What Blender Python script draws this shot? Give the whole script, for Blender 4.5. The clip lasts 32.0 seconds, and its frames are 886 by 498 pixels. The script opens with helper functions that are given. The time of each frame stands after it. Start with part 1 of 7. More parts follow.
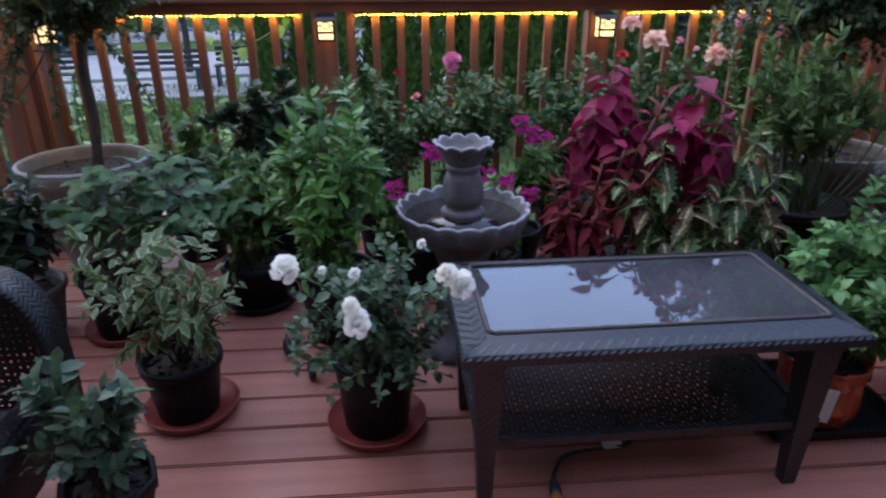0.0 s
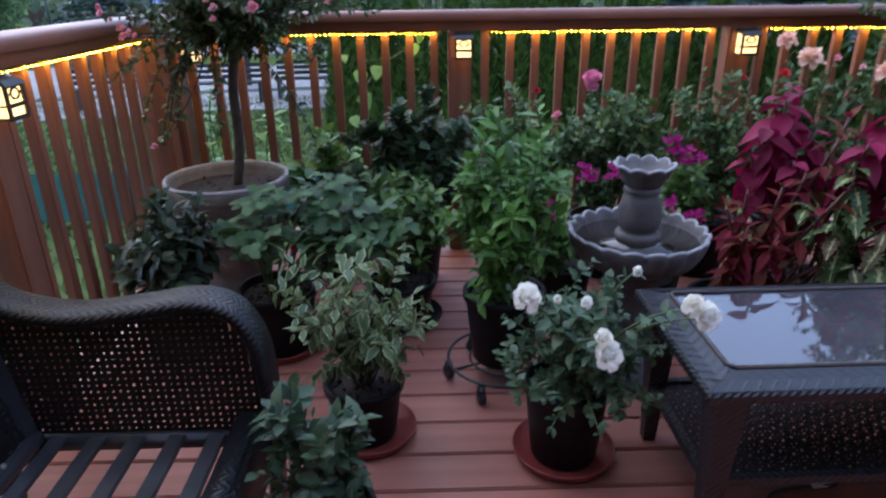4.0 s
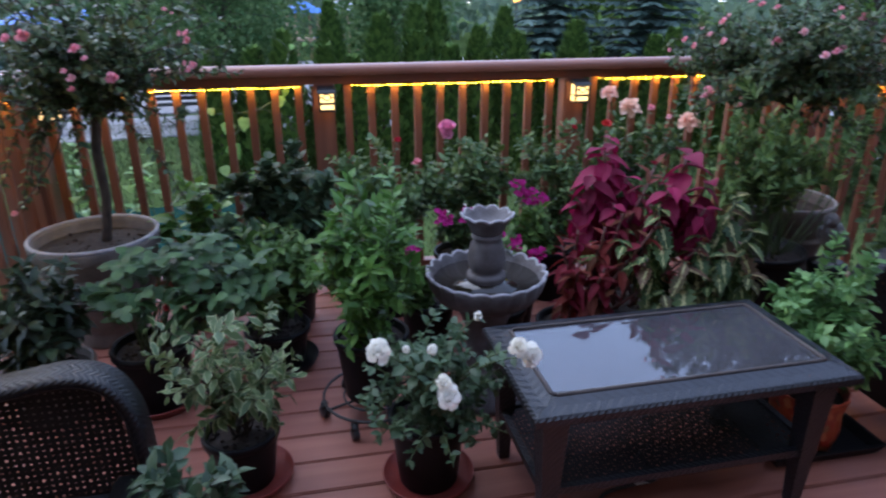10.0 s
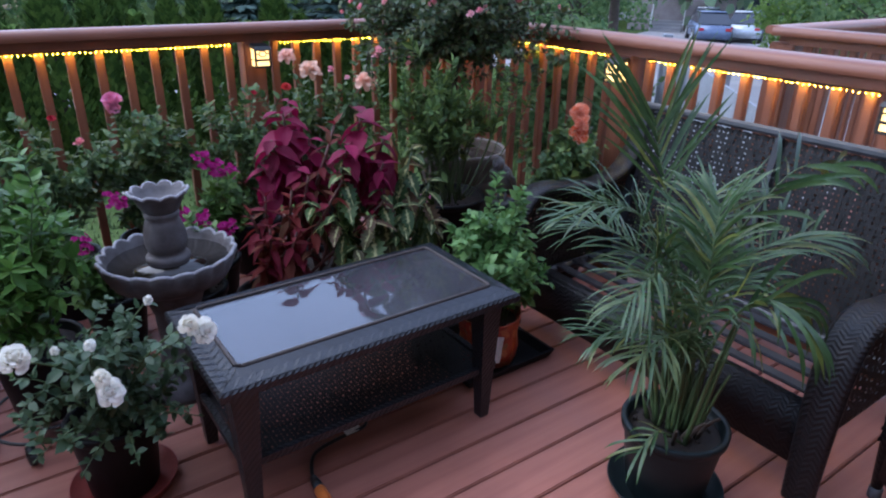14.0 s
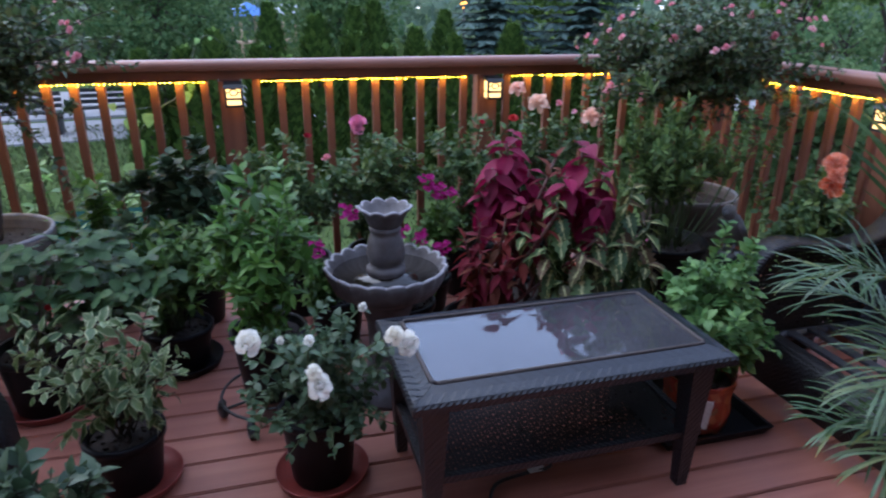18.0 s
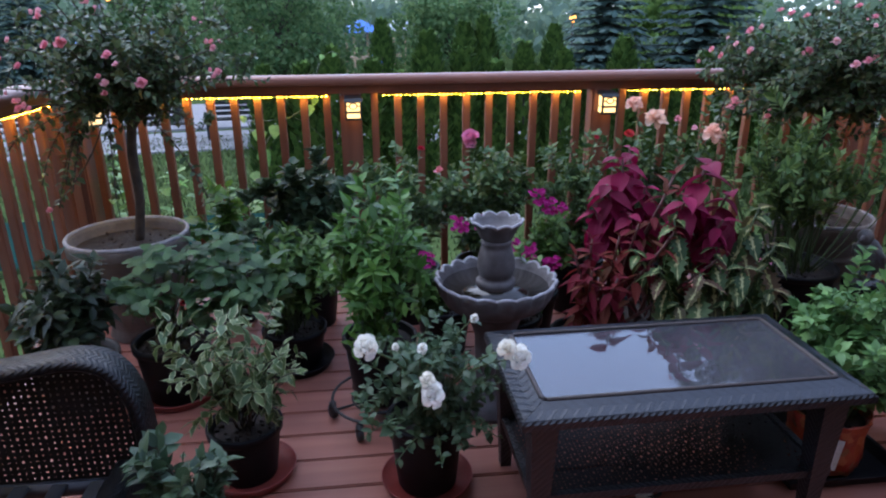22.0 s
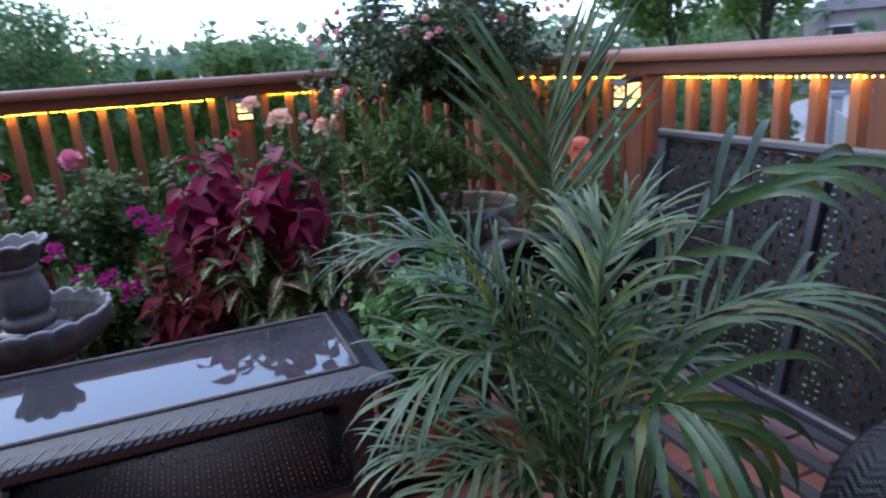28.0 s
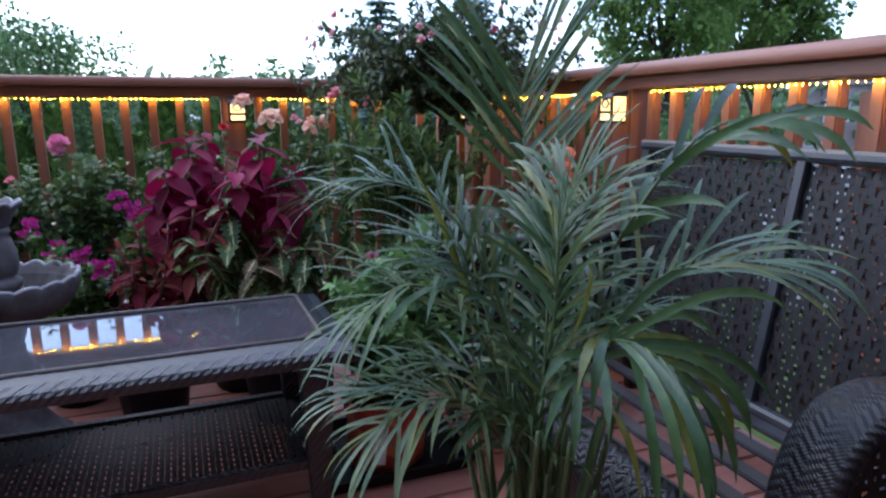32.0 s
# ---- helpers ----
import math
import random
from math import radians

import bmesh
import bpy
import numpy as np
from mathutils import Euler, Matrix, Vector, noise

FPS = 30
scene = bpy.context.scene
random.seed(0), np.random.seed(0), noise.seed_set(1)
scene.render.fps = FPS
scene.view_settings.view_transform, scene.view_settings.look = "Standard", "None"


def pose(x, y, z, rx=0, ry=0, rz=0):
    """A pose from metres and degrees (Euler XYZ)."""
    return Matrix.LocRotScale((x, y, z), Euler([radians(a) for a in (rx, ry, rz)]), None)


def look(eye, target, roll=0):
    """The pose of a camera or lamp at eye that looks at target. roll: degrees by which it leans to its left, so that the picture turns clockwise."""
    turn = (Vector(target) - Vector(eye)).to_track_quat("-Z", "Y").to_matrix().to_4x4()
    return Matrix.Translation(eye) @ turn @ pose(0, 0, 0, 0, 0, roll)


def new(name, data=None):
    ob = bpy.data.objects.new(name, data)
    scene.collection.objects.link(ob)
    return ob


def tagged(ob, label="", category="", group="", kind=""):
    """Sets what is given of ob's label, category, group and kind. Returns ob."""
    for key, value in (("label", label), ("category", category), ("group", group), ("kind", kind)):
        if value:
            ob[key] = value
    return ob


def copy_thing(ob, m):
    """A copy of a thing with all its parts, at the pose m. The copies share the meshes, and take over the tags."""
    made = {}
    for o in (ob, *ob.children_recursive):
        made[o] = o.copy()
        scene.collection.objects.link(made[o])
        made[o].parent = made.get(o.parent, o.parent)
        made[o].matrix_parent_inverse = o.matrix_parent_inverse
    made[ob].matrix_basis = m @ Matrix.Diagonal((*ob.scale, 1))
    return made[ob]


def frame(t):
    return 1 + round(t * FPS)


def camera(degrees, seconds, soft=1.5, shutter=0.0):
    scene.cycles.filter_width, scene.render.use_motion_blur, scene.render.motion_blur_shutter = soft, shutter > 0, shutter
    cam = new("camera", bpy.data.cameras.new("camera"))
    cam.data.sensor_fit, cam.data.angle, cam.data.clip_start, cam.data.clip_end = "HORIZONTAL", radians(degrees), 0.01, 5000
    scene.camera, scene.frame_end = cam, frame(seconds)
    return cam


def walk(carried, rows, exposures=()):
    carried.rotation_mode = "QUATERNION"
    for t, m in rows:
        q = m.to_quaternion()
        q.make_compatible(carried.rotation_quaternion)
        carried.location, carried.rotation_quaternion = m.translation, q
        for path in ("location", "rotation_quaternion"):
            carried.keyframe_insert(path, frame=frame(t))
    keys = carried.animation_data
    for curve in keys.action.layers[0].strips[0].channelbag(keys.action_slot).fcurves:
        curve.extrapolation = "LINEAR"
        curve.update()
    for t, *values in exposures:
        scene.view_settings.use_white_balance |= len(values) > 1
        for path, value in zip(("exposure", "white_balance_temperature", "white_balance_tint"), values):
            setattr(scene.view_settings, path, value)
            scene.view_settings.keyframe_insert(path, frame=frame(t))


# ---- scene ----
cam = camera(68.3, 32.0, soft=2.1, shutter=0.5)
PATH = [
    (0, (2.217, -1.155, 1.243), (2.36, 0.675, 0.448), -0.2),
    (0.5, (2.147, -1.163, 1.252), (2.238, 0.685, 0.493), 0.0),
    (1, (2.087, -1.174, 1.259), (2.162, 0.68, 0.513), -0.3),
    (1.5, (2.041, -1.184, 1.253), (2.097, 0.649, 0.456), 1.3),
    (2, (2.034, -1.175, 1.255), (2.04, 0.593, 0.32), 0.8),
    (2.5, (2.026, -1.153, 1.265), (1.914, 0.596, 0.301), -0.3),
    (3, (1.916, -1.112, 1.264), (1.783, 0.667, 0.36), -4.1),
    (3.5, (1.816, -1.086, 1.259), (1.765, 0.73, 0.423), -4.7),
    (4, (1.779, -1.083, 1.264), (1.815, 0.766, 0.502), -0.7),
    (4.5, (1.788, -1.104, 1.276), (1.86, 0.775, 0.597), 0.2),
    (6.5, (1.826, -1.234, 1.403), (1.93, 0.631, 0.69), 1.3),
    (7, (1.832, -1.248, 1.437), (1.95, 0.608, 0.702), 0.7),
    (7.5, (1.857, -1.269, 1.454), (1.887, 0.599, 0.741), -0.0),
    (8, (1.844, -1.266, 1.458), (1.784, 0.61, 0.769), -1.3),
    (8.5, (1.812, -1.25, 1.45), (1.781, 0.631, 0.77), -1.1),
    (9, (1.815, -1.245, 1.444), (1.865, 0.628, 0.745), -0.8),
    (9.5, (1.837, -1.243, 1.448), (2.018, 0.618, 0.737), -0.7),
    (10, (1.861, -1.243, 1.445), (2.227, 0.586, 0.722), -0.2),
    (10.5, (1.881, -1.249, 1.442), (2.396, 0.536, 0.702), -0.0),
    (11, (1.909, -1.263, 1.441), (2.56, 0.473, 0.692), 0.4),
    (11.5, (1.945, -1.274, 1.434), (2.757, 0.391, 0.68), 0.5),
    (12, (1.979, -1.293, 1.431), (2.947, 0.283, 0.671), 1.0),
    (12.5, (1.999, -1.303, 1.423), (3.078, 0.191, 0.645), 1.5),
    (13, (2.008, -1.314, 1.414), (3.117, 0.152, 0.627), 1.5),
    (13.5, (2.023, -1.313, 1.411), (3.105, 0.167, 0.613), 1.3),
    (15.5, (2.083, -1.334, 1.427), (3.071, 0.237, 0.681), 0.4),
    (16, (2.079, -1.339, 1.418), (3.017, 0.269, 0.687), 0.4),
    (16.5, (2.071, -1.331, 1.42), (2.924, 0.327, 0.695), 0.0),
    (17, (2.074, -1.316, 1.417), (2.824, 0.393, 0.699), -0.2),
    (17.5, (2.073, -1.309, 1.406), (2.697, 0.451, 0.689), -0.1),
    (18, (2.054, -1.293, 1.403), (2.555, 0.508, 0.694), 0.5),
    (18.5, (2.028, -1.291, 1.41), (2.415, 0.54, 0.704), 0.1),
    (19, (2.006, -1.292, 1.408), (2.313, 0.557, 0.711), 0.0),
    (19.5, (2.004, -1.306, 1.412), (2.253, 0.555, 0.723), -0.5),
    (20, (2.003, -1.315, 1.412), (2.227, 0.553, 0.734), -0.9),
    (20.5, (2.012, -1.318, 1.411), (2.219, 0.554, 0.739), -0.5),
    (21, (2.012, -1.311, 1.409), (2.239, 0.56, 0.741), -0.1),
    (21.5, (2.004, -1.299, 1.412), (2.247, 0.567, 0.735), 0.1),
    (22, (2.008, -1.295, 1.406), (2.218, 0.577, 0.735), -0.4),
    (22.5, (2.008, -1.293, 1.396), (2.237, 0.579, 0.731), 0.1),
    (23, (2.004, -1.292, 1.399), (2.246, 0.578, 0.732), 0.2),
    (23.5, (2.003, -1.287, 1.41), (2.243, 0.581, 0.735), 0.2),
    (24, (2.014, -1.29, 1.397), (2.273, 0.578, 0.731), -0.0),
    (24.5, (2.055, -1.313, 1.401), (2.46, 0.527, 0.731), -1.1),
    (25, (2.094, -1.323, 1.388), (2.747, 0.431, 0.683), -1.4),
    (25.5, (2.15, -1.334, 1.379), (2.988, 0.326, 0.645), -0.8),
    (26, (2.215, -1.315, 1.371), (3.185, 0.255, 0.599), -1.4),
    (26.5, (2.38, -1.25, 1.346), (3.457, 0.259, 0.596), -2.3),
    (28.5, (3.049, -1.246, 1.064), (3.498, 0.641, 0.577), -3.8),
    (29, (3.064, -1.223, 1.001), (3.385, 0.696, 0.537), -3.5),
    (29.5, (3.07, -1.231, 0.977), (3.504, 0.67, 0.534), -3.4),
    (30, (3.032, -1.235, 0.972), (3.543, 0.657, 0.57), -2.5),
    (30.5, (3.018, -1.255, 0.966), (3.6, 0.618, 0.575), -2.5),
    (31, (2.999, -1.275, 0.981), (3.645, 0.58, 0.607), -1.6),
    (31.5, (2.988, -1.286, 0.986), (3.677, 0.559, 0.636), -0.4),
    (32, (2.99, -1.291, 0.975), (3.691, 0.537, 0.567), -0.3),
]
walk(cam, [(t, look(eye, target, roll)) for t, eye, target, roll in PATH], exposures=[(0.0, 2.96, 5720.0, 13.0), (32.0, 2.96, 5720.0, 13.0)])

# ---- world and light ----
SKY = bpy.data.worlds.new("dusk_sky")
scene.world = SKY
SKY.use_nodes = True
_n = SKY.node_tree.nodes
_sky = _n.new("ShaderNodeTexSky")
_sky.sky_type = "NISHITA"
_sky.sun_disc = False
_sky.sun_elevation, _sky.sun_rotation = radians(11.0), radians(320.0)
_sky.air_density, _sky.dust_density, _sky.ozone_density = 1.0, 0.5, 3.0
SKY.node_tree.links.new(_sky.outputs[0], _n["Background"].inputs[0])
_n["Background"].inputs[1].default_value = 0.04
# thin even cloud over the clear sky
_veil, _both = _n.new("ShaderNodeBackground"), _n.new("ShaderNodeAddShader")
_veil.inputs[0].default_value, _veil.inputs[1].default_value = (0.78, 0.885, 1.20, 1), 0.18
SKY.node_tree.links.new(_n["Background"].outputs[0], _both.inputs[0])
SKY.node_tree.links.new(_veil.outputs[0], _both.inputs[1])
SKY.node_tree.links.new(_both.outputs[0], _n["World Output"].inputs[0])

sun = new("sun", bpy.data.lights.new("sun", "SUN"))
sun.data.energy, sun.data.angle, sun.data.color = 0.35, radians(60), (1.0, 0.97, 0.95)
sun.matrix_world = look((0, 0, 10), (0.45, -0.5, 9.2))


# ---- materials ----
def material(name):
    m = bpy.data.materials.new(name)
    m.use_nodes = True
    return m, m.node_tree.nodes, m.node_tree.links, m.node_tree.nodes["Principled BSDF"]


def ramp(nodes, links, fac, stops):
    r = nodes.new("ShaderNodeValToRGB")
    while len(r.color_ramp.elements) < len(stops):
        r.color_ramp.elements.new(0.5)
    for e, (p, c) in zip(r.color_ramp.elements, stops):
        e.position, e.color = p, (*c, 1)
    links.new(fac, r.inputs[0])
    return r.outputs[0]


def coords(nodes, links, scale=(1, 1, 1), kind="Object"):
    c, m = nodes.new("ShaderNodeTexCoord"), nodes.new("ShaderNodeMapping")
    m.inputs["Scale"].default_value = scale
    links.new(c.outputs[kind], m.inputs[0])
    return m.outputs[0]


def noise_tex(nodes, links, vec, scale, detail=4.0, rough=0.55):
    t = nodes.new("ShaderNodeTexNoise")
    t.inputs["Scale"].default_value, t.inputs["Detail"].default_value, t.inputs["Roughness"].default_value = scale, detail, rough
    if vec is not None:
        links.new(vec, t.inputs["Vector"])
    return t.outputs[0]


def mixed(nodes, links, fac, a, b, mode="MIX"):
    m = nodes.new("ShaderNodeMix")
    m.data_type, m.blend_type = "RGBA", mode
    for sock, v in ((m.inputs[0], fac), (m.inputs[6], a), (m.inputs[7], b)):
        if isinstance(v, (int, float)):
            sock.default_value = v
        elif isinstance(v, tuple):
            sock.default_value = (*v, 1)
        else:
            links.new(v, sock)
    return m.outputs[2]


def bump(nodes, links, bsdf, height, strength, distance=0.01):
    b = nodes.new("ShaderNodeBump")
    b.inputs["Strength"].default_value, b.inputs["Distance"].default_value = strength, distance
    links.new(height, b.inputs["Height"])
    links.new(b.outputs[0], bsdf.inputs["Normal"])


def plain(name, dark, light, rough=0.6, scale=8.0, bumps=0.2, fine=90.0, metal=0.0, kind="Object", stretch=(1, 1, 1), spec=0.5):
    """A two-scale surface: blotches between two tones, fine grain in the relief, roughness that wanders."""
    m, n, l, p = material(name)
    v = coords(n, l, stretch, kind)
    big, small = noise_tex(n, l, v, scale), noise_tex(n, l, v, fine, 3.0)
    base = ramp(n, l, big, [(0.3, dark), (0.7, light)])
    grain = ramp(n, l, small, [(0.3, (0.82, 0.82, 0.82)), (0.7, (1.12, 1.12, 1.12))])
    l.new(mixed(n, l, 1.0, base, grain, "MULTIPLY"), p.inputs["Base Color"])
    r = n.new("ShaderNodeMapRange")
    r.inputs[3].default_value, r.inputs[4].default_value = rough - 0.1, rough + 0.1
    l.new(big, r.inputs[0])
    l.new(r.outputs[0], p.inputs["Roughness"])
    p.inputs["Metallic"].default_value = metal
    p.inputs["Specular IOR Level"].default_value = spec
    bump(n, l, p, small, bumps, 0.004)
    return m


def leafy(name, tones, rough=0.45, through_light=0.25, edge=None, vein=None, spec=0.3, patchy=0.5):
    """Leaves: tone by leaf, blotches, some light through the blade; edge tints the rim of broad leaves (uv y)."""
    m, n, l, p = material(name)
    g, o, f = n.new("ShaderNodeNewGeometry"), n.new("ShaderNodeObjectInfo"), n.new("ShaderNodeMath")
    f.operation = "WRAP"
    f.inputs[1].default_value, f.inputs[2].default_value = 1.0, 0.0
    a = n.new("ShaderNodeMath")
    l.new(g.outputs["Random Per Island"], a.inputs[0]), l.new(o.outputs["Random"], a.inputs[1])
    l.new(a.outputs[0], f.inputs[0])
    k = len(tones)
    base = ramp(n, l, f.outputs[0], [((i + 0.5) / k, c) for i, c in enumerate(tones)])
    v = coords(n, l)
    spots = ramp(n, l, noise_tex(n, l, v, 45.0), [(0.3, (0.7, 0.7, 0.7)), (0.75, (1.2, 1.2, 1.2))])
    base = mixed(n, l, 1.0, base, spots, "MULTIPLY")
    if edge or vein:
        uv = n.new("ShaderNodeUVMap")
        s = n.new("ShaderNodeSeparateXYZ")
        l.new(uv.outputs[0], s.inputs[0])
        wob = n.new("ShaderNodeMath")
        wob.operation = "MULTIPLY_ADD"
        l.new(noise_tex(n, l, v, 60.0 if patchy < 0.6 else 9.0), wob.inputs[0])
        wob.inputs[1].default_value = patchy
        l.new(s.outputs[1], wob.inputs[2])
        if edge:
            f = ramp(n, l, wob.outputs[0], [(edge[1], (0, 0, 0)), (min(edge[1] + 0.15, 1.0), (1, 1, 1))])
            base = mixed(n, l, f, base, edge[0])
        if vein:
            f = ramp(n, l, wob.outputs[0], [(vein[1], (1, 1, 1)), (vein[1] + 0.12, (0, 0, 0))])
            base = mixed(n, l, f, base, vein[0])
    l.new(base, p.inputs["Base Color"])
    p.inputs["Roughness"].default_value = rough
    p.inputs["Specular IOR Level"].default_value = spec
    t = n.new("ShaderNodeBsdfTranslucent")
    l.new(base, t.inputs[0])
    mx = n.new("ShaderNodeMixShader")
    mx.inputs[0].default_value = through_light
    l.new(p.outputs[0], mx.inputs[1]), l.new(t.outputs[0], mx.inputs[2])
    l.new(mx.outputs[0], n["Material Output"].inputs[0])
    bump(n, l, p, noise_tex(n, l, v, 120.0, 2.0), 0.25, 0.003)
    return m


def glow(name, color, strength):
    m, n, l, p = material(name)
    p.inputs["Base Color"].default_value = (*color, 1)
    p.inputs["Emission Color"].default_value = (*color, 1)
    p.inputs["Emission Strength"].default_value = strength
    return m


def woodlike(name, dark, light, along=0, rough=0.5, random_tone=0.25):
    """Stained boards: streaks along one axis, a tone of its own for each board."""
    m, n, l, p = material(name)
    st = [14.0, 14.0, 14.0]
    st[along] = 0.7
    v = coords(n, l, tuple(st))
    a, b = noise_tex(n, l, v, 1.6, 6.0), noise_tex(n, l, coords(n, l, (1, 1, 1)), 2.5)
    base = ramp(n, l, a, [(0.3, dark), (0.7, light)])
    dirt = ramp(n, l, b, [(0.3, (0.78, 0.78, 0.8)), (0.7, (1.08, 1.06, 1.05))])
    base = mixed(n, l, 1.0, base, dirt, "MULTIPLY")
    o = n.new("ShaderNodeObjectInfo")
    tone = ramp(n, l, o.outputs["Random"], [(0.0, (1 - random_tone,) * 3), (1.0, (1 + random_tone * 0.6,) * 3)])
    l.new(mixed(n, l, 1.0, base, tone, "MULTIPLY"), p.inputs["Base Color"])
    r = n.new("ShaderNodeMapRange")
    r.inputs[3].default_value, r.inputs[4].default_value = rough - 0.12, rough + 0.12
    l.new(b, r.inputs[0])
    l.new(r.outputs[0], p.inputs["Roughness"])
    bump(n, l, p, a, 0.25, 0.004)
    return m


def wicker(name, dark, light, size=0.020, rough=0.40, spec=0.6):
    """Flat resin strands laid in chevrons: bands that slant to and fro across the width."""
    m, n, l, p = material(name)
    v = coords(n, l)
    s = n.new("ShaderNodeSeparateXYZ")
    l.new(v, s.inputs[0])

    def calc(op, a, b):
        q = n.new("ShaderNodeMath")
        q.operation = op
        for sock, x in zip(q.inputs, (a, b)):
            if isinstance(x, (int, float)):
                sock.default_value = x
            else:
                l.new(x, sock)
        return q.outputs[0]

    across = calc("PINGPONG", calc("ADD", s.outputs[1], 5.0), 0.022)
    along = calc("SUBTRACT", s.outputs[0], s.outputs[2])
    wob = calc("MULTIPLY", noise_tex(n, l, v, 40.0), 0.006)
    h = calc("PINGPONG", calc("ADD", calc("ADD", calc("ADD", along, 5.0), across), wob), size / 2)
    h = calc("MULTIPLY", h, 2 / size)
    fine = calc("PINGPONG", calc("ADD", calc("ADD", calc("SUBTRACT", along, across), 7.0), wob), size / 5)
    h = calc("ADD", calc("MULTIPLY", h, 0.75), calc("MULTIPLY", fine, 1.6 / size))
    l.new(ramp(n, l, h, [(0.15, dark), (0.9, light)]), p.inputs["Base Color"])
    p.inputs["Roughness"].default_value = rough
    p.inputs["Specular IOR Level"].default_value = spec
    bump(n, l, p, h, 0.6, 0.004)
    return m


DECK = woodlike("deck_stain", (0.262, 0.090, 0.060), (0.370, 0.142, 0.098), 0, 0.55, 0.14)
RAIL = woodlike("rail_stain", (0.170, 0.058, 0.032), (0.260, 0.098, 0.055), 0, 0.45, 0.12)
RAILY = woodlike("rail_stain_side", (0.170, 0.058, 0.032), (0.260, 0.098, 0.055), 1, 0.45, 0.12)
POST = woodlike("post_stain", (0.150, 0.050, 0.026), (0.250, 0.094, 0.050), 2, 0.5, 0.16)
WICKER = wicker("dark_wicker", (0.002, 0.002, 0.003), (0.010, 0.011, 0.015))
SEATWICKER = wicker("black_wicker", (0.002, 0.002, 0.002), (0.007, 0.007, 0.009), spec=0.36)
STRANDTOP = plain("table_strand", (0.003, 0.004, 0.007), (0.009, 0.011, 0.018), 0.38, 30, 0.2, 300, spec=0.5)
STRAND = plain("wicker_strand", (0.005, 0.005, 0.005), (0.018, 0.016, 0.016), 0.5, 30, 0.3, 300, spec=0.3)
METAL = plain("dark_metal", (0.016, 0.017, 0.020), (0.035, 0.036, 0.042), 0.42, 12, 0.1, 200)
SLAT = plain("slat_paint", (0.015, 0.016, 0.020), (0.032, 0.034, 0.040), 0.4, 12, 0.1, 160)
BLACKPOT = plain("black_plastic", (0.003, 0.003, 0.0035), (0.008, 0.008, 0.009), 0.45, 9, 0.1, 160, spec=0.14)
BLUEPOT = plain("dark_green_plastic", (0.005, 0.009, 0.010), (0.011, 0.017, 0.018), 0.42, 9, 0.1, 160, spec=0.2)
SAUCER = plain("terracotta_plastic", (0.150, 0.022, 0.018), (0.230, 0.040, 0.030), 0.5, 9, 0.15, 160)
SOIL = plain("potting_soil", (0.009, 0.006, 0.005), (0.034, 0.023, 0.017), 0.9, 40, 1.0, 180)
PALESTONE = plain("worn_stone_rim", (0.20, 0.19, 0.20), (0.34, 0.33, 0.34), 0.75, 30, 0.5, 220)
STONE = plain("grey_cast_stone", (0.045, 0.035, 0.033), (0.120, 0.108, 0.108), 0.7, 14, 0.5, 220)
URN = plain("weathered_urn", (0.076, 0.060, 0.050), (0.168, 0.140, 0.118), 0.7, 10, 0.4, 180)
BARK = plain("bark", (0.022, 0.015, 0.010), (0.066, 0.045, 0.031), 0.85, 24, 0.8, 160)
GREENSTEM = plain("green_stem", (0.035, 0.060, 0.018), (0.070, 0.110, 0.035), 0.55, 20, 0.2, 200)
REDSTEM = plain("red_stem", (0.060, 0.020, 0.018), (0.120, 0.045, 0.030), 0.55, 20, 0.2, 200)
BLACKIRON = plain("black_iron", (0.010, 0.010, 0.010), (0.022, 0.021, 0.020), 0.5, 20, 0.2, 200)
CABLE = plain("black_rubber", (0.012, 0.012, 0.013), (0.024, 0.024, 0.025), 0.5, 20, 0.1, 200)
ORANGE = plain("orange_plastic", (0.55, 0.13, 0.02), (0.70, 0.20, 0.04), 0.45, 20, 0.1, 200)
WHITE = plain("white_paper", (0.55, 0.54, 0.52), (0.72, 0.71, 0.70), 0.7, 20, 0.1, 200)
LED = glow("led_bulb", (1.0, 0.50, 0.012), 30.0)
AMBER = glow("amber_pane", (1.0, 0.58, 0.18), 0.40)
AMBERDIM = glow("amber_pane_dim", (1.0, 0.62, 0.24), 0.28)

L_ROSE = leafy("rose_leaf", [(0.052, 0.104, 0.037), (0.089, 0.161, 0.056), (0.139, 0.205, 0.081), (0.115, 0.172, 0.04)], 0.42)
L_ROSEHEAD = leafy("dark_rose_leaf", [(0.032, 0.059, 0.025), (0.057, 0.097, 0.036), (0.089, 0.132, 0.052), (0.108, 0.119, 0.042)], 0.42)
L_WROSE = leafy("blue_green_rose_leaf", [(0.037, 0.071, 0.032), (0.064, 0.110, 0.051), (0.091, 0.136, 0.070)], 0.45)
L_DARK = leafy("dark_glossy_leaf", [(0.019, 0.033, 0.015), (0.031, 0.050, 0.024), (0.047, 0.069, 0.032)], 0.35)
L_CAM = leafy("blue_glossy_leaf", [(0.028, 0.055, 0.027), (0.048, 0.083, 0.041), (0.068, 0.105, 0.052)], 0.33)
L_CITRUS = leafy("bright_leaf", [(0.064, 0.153, 0.027), (0.100, 0.216, 0.037), (0.141, 0.268, 0.053), (0.053, 0.121, 0.024)], 0.42, 0.32)
L_GREEN = leafy("mid_green_leaf", [(0.055, 0.113, 0.025), (0.094, 0.169, 0.039), (0.130, 0.218, 0.048)], 0.45, 0.28)
L_BEGONIA = leafy("round_leaf", [(0.032, 0.072, 0.024), (0.053, 0.110, 0.036), (0.079, 0.148, 0.049)], 0.48)
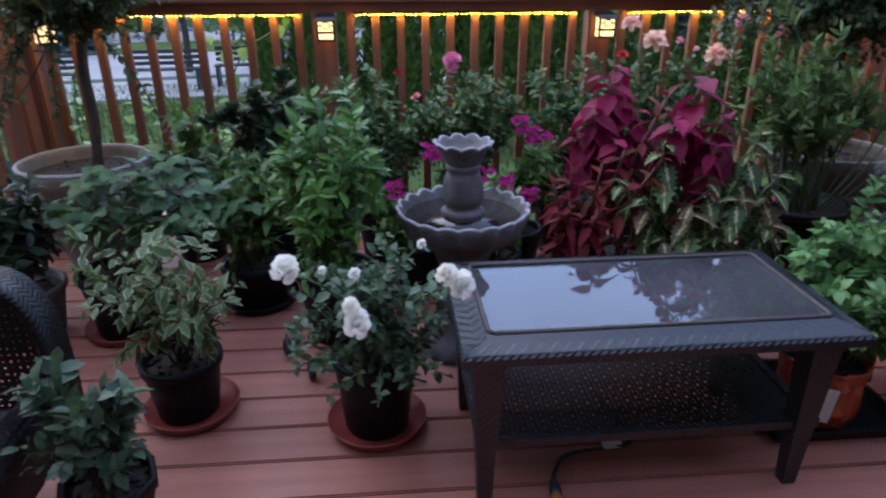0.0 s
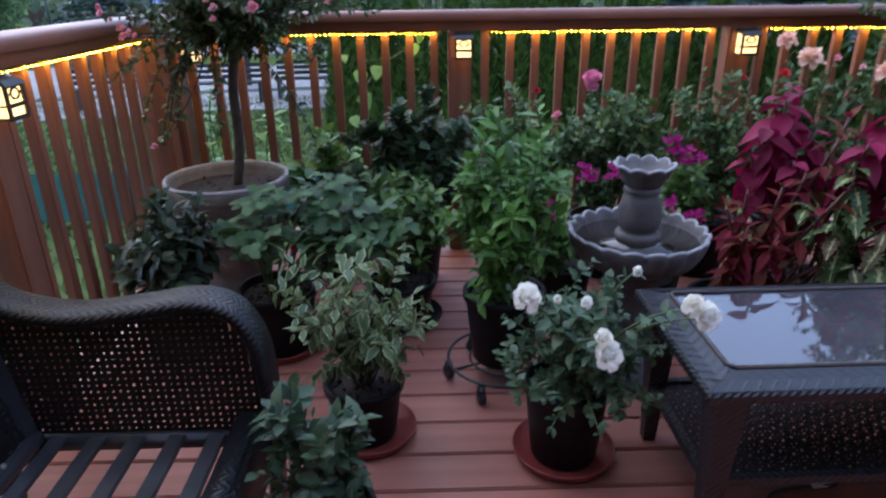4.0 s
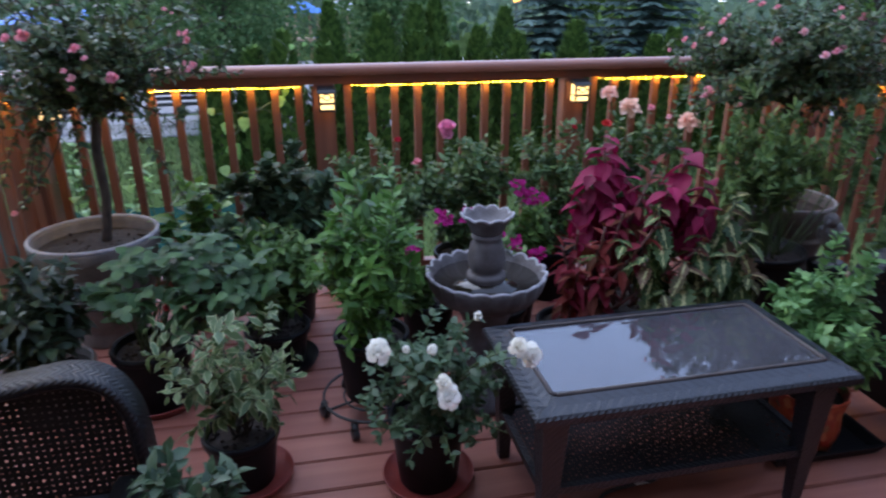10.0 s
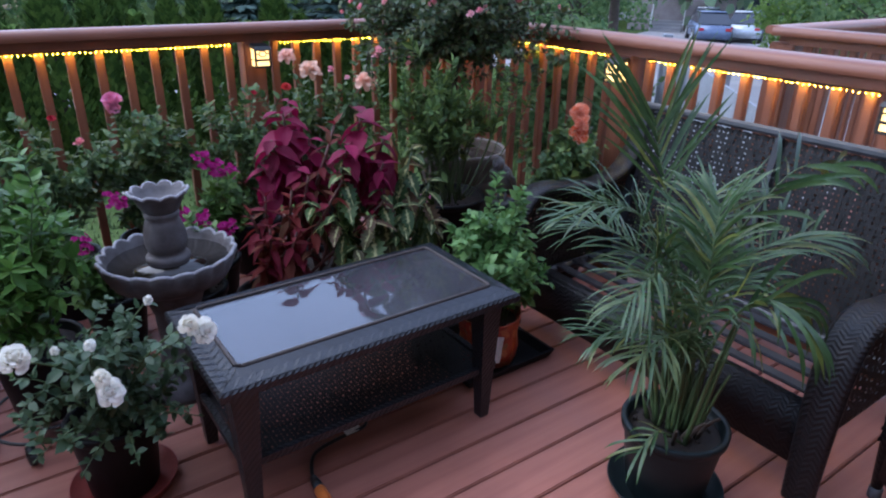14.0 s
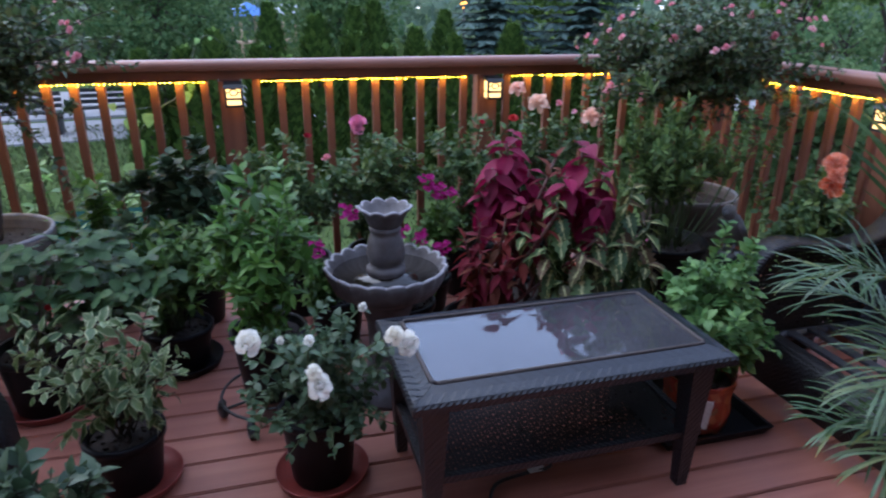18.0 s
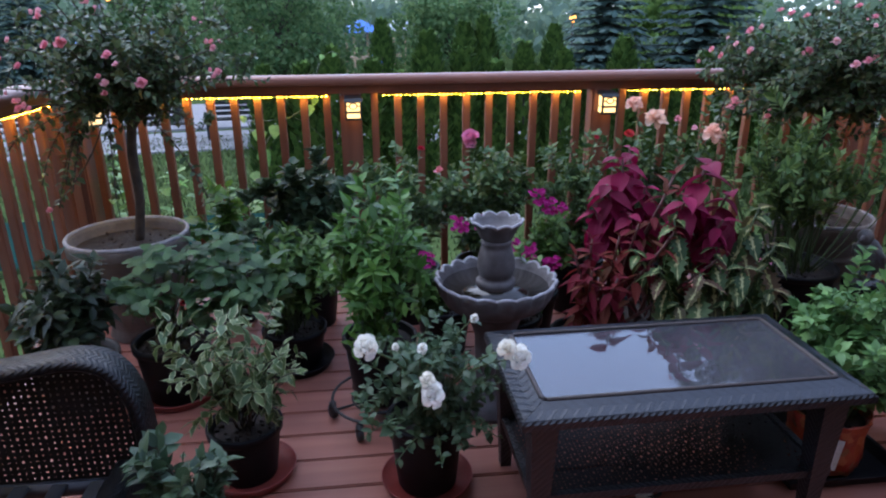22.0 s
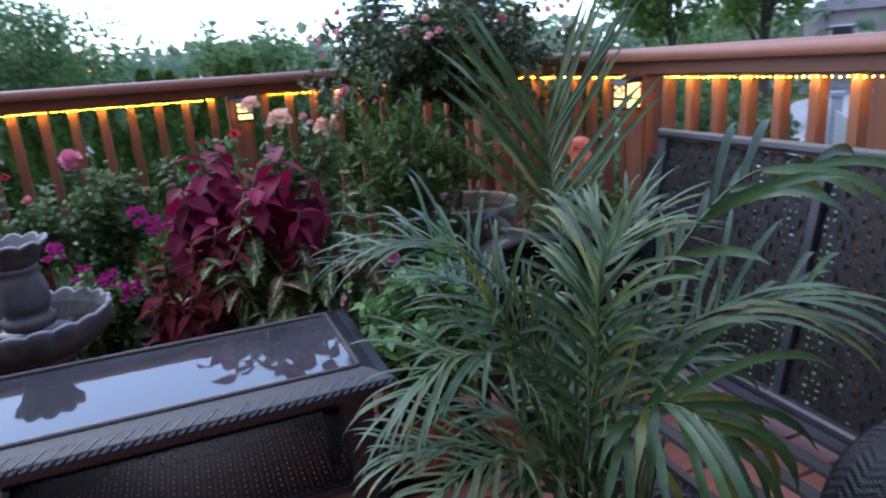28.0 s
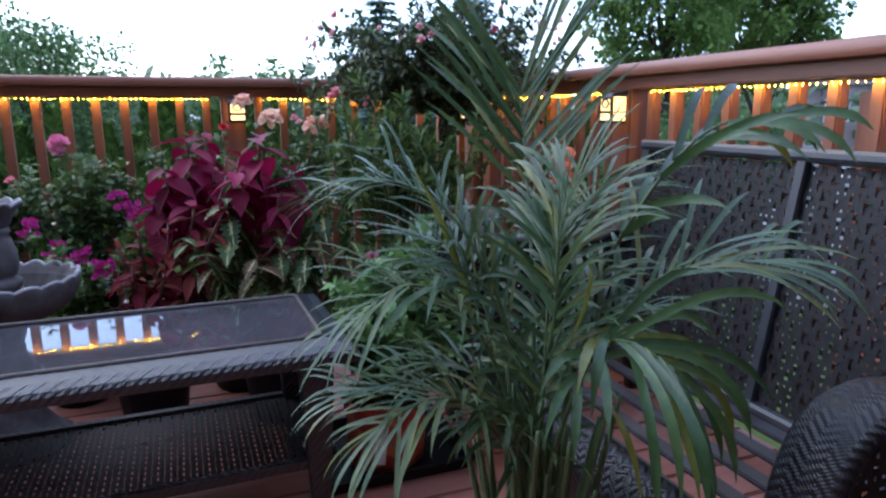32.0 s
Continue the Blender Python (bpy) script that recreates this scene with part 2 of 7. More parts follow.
L_FICUS = leafy("variegated_leaf", [(0.052, 0.092, 0.030), (0.078, 0.124, 0.040), (0.104, 0.148, 0.050)], 0.42, 0.3, edge=((0.27, 0.31, 0.15), 0.99))
L_MINT = leafy("light_green_leaf", [(0.078, 0.168, 0.048), (0.117, 0.23, 0.069), (0.169, 0.296, 0.087)], 0.45, 0.3)
L_WILLOW = leafy("feathery_leaf", [(0.077, 0.138, 0.043), (0.138, 0.213, 0.062), (0.213, 0.3, 0.089)], 0.48, 0.3)
L_PALM = leafy("palm_leaflet", [(0.031, 0.069, 0.022), (0.051, 0.098, 0.031), (0.074, 0.127, 0.043), (0.04, 0.085, 0.024), (0.062, 0.112, 0.036), (0.046, 0.093, 0.032), (0.026, 0.059, 0.019), (0.127, 0.149, 0.032)], 0.34, 0.2, spec=0.4)
L_PALMY = leafy("yellowing_leaflet", [(0.140, 0.160, 0.030), (0.200, 0.200, 0.035)], 0.4, 0.3)
L_PALMY2 = leafy("tipped_leaflet", [(0.070, 0.125, 0.060), (0.120, 0.150, 0.050), (0.090, 0.140, 0.070)], 0.4, 0.3)
L_COLEUS = leafy("burgundy_leaf", [(0.14, 0.004, 0.028), (0.217, 0.005, 0.043), (0.286, 0.009, 0.066), (0.175, 0.004, 0.035)], 0.62, 0.3, edge=((0.11, 0.005, 0.022), 1.2), spec=0.25)
L_COLRED = leafy("red_pointed_leaf", [(0.169, 0.013, 0.026), (0.111, 0.009, 0.019), (0.195, 0.029, 0.024), (0.124, 0.044, 0.022)], 0.65, 0.3, spec=0.2)
L_COLGREEN = leafy("cream_veined_leaf", [(0.030, 0.062, 0.016), (0.058, 0.100, 0.026), (0.120, 0.045, 0.030), (0.042, 0.080, 0.020), (0.085, 0.125, 0.034)], 0.5, 0.28, vein=((0.44, 0.42, 0.18), 0.60), patchy=0.95)
L_IVY = leafy("ivy_leaf", [(0.036, 0.070, 0.035), (0.061, 0.103, 0.050), (0.094, 0.135, 0.065)], 0.4)
L_VINE = leafy("vine_leaf", [(0.17, 0.333, 0.09), (0.255, 0.438, 0.135), (0.34, 0.507, 0.195)], 0.5, 0.45)
P_PINK = leafy("pink_petal", [(0.852, 0.318, 0.378), (0.917, 0.417, 0.477), (0.938, 0.577, 0.596), (0.895, 0.357, 0.397)], 0.7, 0.4, edge=((0.88, 0.66, 0.66), 1.08))
P_DEEP = leafy("deep_pink_petal", [(0.86, 0.27, 0.47), (0.90, 0.42, 0.58), (0.88, 0.33, 0.52)], 0.6, 0.3, edge=((0.92, 0.52, 0.62), 1.1))
P_PEACH = leafy("peach_petal", [(0.94, 0.50, 0.33), (0.94, 0.66, 0.50), (0.93, 0.56, 0.42), (0.95, 0.72, 0.58)], 0.6, 0.4, edge=((0.95, 0.76, 0.66), 1.0))
P_WHITE = leafy("white_petal", [(0.915, 0.892, 0.816), (0.957, 0.945, 0.877), (0.936, 0.903, 0.796)], 0.6, 0.5)
P_RED = leafy("red_petal", [(0.50, 0.015, 0.045), (0.60, 0.04, 0.04)], 0.6, 0.3)
P_ORANGE = leafy("orange_petal", [(0.820, 0.204, 0.091), (0.880, 0.323, 0.189)], 0.6, 0.3, edge=((0.92, 0.50, 0.36), 0.95))
P_MAGENTA = leafy("magenta_petal", [(0.40, 0.010, 0.17), (0.52, 0.03, 0.26)], 0.6, 0.3)


# ---- mesh building ----
class Mesh:
    """Vertices, faces, slots and leaf uv, gathered and turned into one mesh."""

    def __init__(self):
        self.v, self.f, self.s, self.uv = [], [], [], []

    def add(self, verts, faces, slot=0, uv=None):
        o = len(self.v)
        self.v.extend(tuple(p) for p in verts)
        self.f.extend(tuple(i + o for i in f) for f in faces)
        self.s.extend([slot] * len(faces))
        self.uv.extend(uv or [(0.5, 0.5)] * len(verts))
        return self

    def box(self, c, size, slot=0, m=None, bevel=0.0):
        x, y, z = (a / 2 for a in size)
        b = min(bevel, x * 0.9, y * 0.9, z * 0.9)
        if b <= 0:
            vs = [(i * x, j * y, k * z) for i in (-1, 1) for j in (-1, 1) for k in (-1, 1)]
            fs = [(0, 1, 3, 2), (4, 6, 7, 5), (0, 4, 5, 1), (2, 3, 7, 6), (0, 2, 6, 4), (1, 5, 7, 3)]
        else:
            bm = bmesh.new()
            bmesh.ops.create_cube(bm, size=1.0)
            bmesh.ops.scale(bm, vec=size, verts=bm.verts)
            bmesh.ops.bevel(bm, geom=bm.edges[:], offset=b, segments=2, affect="EDGES")
            bm.verts.index_update()
            vs, fs = [tuple(v.co) for v in bm.verts], [tuple(v.index for v in f.verts) for f in bm.faces]
            bm.free()
        m = Matrix.Translation(c) @ (m or Matrix())
        return self.add([m @ Vector(v) for v in vs], fs, slot)

    def lathe(self, profile, n=32, c=(0, 0, 0), slot=0, ripple=None, cap=True):
        """profile: (radius, z) from bottom to top; ripple(k, angle) scales a ring."""
        vs, fs = [], []
        for k, (r, z) in enumerate(profile):
            for i in range(n):
                a = 2 * math.pi * i / n
                q = r * (ripple(k, a) if ripple else 1.0)
                vs.append((c[0] + q * math.cos(a), c[1] + q * math.sin(a), c[2] + z))
        for k in range(len(profile) - 1):
            for i in range(n):
                j = (i + 1) % n
                fs.append((k * n + i, k * n + j, (k + 1) * n + j, (k + 1) * n + i))
        if cap:
            fs.append(tuple(range(n - 1, -1, -1)))
            fs.append(tuple((len(profile) - 1) * n + i for i in range(n)))
        return self.add(vs, fs, slot)

    def tube(self, pts, radii, n=6, slot=0):
        pts = [Vector(p) for p in pts]
        if isinstance(radii, (int, float)):
            radii = [radii] * len(pts)
        vs, fs = [], []
        for k, p in enumerate(pts):
            d = (pts[min(k + 1, len(pts) - 1)] - pts[max(k - 1, 0)]).normalized()
            a = d.cross(Vector((0.31, 0.17, 0.93)))
            if a.length < 0.05:
                a = d.cross(Vector((1, 0, 0)))
            a.normalize()
            b = d.cross(a)
            for i in range(n):
                w = 2 * math.pi * i / n
                vs.append(p + radii[k] * (math.cos(w) * a + math.sin(w) * b))
        for k in range(len(pts) - 1):
            for i in range(n):
                j = (i + 1) % n
                fs.append((k * n + i, k * n + j, (k + 1) * n + j, (k + 1) * n + i))
        fs += [tuple(range(n - 1, -1, -1)), tuple((len(pts) - 1) * n + i for i in range(n))]
        return self.add(vs, fs, slot)

    def ribbon(self, pts, widths, side, slot=0, fold=0.0):
        """A strip along pts, wide along side, with a fold down its middle."""
        vs, uv, fs = [], [], []
        for k, (p, w) in enumerate(zip(pts, widths)):
            p, s = Vector(p), Vector(side[k] if isinstance(side, list) else side)
            d = Vector(pts[min(k + 1, len(pts) - 1)]) - Vector(pts[max(k - 1, 0)])
            up = s.cross(d).normalized() if d.length else Vector((0, 0, 1))
            vs += [p - s * w + up * w * fold, p, p + s * w + up * w * fold]
            uv += [(k / len(pts), 1.0), (k / len(pts), 0.0), (k / len(pts), 1.0)]
        for k in range(len(pts) - 1):
            a = 3 * k
            fs += [(a, a + 1, a + 4, a + 3), (a + 1, a + 2, a + 5, a + 4)]
        return self.add(vs, fs, slot, uv)

    def leaf(self, at, way, up, length, width, slot=0, fold=0.25, droop=0.2, shape="oval"):
        """A folded blade from at along way, facing up."""
        way = Vector(way).normalized()
        side = way.cross(Vector(up))
        if side.length < 1e-3:
            side = way.cross(Vector((1, 0, 0.2)))
        side.normalize()
        top = side.cross(way).normalized()
        st = {"oval": ((0.0, 0.0), (0.28, 0.85), (0.62, 0.9), (1.0, 0.0)),
              "long": ((0.0, 0.05), (0.2, 0.7), (0.55, 1.0), (1.0, 0.0)),
              "round": ((0.0, 0.25), (0.18, 0.95), (0.65, 1.0), (1.0, 0.25)),
              "heart": ((0.0, 0.55), (0.22, 1.0), (0.6, 0.72), (1.0, 0.0))}[shape]
        vs, uv = [], []
        for s, w in st:
            mid = Vector(at) + way * (s * length) - top * (droop * length * s * s)
            o = side * (w * width * 0.5)
            lift = top * (fold * w * width * 0.5)
            vs += [mid - o + lift, mid, mid + o + lift]
            uv += [(s, 1.0), (s, 0.0), (s, 1.0)]
        fs = []
        for k in range(3):
            a = 3 * k
            fs += [(a, a + 1, a + 4, a + 3), (a + 1, a + 2, a + 5, a + 4)]
        return self.add(vs, fs, slot, uv)

    def data(self, name, mats, smooth=True):
        me = bpy.data.meshes.new(name)
        me.from_pydata([tuple(v) for v in self.v], [], self.f)
        for m in mats if isinstance(mats, (list, tuple)) else [mats]:
            me.materials.append(m)
        me.polygons.foreach_set("material_index", self.s)
        me.polygons.foreach_set("use_smooth", [smooth] * len(self.f))
        lay = me.uv_layers.new(name="leaf")
        idx = np.empty(len(me.loops), dtype=np.int32)
        me.loops.foreach_get("vertex_index", idx)
        lay.data.foreach_set("uv", np.array(self.uv, dtype=np.float32)[idx].ravel())
        me.update()
        return me


def thing(name, at=(0, 0, 0), turn=0.0, label="", category="", group="", kind=""):
    ob = new(name)
    ob.empty_display_size = 0.1
    ob.matrix_world = pose(*at, 0, 0, turn)
    return tagged(ob, label, category, group, kind)


def part(name, mesh, mats, parent, label="", smooth=True, m=None):
    """One mesh object under a thing or under a part; mesh is a Mesh, or mesh data to share."""
    ob = new(name, mesh.data(name, mats, smooth) if isinstance(mesh, Mesh) else mesh)
    ob.parent = parent
    if m is not None:
        ob.matrix_basis = m
    return tagged(ob, label)


def lone(name, mesh, mats, label="", category="", group="", kind="", smooth=True, m=None):
    ob = new(name, mesh.data(name, mats, smooth) if isinstance(mesh, Mesh) else mesh)
    if m is not None:
        ob.matrix_world = m
    return tagged(ob, label, category, group, kind)


def flat_edges(me, angle=35):
    """Keeps hard edges hard on a smooth-shaded mesh."""
    bm = bmesh.new()
    bm.from_mesh(me)
    for e in bm.edges:
        e.smooth = not (len(e.link_faces) == 2 and e.calc_face_angle(0) > radians(angle))
    bm.to_mesh(me)
    bm.free()
    return me


rnd = random.Random(7)


def jit(v, s):
    return Vector((v[0] + rnd.uniform(-s, s), v[1] + rnd.uniform(-s, s), v[2] + rnd.uniform(-s, s)))


def ball():
    while True:
        p = Vector((rnd.uniform(-1, 1), rnd.uniform(-1, 1), rnd.uniform(-1, 1)))
        if 0.05 < p.length < 1:
            return p


# ---- deck and railings ----
def deck():
    d = thing("deck", label="reddish-brown stained wooden deck of long boards", category="deck", kind="structure")
    share = flat_edges(Mesh().box((0, 0, -0.014), (3.98, 0.139, 0.028), 0, None, 0.004).data("plank", DECK))
    for k in range(-23, 14):
        part("plank", share, None, d, m=pose(2.555 + rnd.uniform(-0.004, 0.004), (k + 0.5) * 0.145, rnd.uniform(-0.0015, 0.0)))
    under = Mesh()
    for x in (0.7, 1.6, 2.5, 3.4, 4.35):
        under.box((x, -0.65, -0.12), (0.045, 5.3, 0.18))
    under.box((2.555, 2.07, -0.13), (3.98, 0.04, 0.2)).box((0.545, -0.65, -0.13), (0.04, 5.4, 0.2)).box((4.565, -0.65, -0.13), (0.04, 5.4, 0.2))
    for x in (0.6, 2.5, 4.5):
        for y in (-3.0, 0.0, 2.0):
            under.box((x, y, -0.65), (0.12, 0.12, 0.9))
    part("joist_frame", under, POST, d, smooth=False)


def post_mesh(h=1.055, w=0.105):
    me = Mesh().box((0, 0, h / 2), (w, w, h), 0, None, 0.008)
    return me


POSTDATA = flat_edges(post_mesh().data("post", POST))
CORNERDATA = flat_edges(post_mesh(1.055, 0.14).data("post", POST))
BALDATA = flat_edges(Mesh().box((0, 0, 0.575), (0.036, 0.036, 0.97), 0, None, 0.004).data("baluster", POST))


def railing(name, a, b, posts, corners, mat, label):
    """A run from a to b; posts at distances from a; boards between them."""
    a, b = Vector((*a, 0)), Vector((*b, 0))
    d = (b - a).normalized()
    turn = math.degrees(math.atan2(d.y, d.x))
    run = (b - a).length
    r = thing(name, a, turn, label, "railing", kind="structure")
    c = Mesh()
    prof = [(-0.078, 1.098), (-0.082, 1.108), (-0.080, 1.128), (-0.070, 1.139), (0.0, 1.142), (0.070, 1.139), (0.080, 1.128), (0.082, 1.108), (0.078, 1.098)]
    vs = [(x, y, z) for x in (-0.07, run + 0.07) for y, z in prof]
    k = len(prof)
    fs = [(i, (i + 1) % k, k + (i + 1) % k, k + i) for i in range(k)] + [tuple(range(k - 1, -1, -1)), tuple(range(k, 2 * k))]
    part("cap_rail", flat_edges(c.add(vs, fs).data("cap_rail", mat), 50), None, r)
    part("top_beam", Mesh().box((run / 2, 0, 1.076), (run - 0.02, 0.075, 0.043), 0, None, 0.004), mat, r, smooth=False)
    part("bottom_rail", Mesh().box((run / 2, 0, 0.085), (run - 0.02, 0.06, 0.05), 0, None, 0.004), mat, r, smooth=False)
    for s in posts:
        part("post", CORNERDATA if s in corners else POSTDATA, None, r, m=pose(s, 0, 0))
    for s0, s1 in zip(posts[:-1], posts[1:]):
        gap = s1 - s0 - 0.12
        cnt = max(1, round(gap / 0.1155))
        step = gap / cnt
        for j in range(cnt):
            part("baluster", BALDATA, None, r, m=pose(s0 + 0.06 + (j + 0.5) * step, 0, 0, 0, 0, rnd.choice((0, 90, 180, 270))))
    return r


deck()
XW, XE, YB = 0.585, 4.50, 2.02
railing("railing_north", (XW, YB), (XE, YB), [0.0, 1.34, 2.61, 3.90], (0.0, 3.90), RAIL, "stained wooden railing with square balusters along the garden side")
railing("railing_west", (XW, YB - 0.16), (XW, -3.2), [-0.0, 1.19, 2.45, 3.7, 4.95], (), RAIL, "stained wooden railing with square balusters, lit underneath")
railing("railing_east", (XE, -3.2), (XE, YB - 0.16), [0.0, 1.46, 2.76, 3.92, 5.06], (), RAIL, "stained wooden railing with square balusters behind the loveseat")


GLOW_PER_M = 0.22


def led_string(name, a, b, label):
    """A cord with small bulbs from a to b."""
    a, b = Vector(a), Vector(b)
    t = thing(name, a, 0, label, "string lights", "railing string lights")
    d = b - a
    cord = Mesh().tube([(0, 0, 0.004), d + Vector((0, 0, 0.004))], 0.003, 6)
    part("cord", cord, CABLE, t)
    bulbs = Mesh()
    n = int(d.length / 0.021)
    for i in range(n):
        p = d * ((i + 0.5) / n) + Vector((0, 0, -0.005))
        s = 0.0020
        bulbs.add([p + Vector(q) * s for q in ((1, 0, 0), (-1, 0, 0), (0, 1, 0), (0, -1, 0), (0, 0, 1), (0, 0, -1))],
                  [(0, 2, 4), (2, 1, 4), (1, 3, 4), (3, 0, 4), (2, 0, 5), (1, 2, 5), (3, 1, 5), (0, 3, 5)])
    tagged(part("bulbs", bulbs, LED, t, "warm yellow bulbs, lit"), kind="stuff")
    # the light that the row of bulbs gives, thrown down and back on the balusters
    lamp = bpy.data.lights.new("string_glow", "AREA")
    lamp.shape, lamp.size, lamp.size_y = "RECTANGLE", d.length, 0.006
    lamp.energy, lamp.color = GLOW_PER_M * d.length, (1.0, 0.66, 0.07)
    out = Vector((0.0, 1.0, 0.0)) if abs(d.x) > abs(d.y) else Vector((1.0 if a.x > 2.5 else -1.0, 0.0, 0.0))
    z = (-(out * 0.55 + Vector((0, 0, -1)))).normalized()
    x = d.normalized()
    m = Matrix((x, z.cross(x), z)).transposed().to_4x4()
    m.translation = a + d / 2 - out * 0.012 + Vector((0, 0, -0.002))
    glow_lamp = new("string_glow", lamp)
    glow_lamp.matrix_world = m


ZL = 1.047
for x0, x1 in ((0.72, 1.82), (2.06, 3.09), (3.33, 4.40)):
    led_string("string_light", (x0, YB - 0.025, ZL), (x1, YB - 0.025, ZL), "warm yellow string lights under the railing beam")
for y0, y1 in ((0.78, 1.88), (-0.49, 0.57), (-1.75, -0.70)):
    led_string("string_light", (XW + 0.025, y0, ZL), (XW + 0.025, y1, ZL), "warm yellow string lights under the railing beam")
for y0, y1 in ((0.84, 1.88), (-0.36, 0.60), (-1.66, -0.54)):
    led_string("string_light", (XE - 0.025, y0, ZL), (XE - 0.025, y1, ZL), "warm yellow string lights under the railing beam")


def post_lamp(at, turn, bright=True):
    """A small lantern on a post's face; local -y looks away from the post."""
    t = thing("post_lamp", at, turn, "small black post lantern with lit amber glass", "lamp", "post lanterns")
    body = Mesh().box((0, -0.005, 0), (0.084, 0.01, 0.115), 0, None, 0.002)
    roof = [(-0.052, 0, 0.058), (0.052, 0, 0.058), (0.052, -0.085, 0.046), (-0.052, -0.085, 0.046), (-0.046, 0, 0.075), (0.046, 0, 0.075), (0.046, -0.07, 0.062), (-0.046, -0.07, 0.062)]
    body.add(roof, [(0, 3, 2, 1), (4, 5, 6, 7), (0, 1, 5, 4), (1, 2, 6, 5), (2, 3, 7, 6), (3, 0, 4, 7)])
    part("housing", body, BLACKIRON, t, smooth=False)
    bars = Mesh()
    for x in (-0.042, 0.042):
        bars.box((x, -0.074, 0.0), (0.011, 0.009, 0.105))
    bars.box((0, -0.074, -0.012), (0.084, 0.008, 0.012)).box((0, -0.074, -0.05), (0.09, 0.01, 0.012)).box((0, -0.074, 0.046), (0.09, 0.01, 0.012))
    for x in (-0.042, 0.042):
        bars.box((x, -0.037, -0.05), (0.007, 0.075, 0.007)).box((x, -0.037, -0.012), (0.006, 0.075, 0.006))
    ring = [(0.021 * math.cos(a), -0.076, 0.022 + 0.016 * math.sin(a)) for a in [2 * math.pi * i / 16 for i in range(17)]]
    bars.tube(ring, 0.0036, 6)
    for s in (-1, 1):
        bars.box((s * 0.031, -0.0755, 0.022), (0.02, 0.006, 0.006))
    part("frame", bars, BLACKIRON, t, smooth=False)
    g = AMBER if bright else AMBERDIM
    part("pane", Mesh().box((0, -0.070, 0.0), (0.078, 0.003, 0.1)), g, t, "amber front glass", smooth=False)
    for x in (-0.041, 0.041):
        part("pane", Mesh().box((x, -0.038, 0.0), (0.003, 0.066, 0.1)), g, t, "amber side glass", smooth=False)
    part("pane", Mesh().box((0, -0.038, -0.051), (0.08, 0.066, 0.002)), g, t, "amber bottom glass", smooth=False)
    t.scale = (0.86, 0.86, 0.86)


for x in (1.94, 3.21):
    post_lamp((x, YB - 0.053, 0.985), 0)
post_lamp((0.72, YB - 0.075, 0.985), 40, False)
post_lamp((4.39, YB - 0.075, 0.985), -40, False)
for y in (0.67, -0.59, -1.84):
    post_lamp((XW + 0.053, y, 0.985), 90)
for y in (0.72, -0.44, -1.74):
    post_lamp((XE - 0.053, y, 0.985), -90)


# ---- furniture ----
def band(path, side, width, thick, slot=0, mesh=None):
    """A flat band with thickness swept along path; side is the way of its width, widths may vary."""
    mesh = mesh or Mesh()
    pts = [Vector(p) for p in path]
    side = Vector(side)
    ws = width if isinstance(width, list) else [width] * len(pts)
    vs, fs = [], []
    for k, p in enumerate(pts):
        d = (pts[min(k + 1, len(pts) - 1)] - pts[max(k - 1, 0)]).normalized()
        n = d.cross(side).normalized()
        w, h = side * ws[k] / 2, n * thick / 2
        e = 0.8
        vs += [p - w * e - h, p - w - h * 0.4, p - w + h * 0.4, p - w * e + h, p + w * e + h, p + w + h * 0.4, p + w - h * 0.4, p + w * e - h]
    for k in range(len(pts) - 1):
        for i in range(8):
            j = (i + 1) % 8
            fs.append((8 * k + i, 8 * k + j, 8 * k + 8 + j, 8 * k + 8 + i))
    fs += [tuple(range(7, -1, -1)), tuple(8 * (len(pts) - 1) + i for i in range(8))]
    return mesh.add(vs, fs, slot)


def smooth_path(pts, n=6):
    """A rounded line through the points."""
    pts = [Vector(p) for p in pts]
    out = []
    for k in range(len(pts) - 1):
        p0, p1, p2, p3 = pts[max(k - 1, 0)], pts[k], pts[k + 1], pts[min(k + 2, len(pts) - 1)]
        for i in range(n):
            t = i / n
            out.append(0.5 * ((2 * p1) + (p2 - p0) * t + (2 * p0 - 5 * p1 + 4 * p2 - p3) * t * t + (3 * p1 - p0 - 3 * p2 + p3) * t ** 3))
    return out + [pts[-1]]


def weave(origin, u, v, top, nu, nv, wu, wv, lift=0.0025, low=None):
    """Crossing strands over a panel: origin + a*u + b*v for a in 0..1 and b between low(a) and top(a)."""
    m = Mesh()
    o, u, v = Vector(origin), Vector(u), Vector(v)
    n = u.cross(v).normalized()
    low = low or (lambda a: 0.0)
    for i in range(nu):
        a = (i + 0.5) / nu
        k = max(2, int(nv * (top(a) - low(a)) / 2))
        pts = []
        for j in range(k + 1):
            b = low(a) + (top(a) - low(a)) * j / k
            pts.append(o + u * a + v * b + n * (lift if (i + j) % 2 else -lift))
        m.ribbon(pts, [wu / 2] * len(pts), u.normalized())
    for j in range(nv):
        b = (j + 0.5) / nv
        run = []
        steps = max(8, nu // 2)
        for i in range(steps + 1):
            a = i / steps
            if low(a) <= b <= top(a):
                run.append(o + u * a + v * b + n * (lift if (i + j) % 2 else -lift))
            else:
                if len(run) > 1:
                    m.ribbon(run, [wv / 2] * len(run), v.normalized())
                run = []
        if len(run) > 1:
            m.ribbon(run, [wv / 2] * len(run), v.normalized())
    return m


FOOT = plain("grey_rubber", (0.050, 0.052, 0.058), (0.085, 0.088, 0.095), 0.7, 20, 0.2, 200)


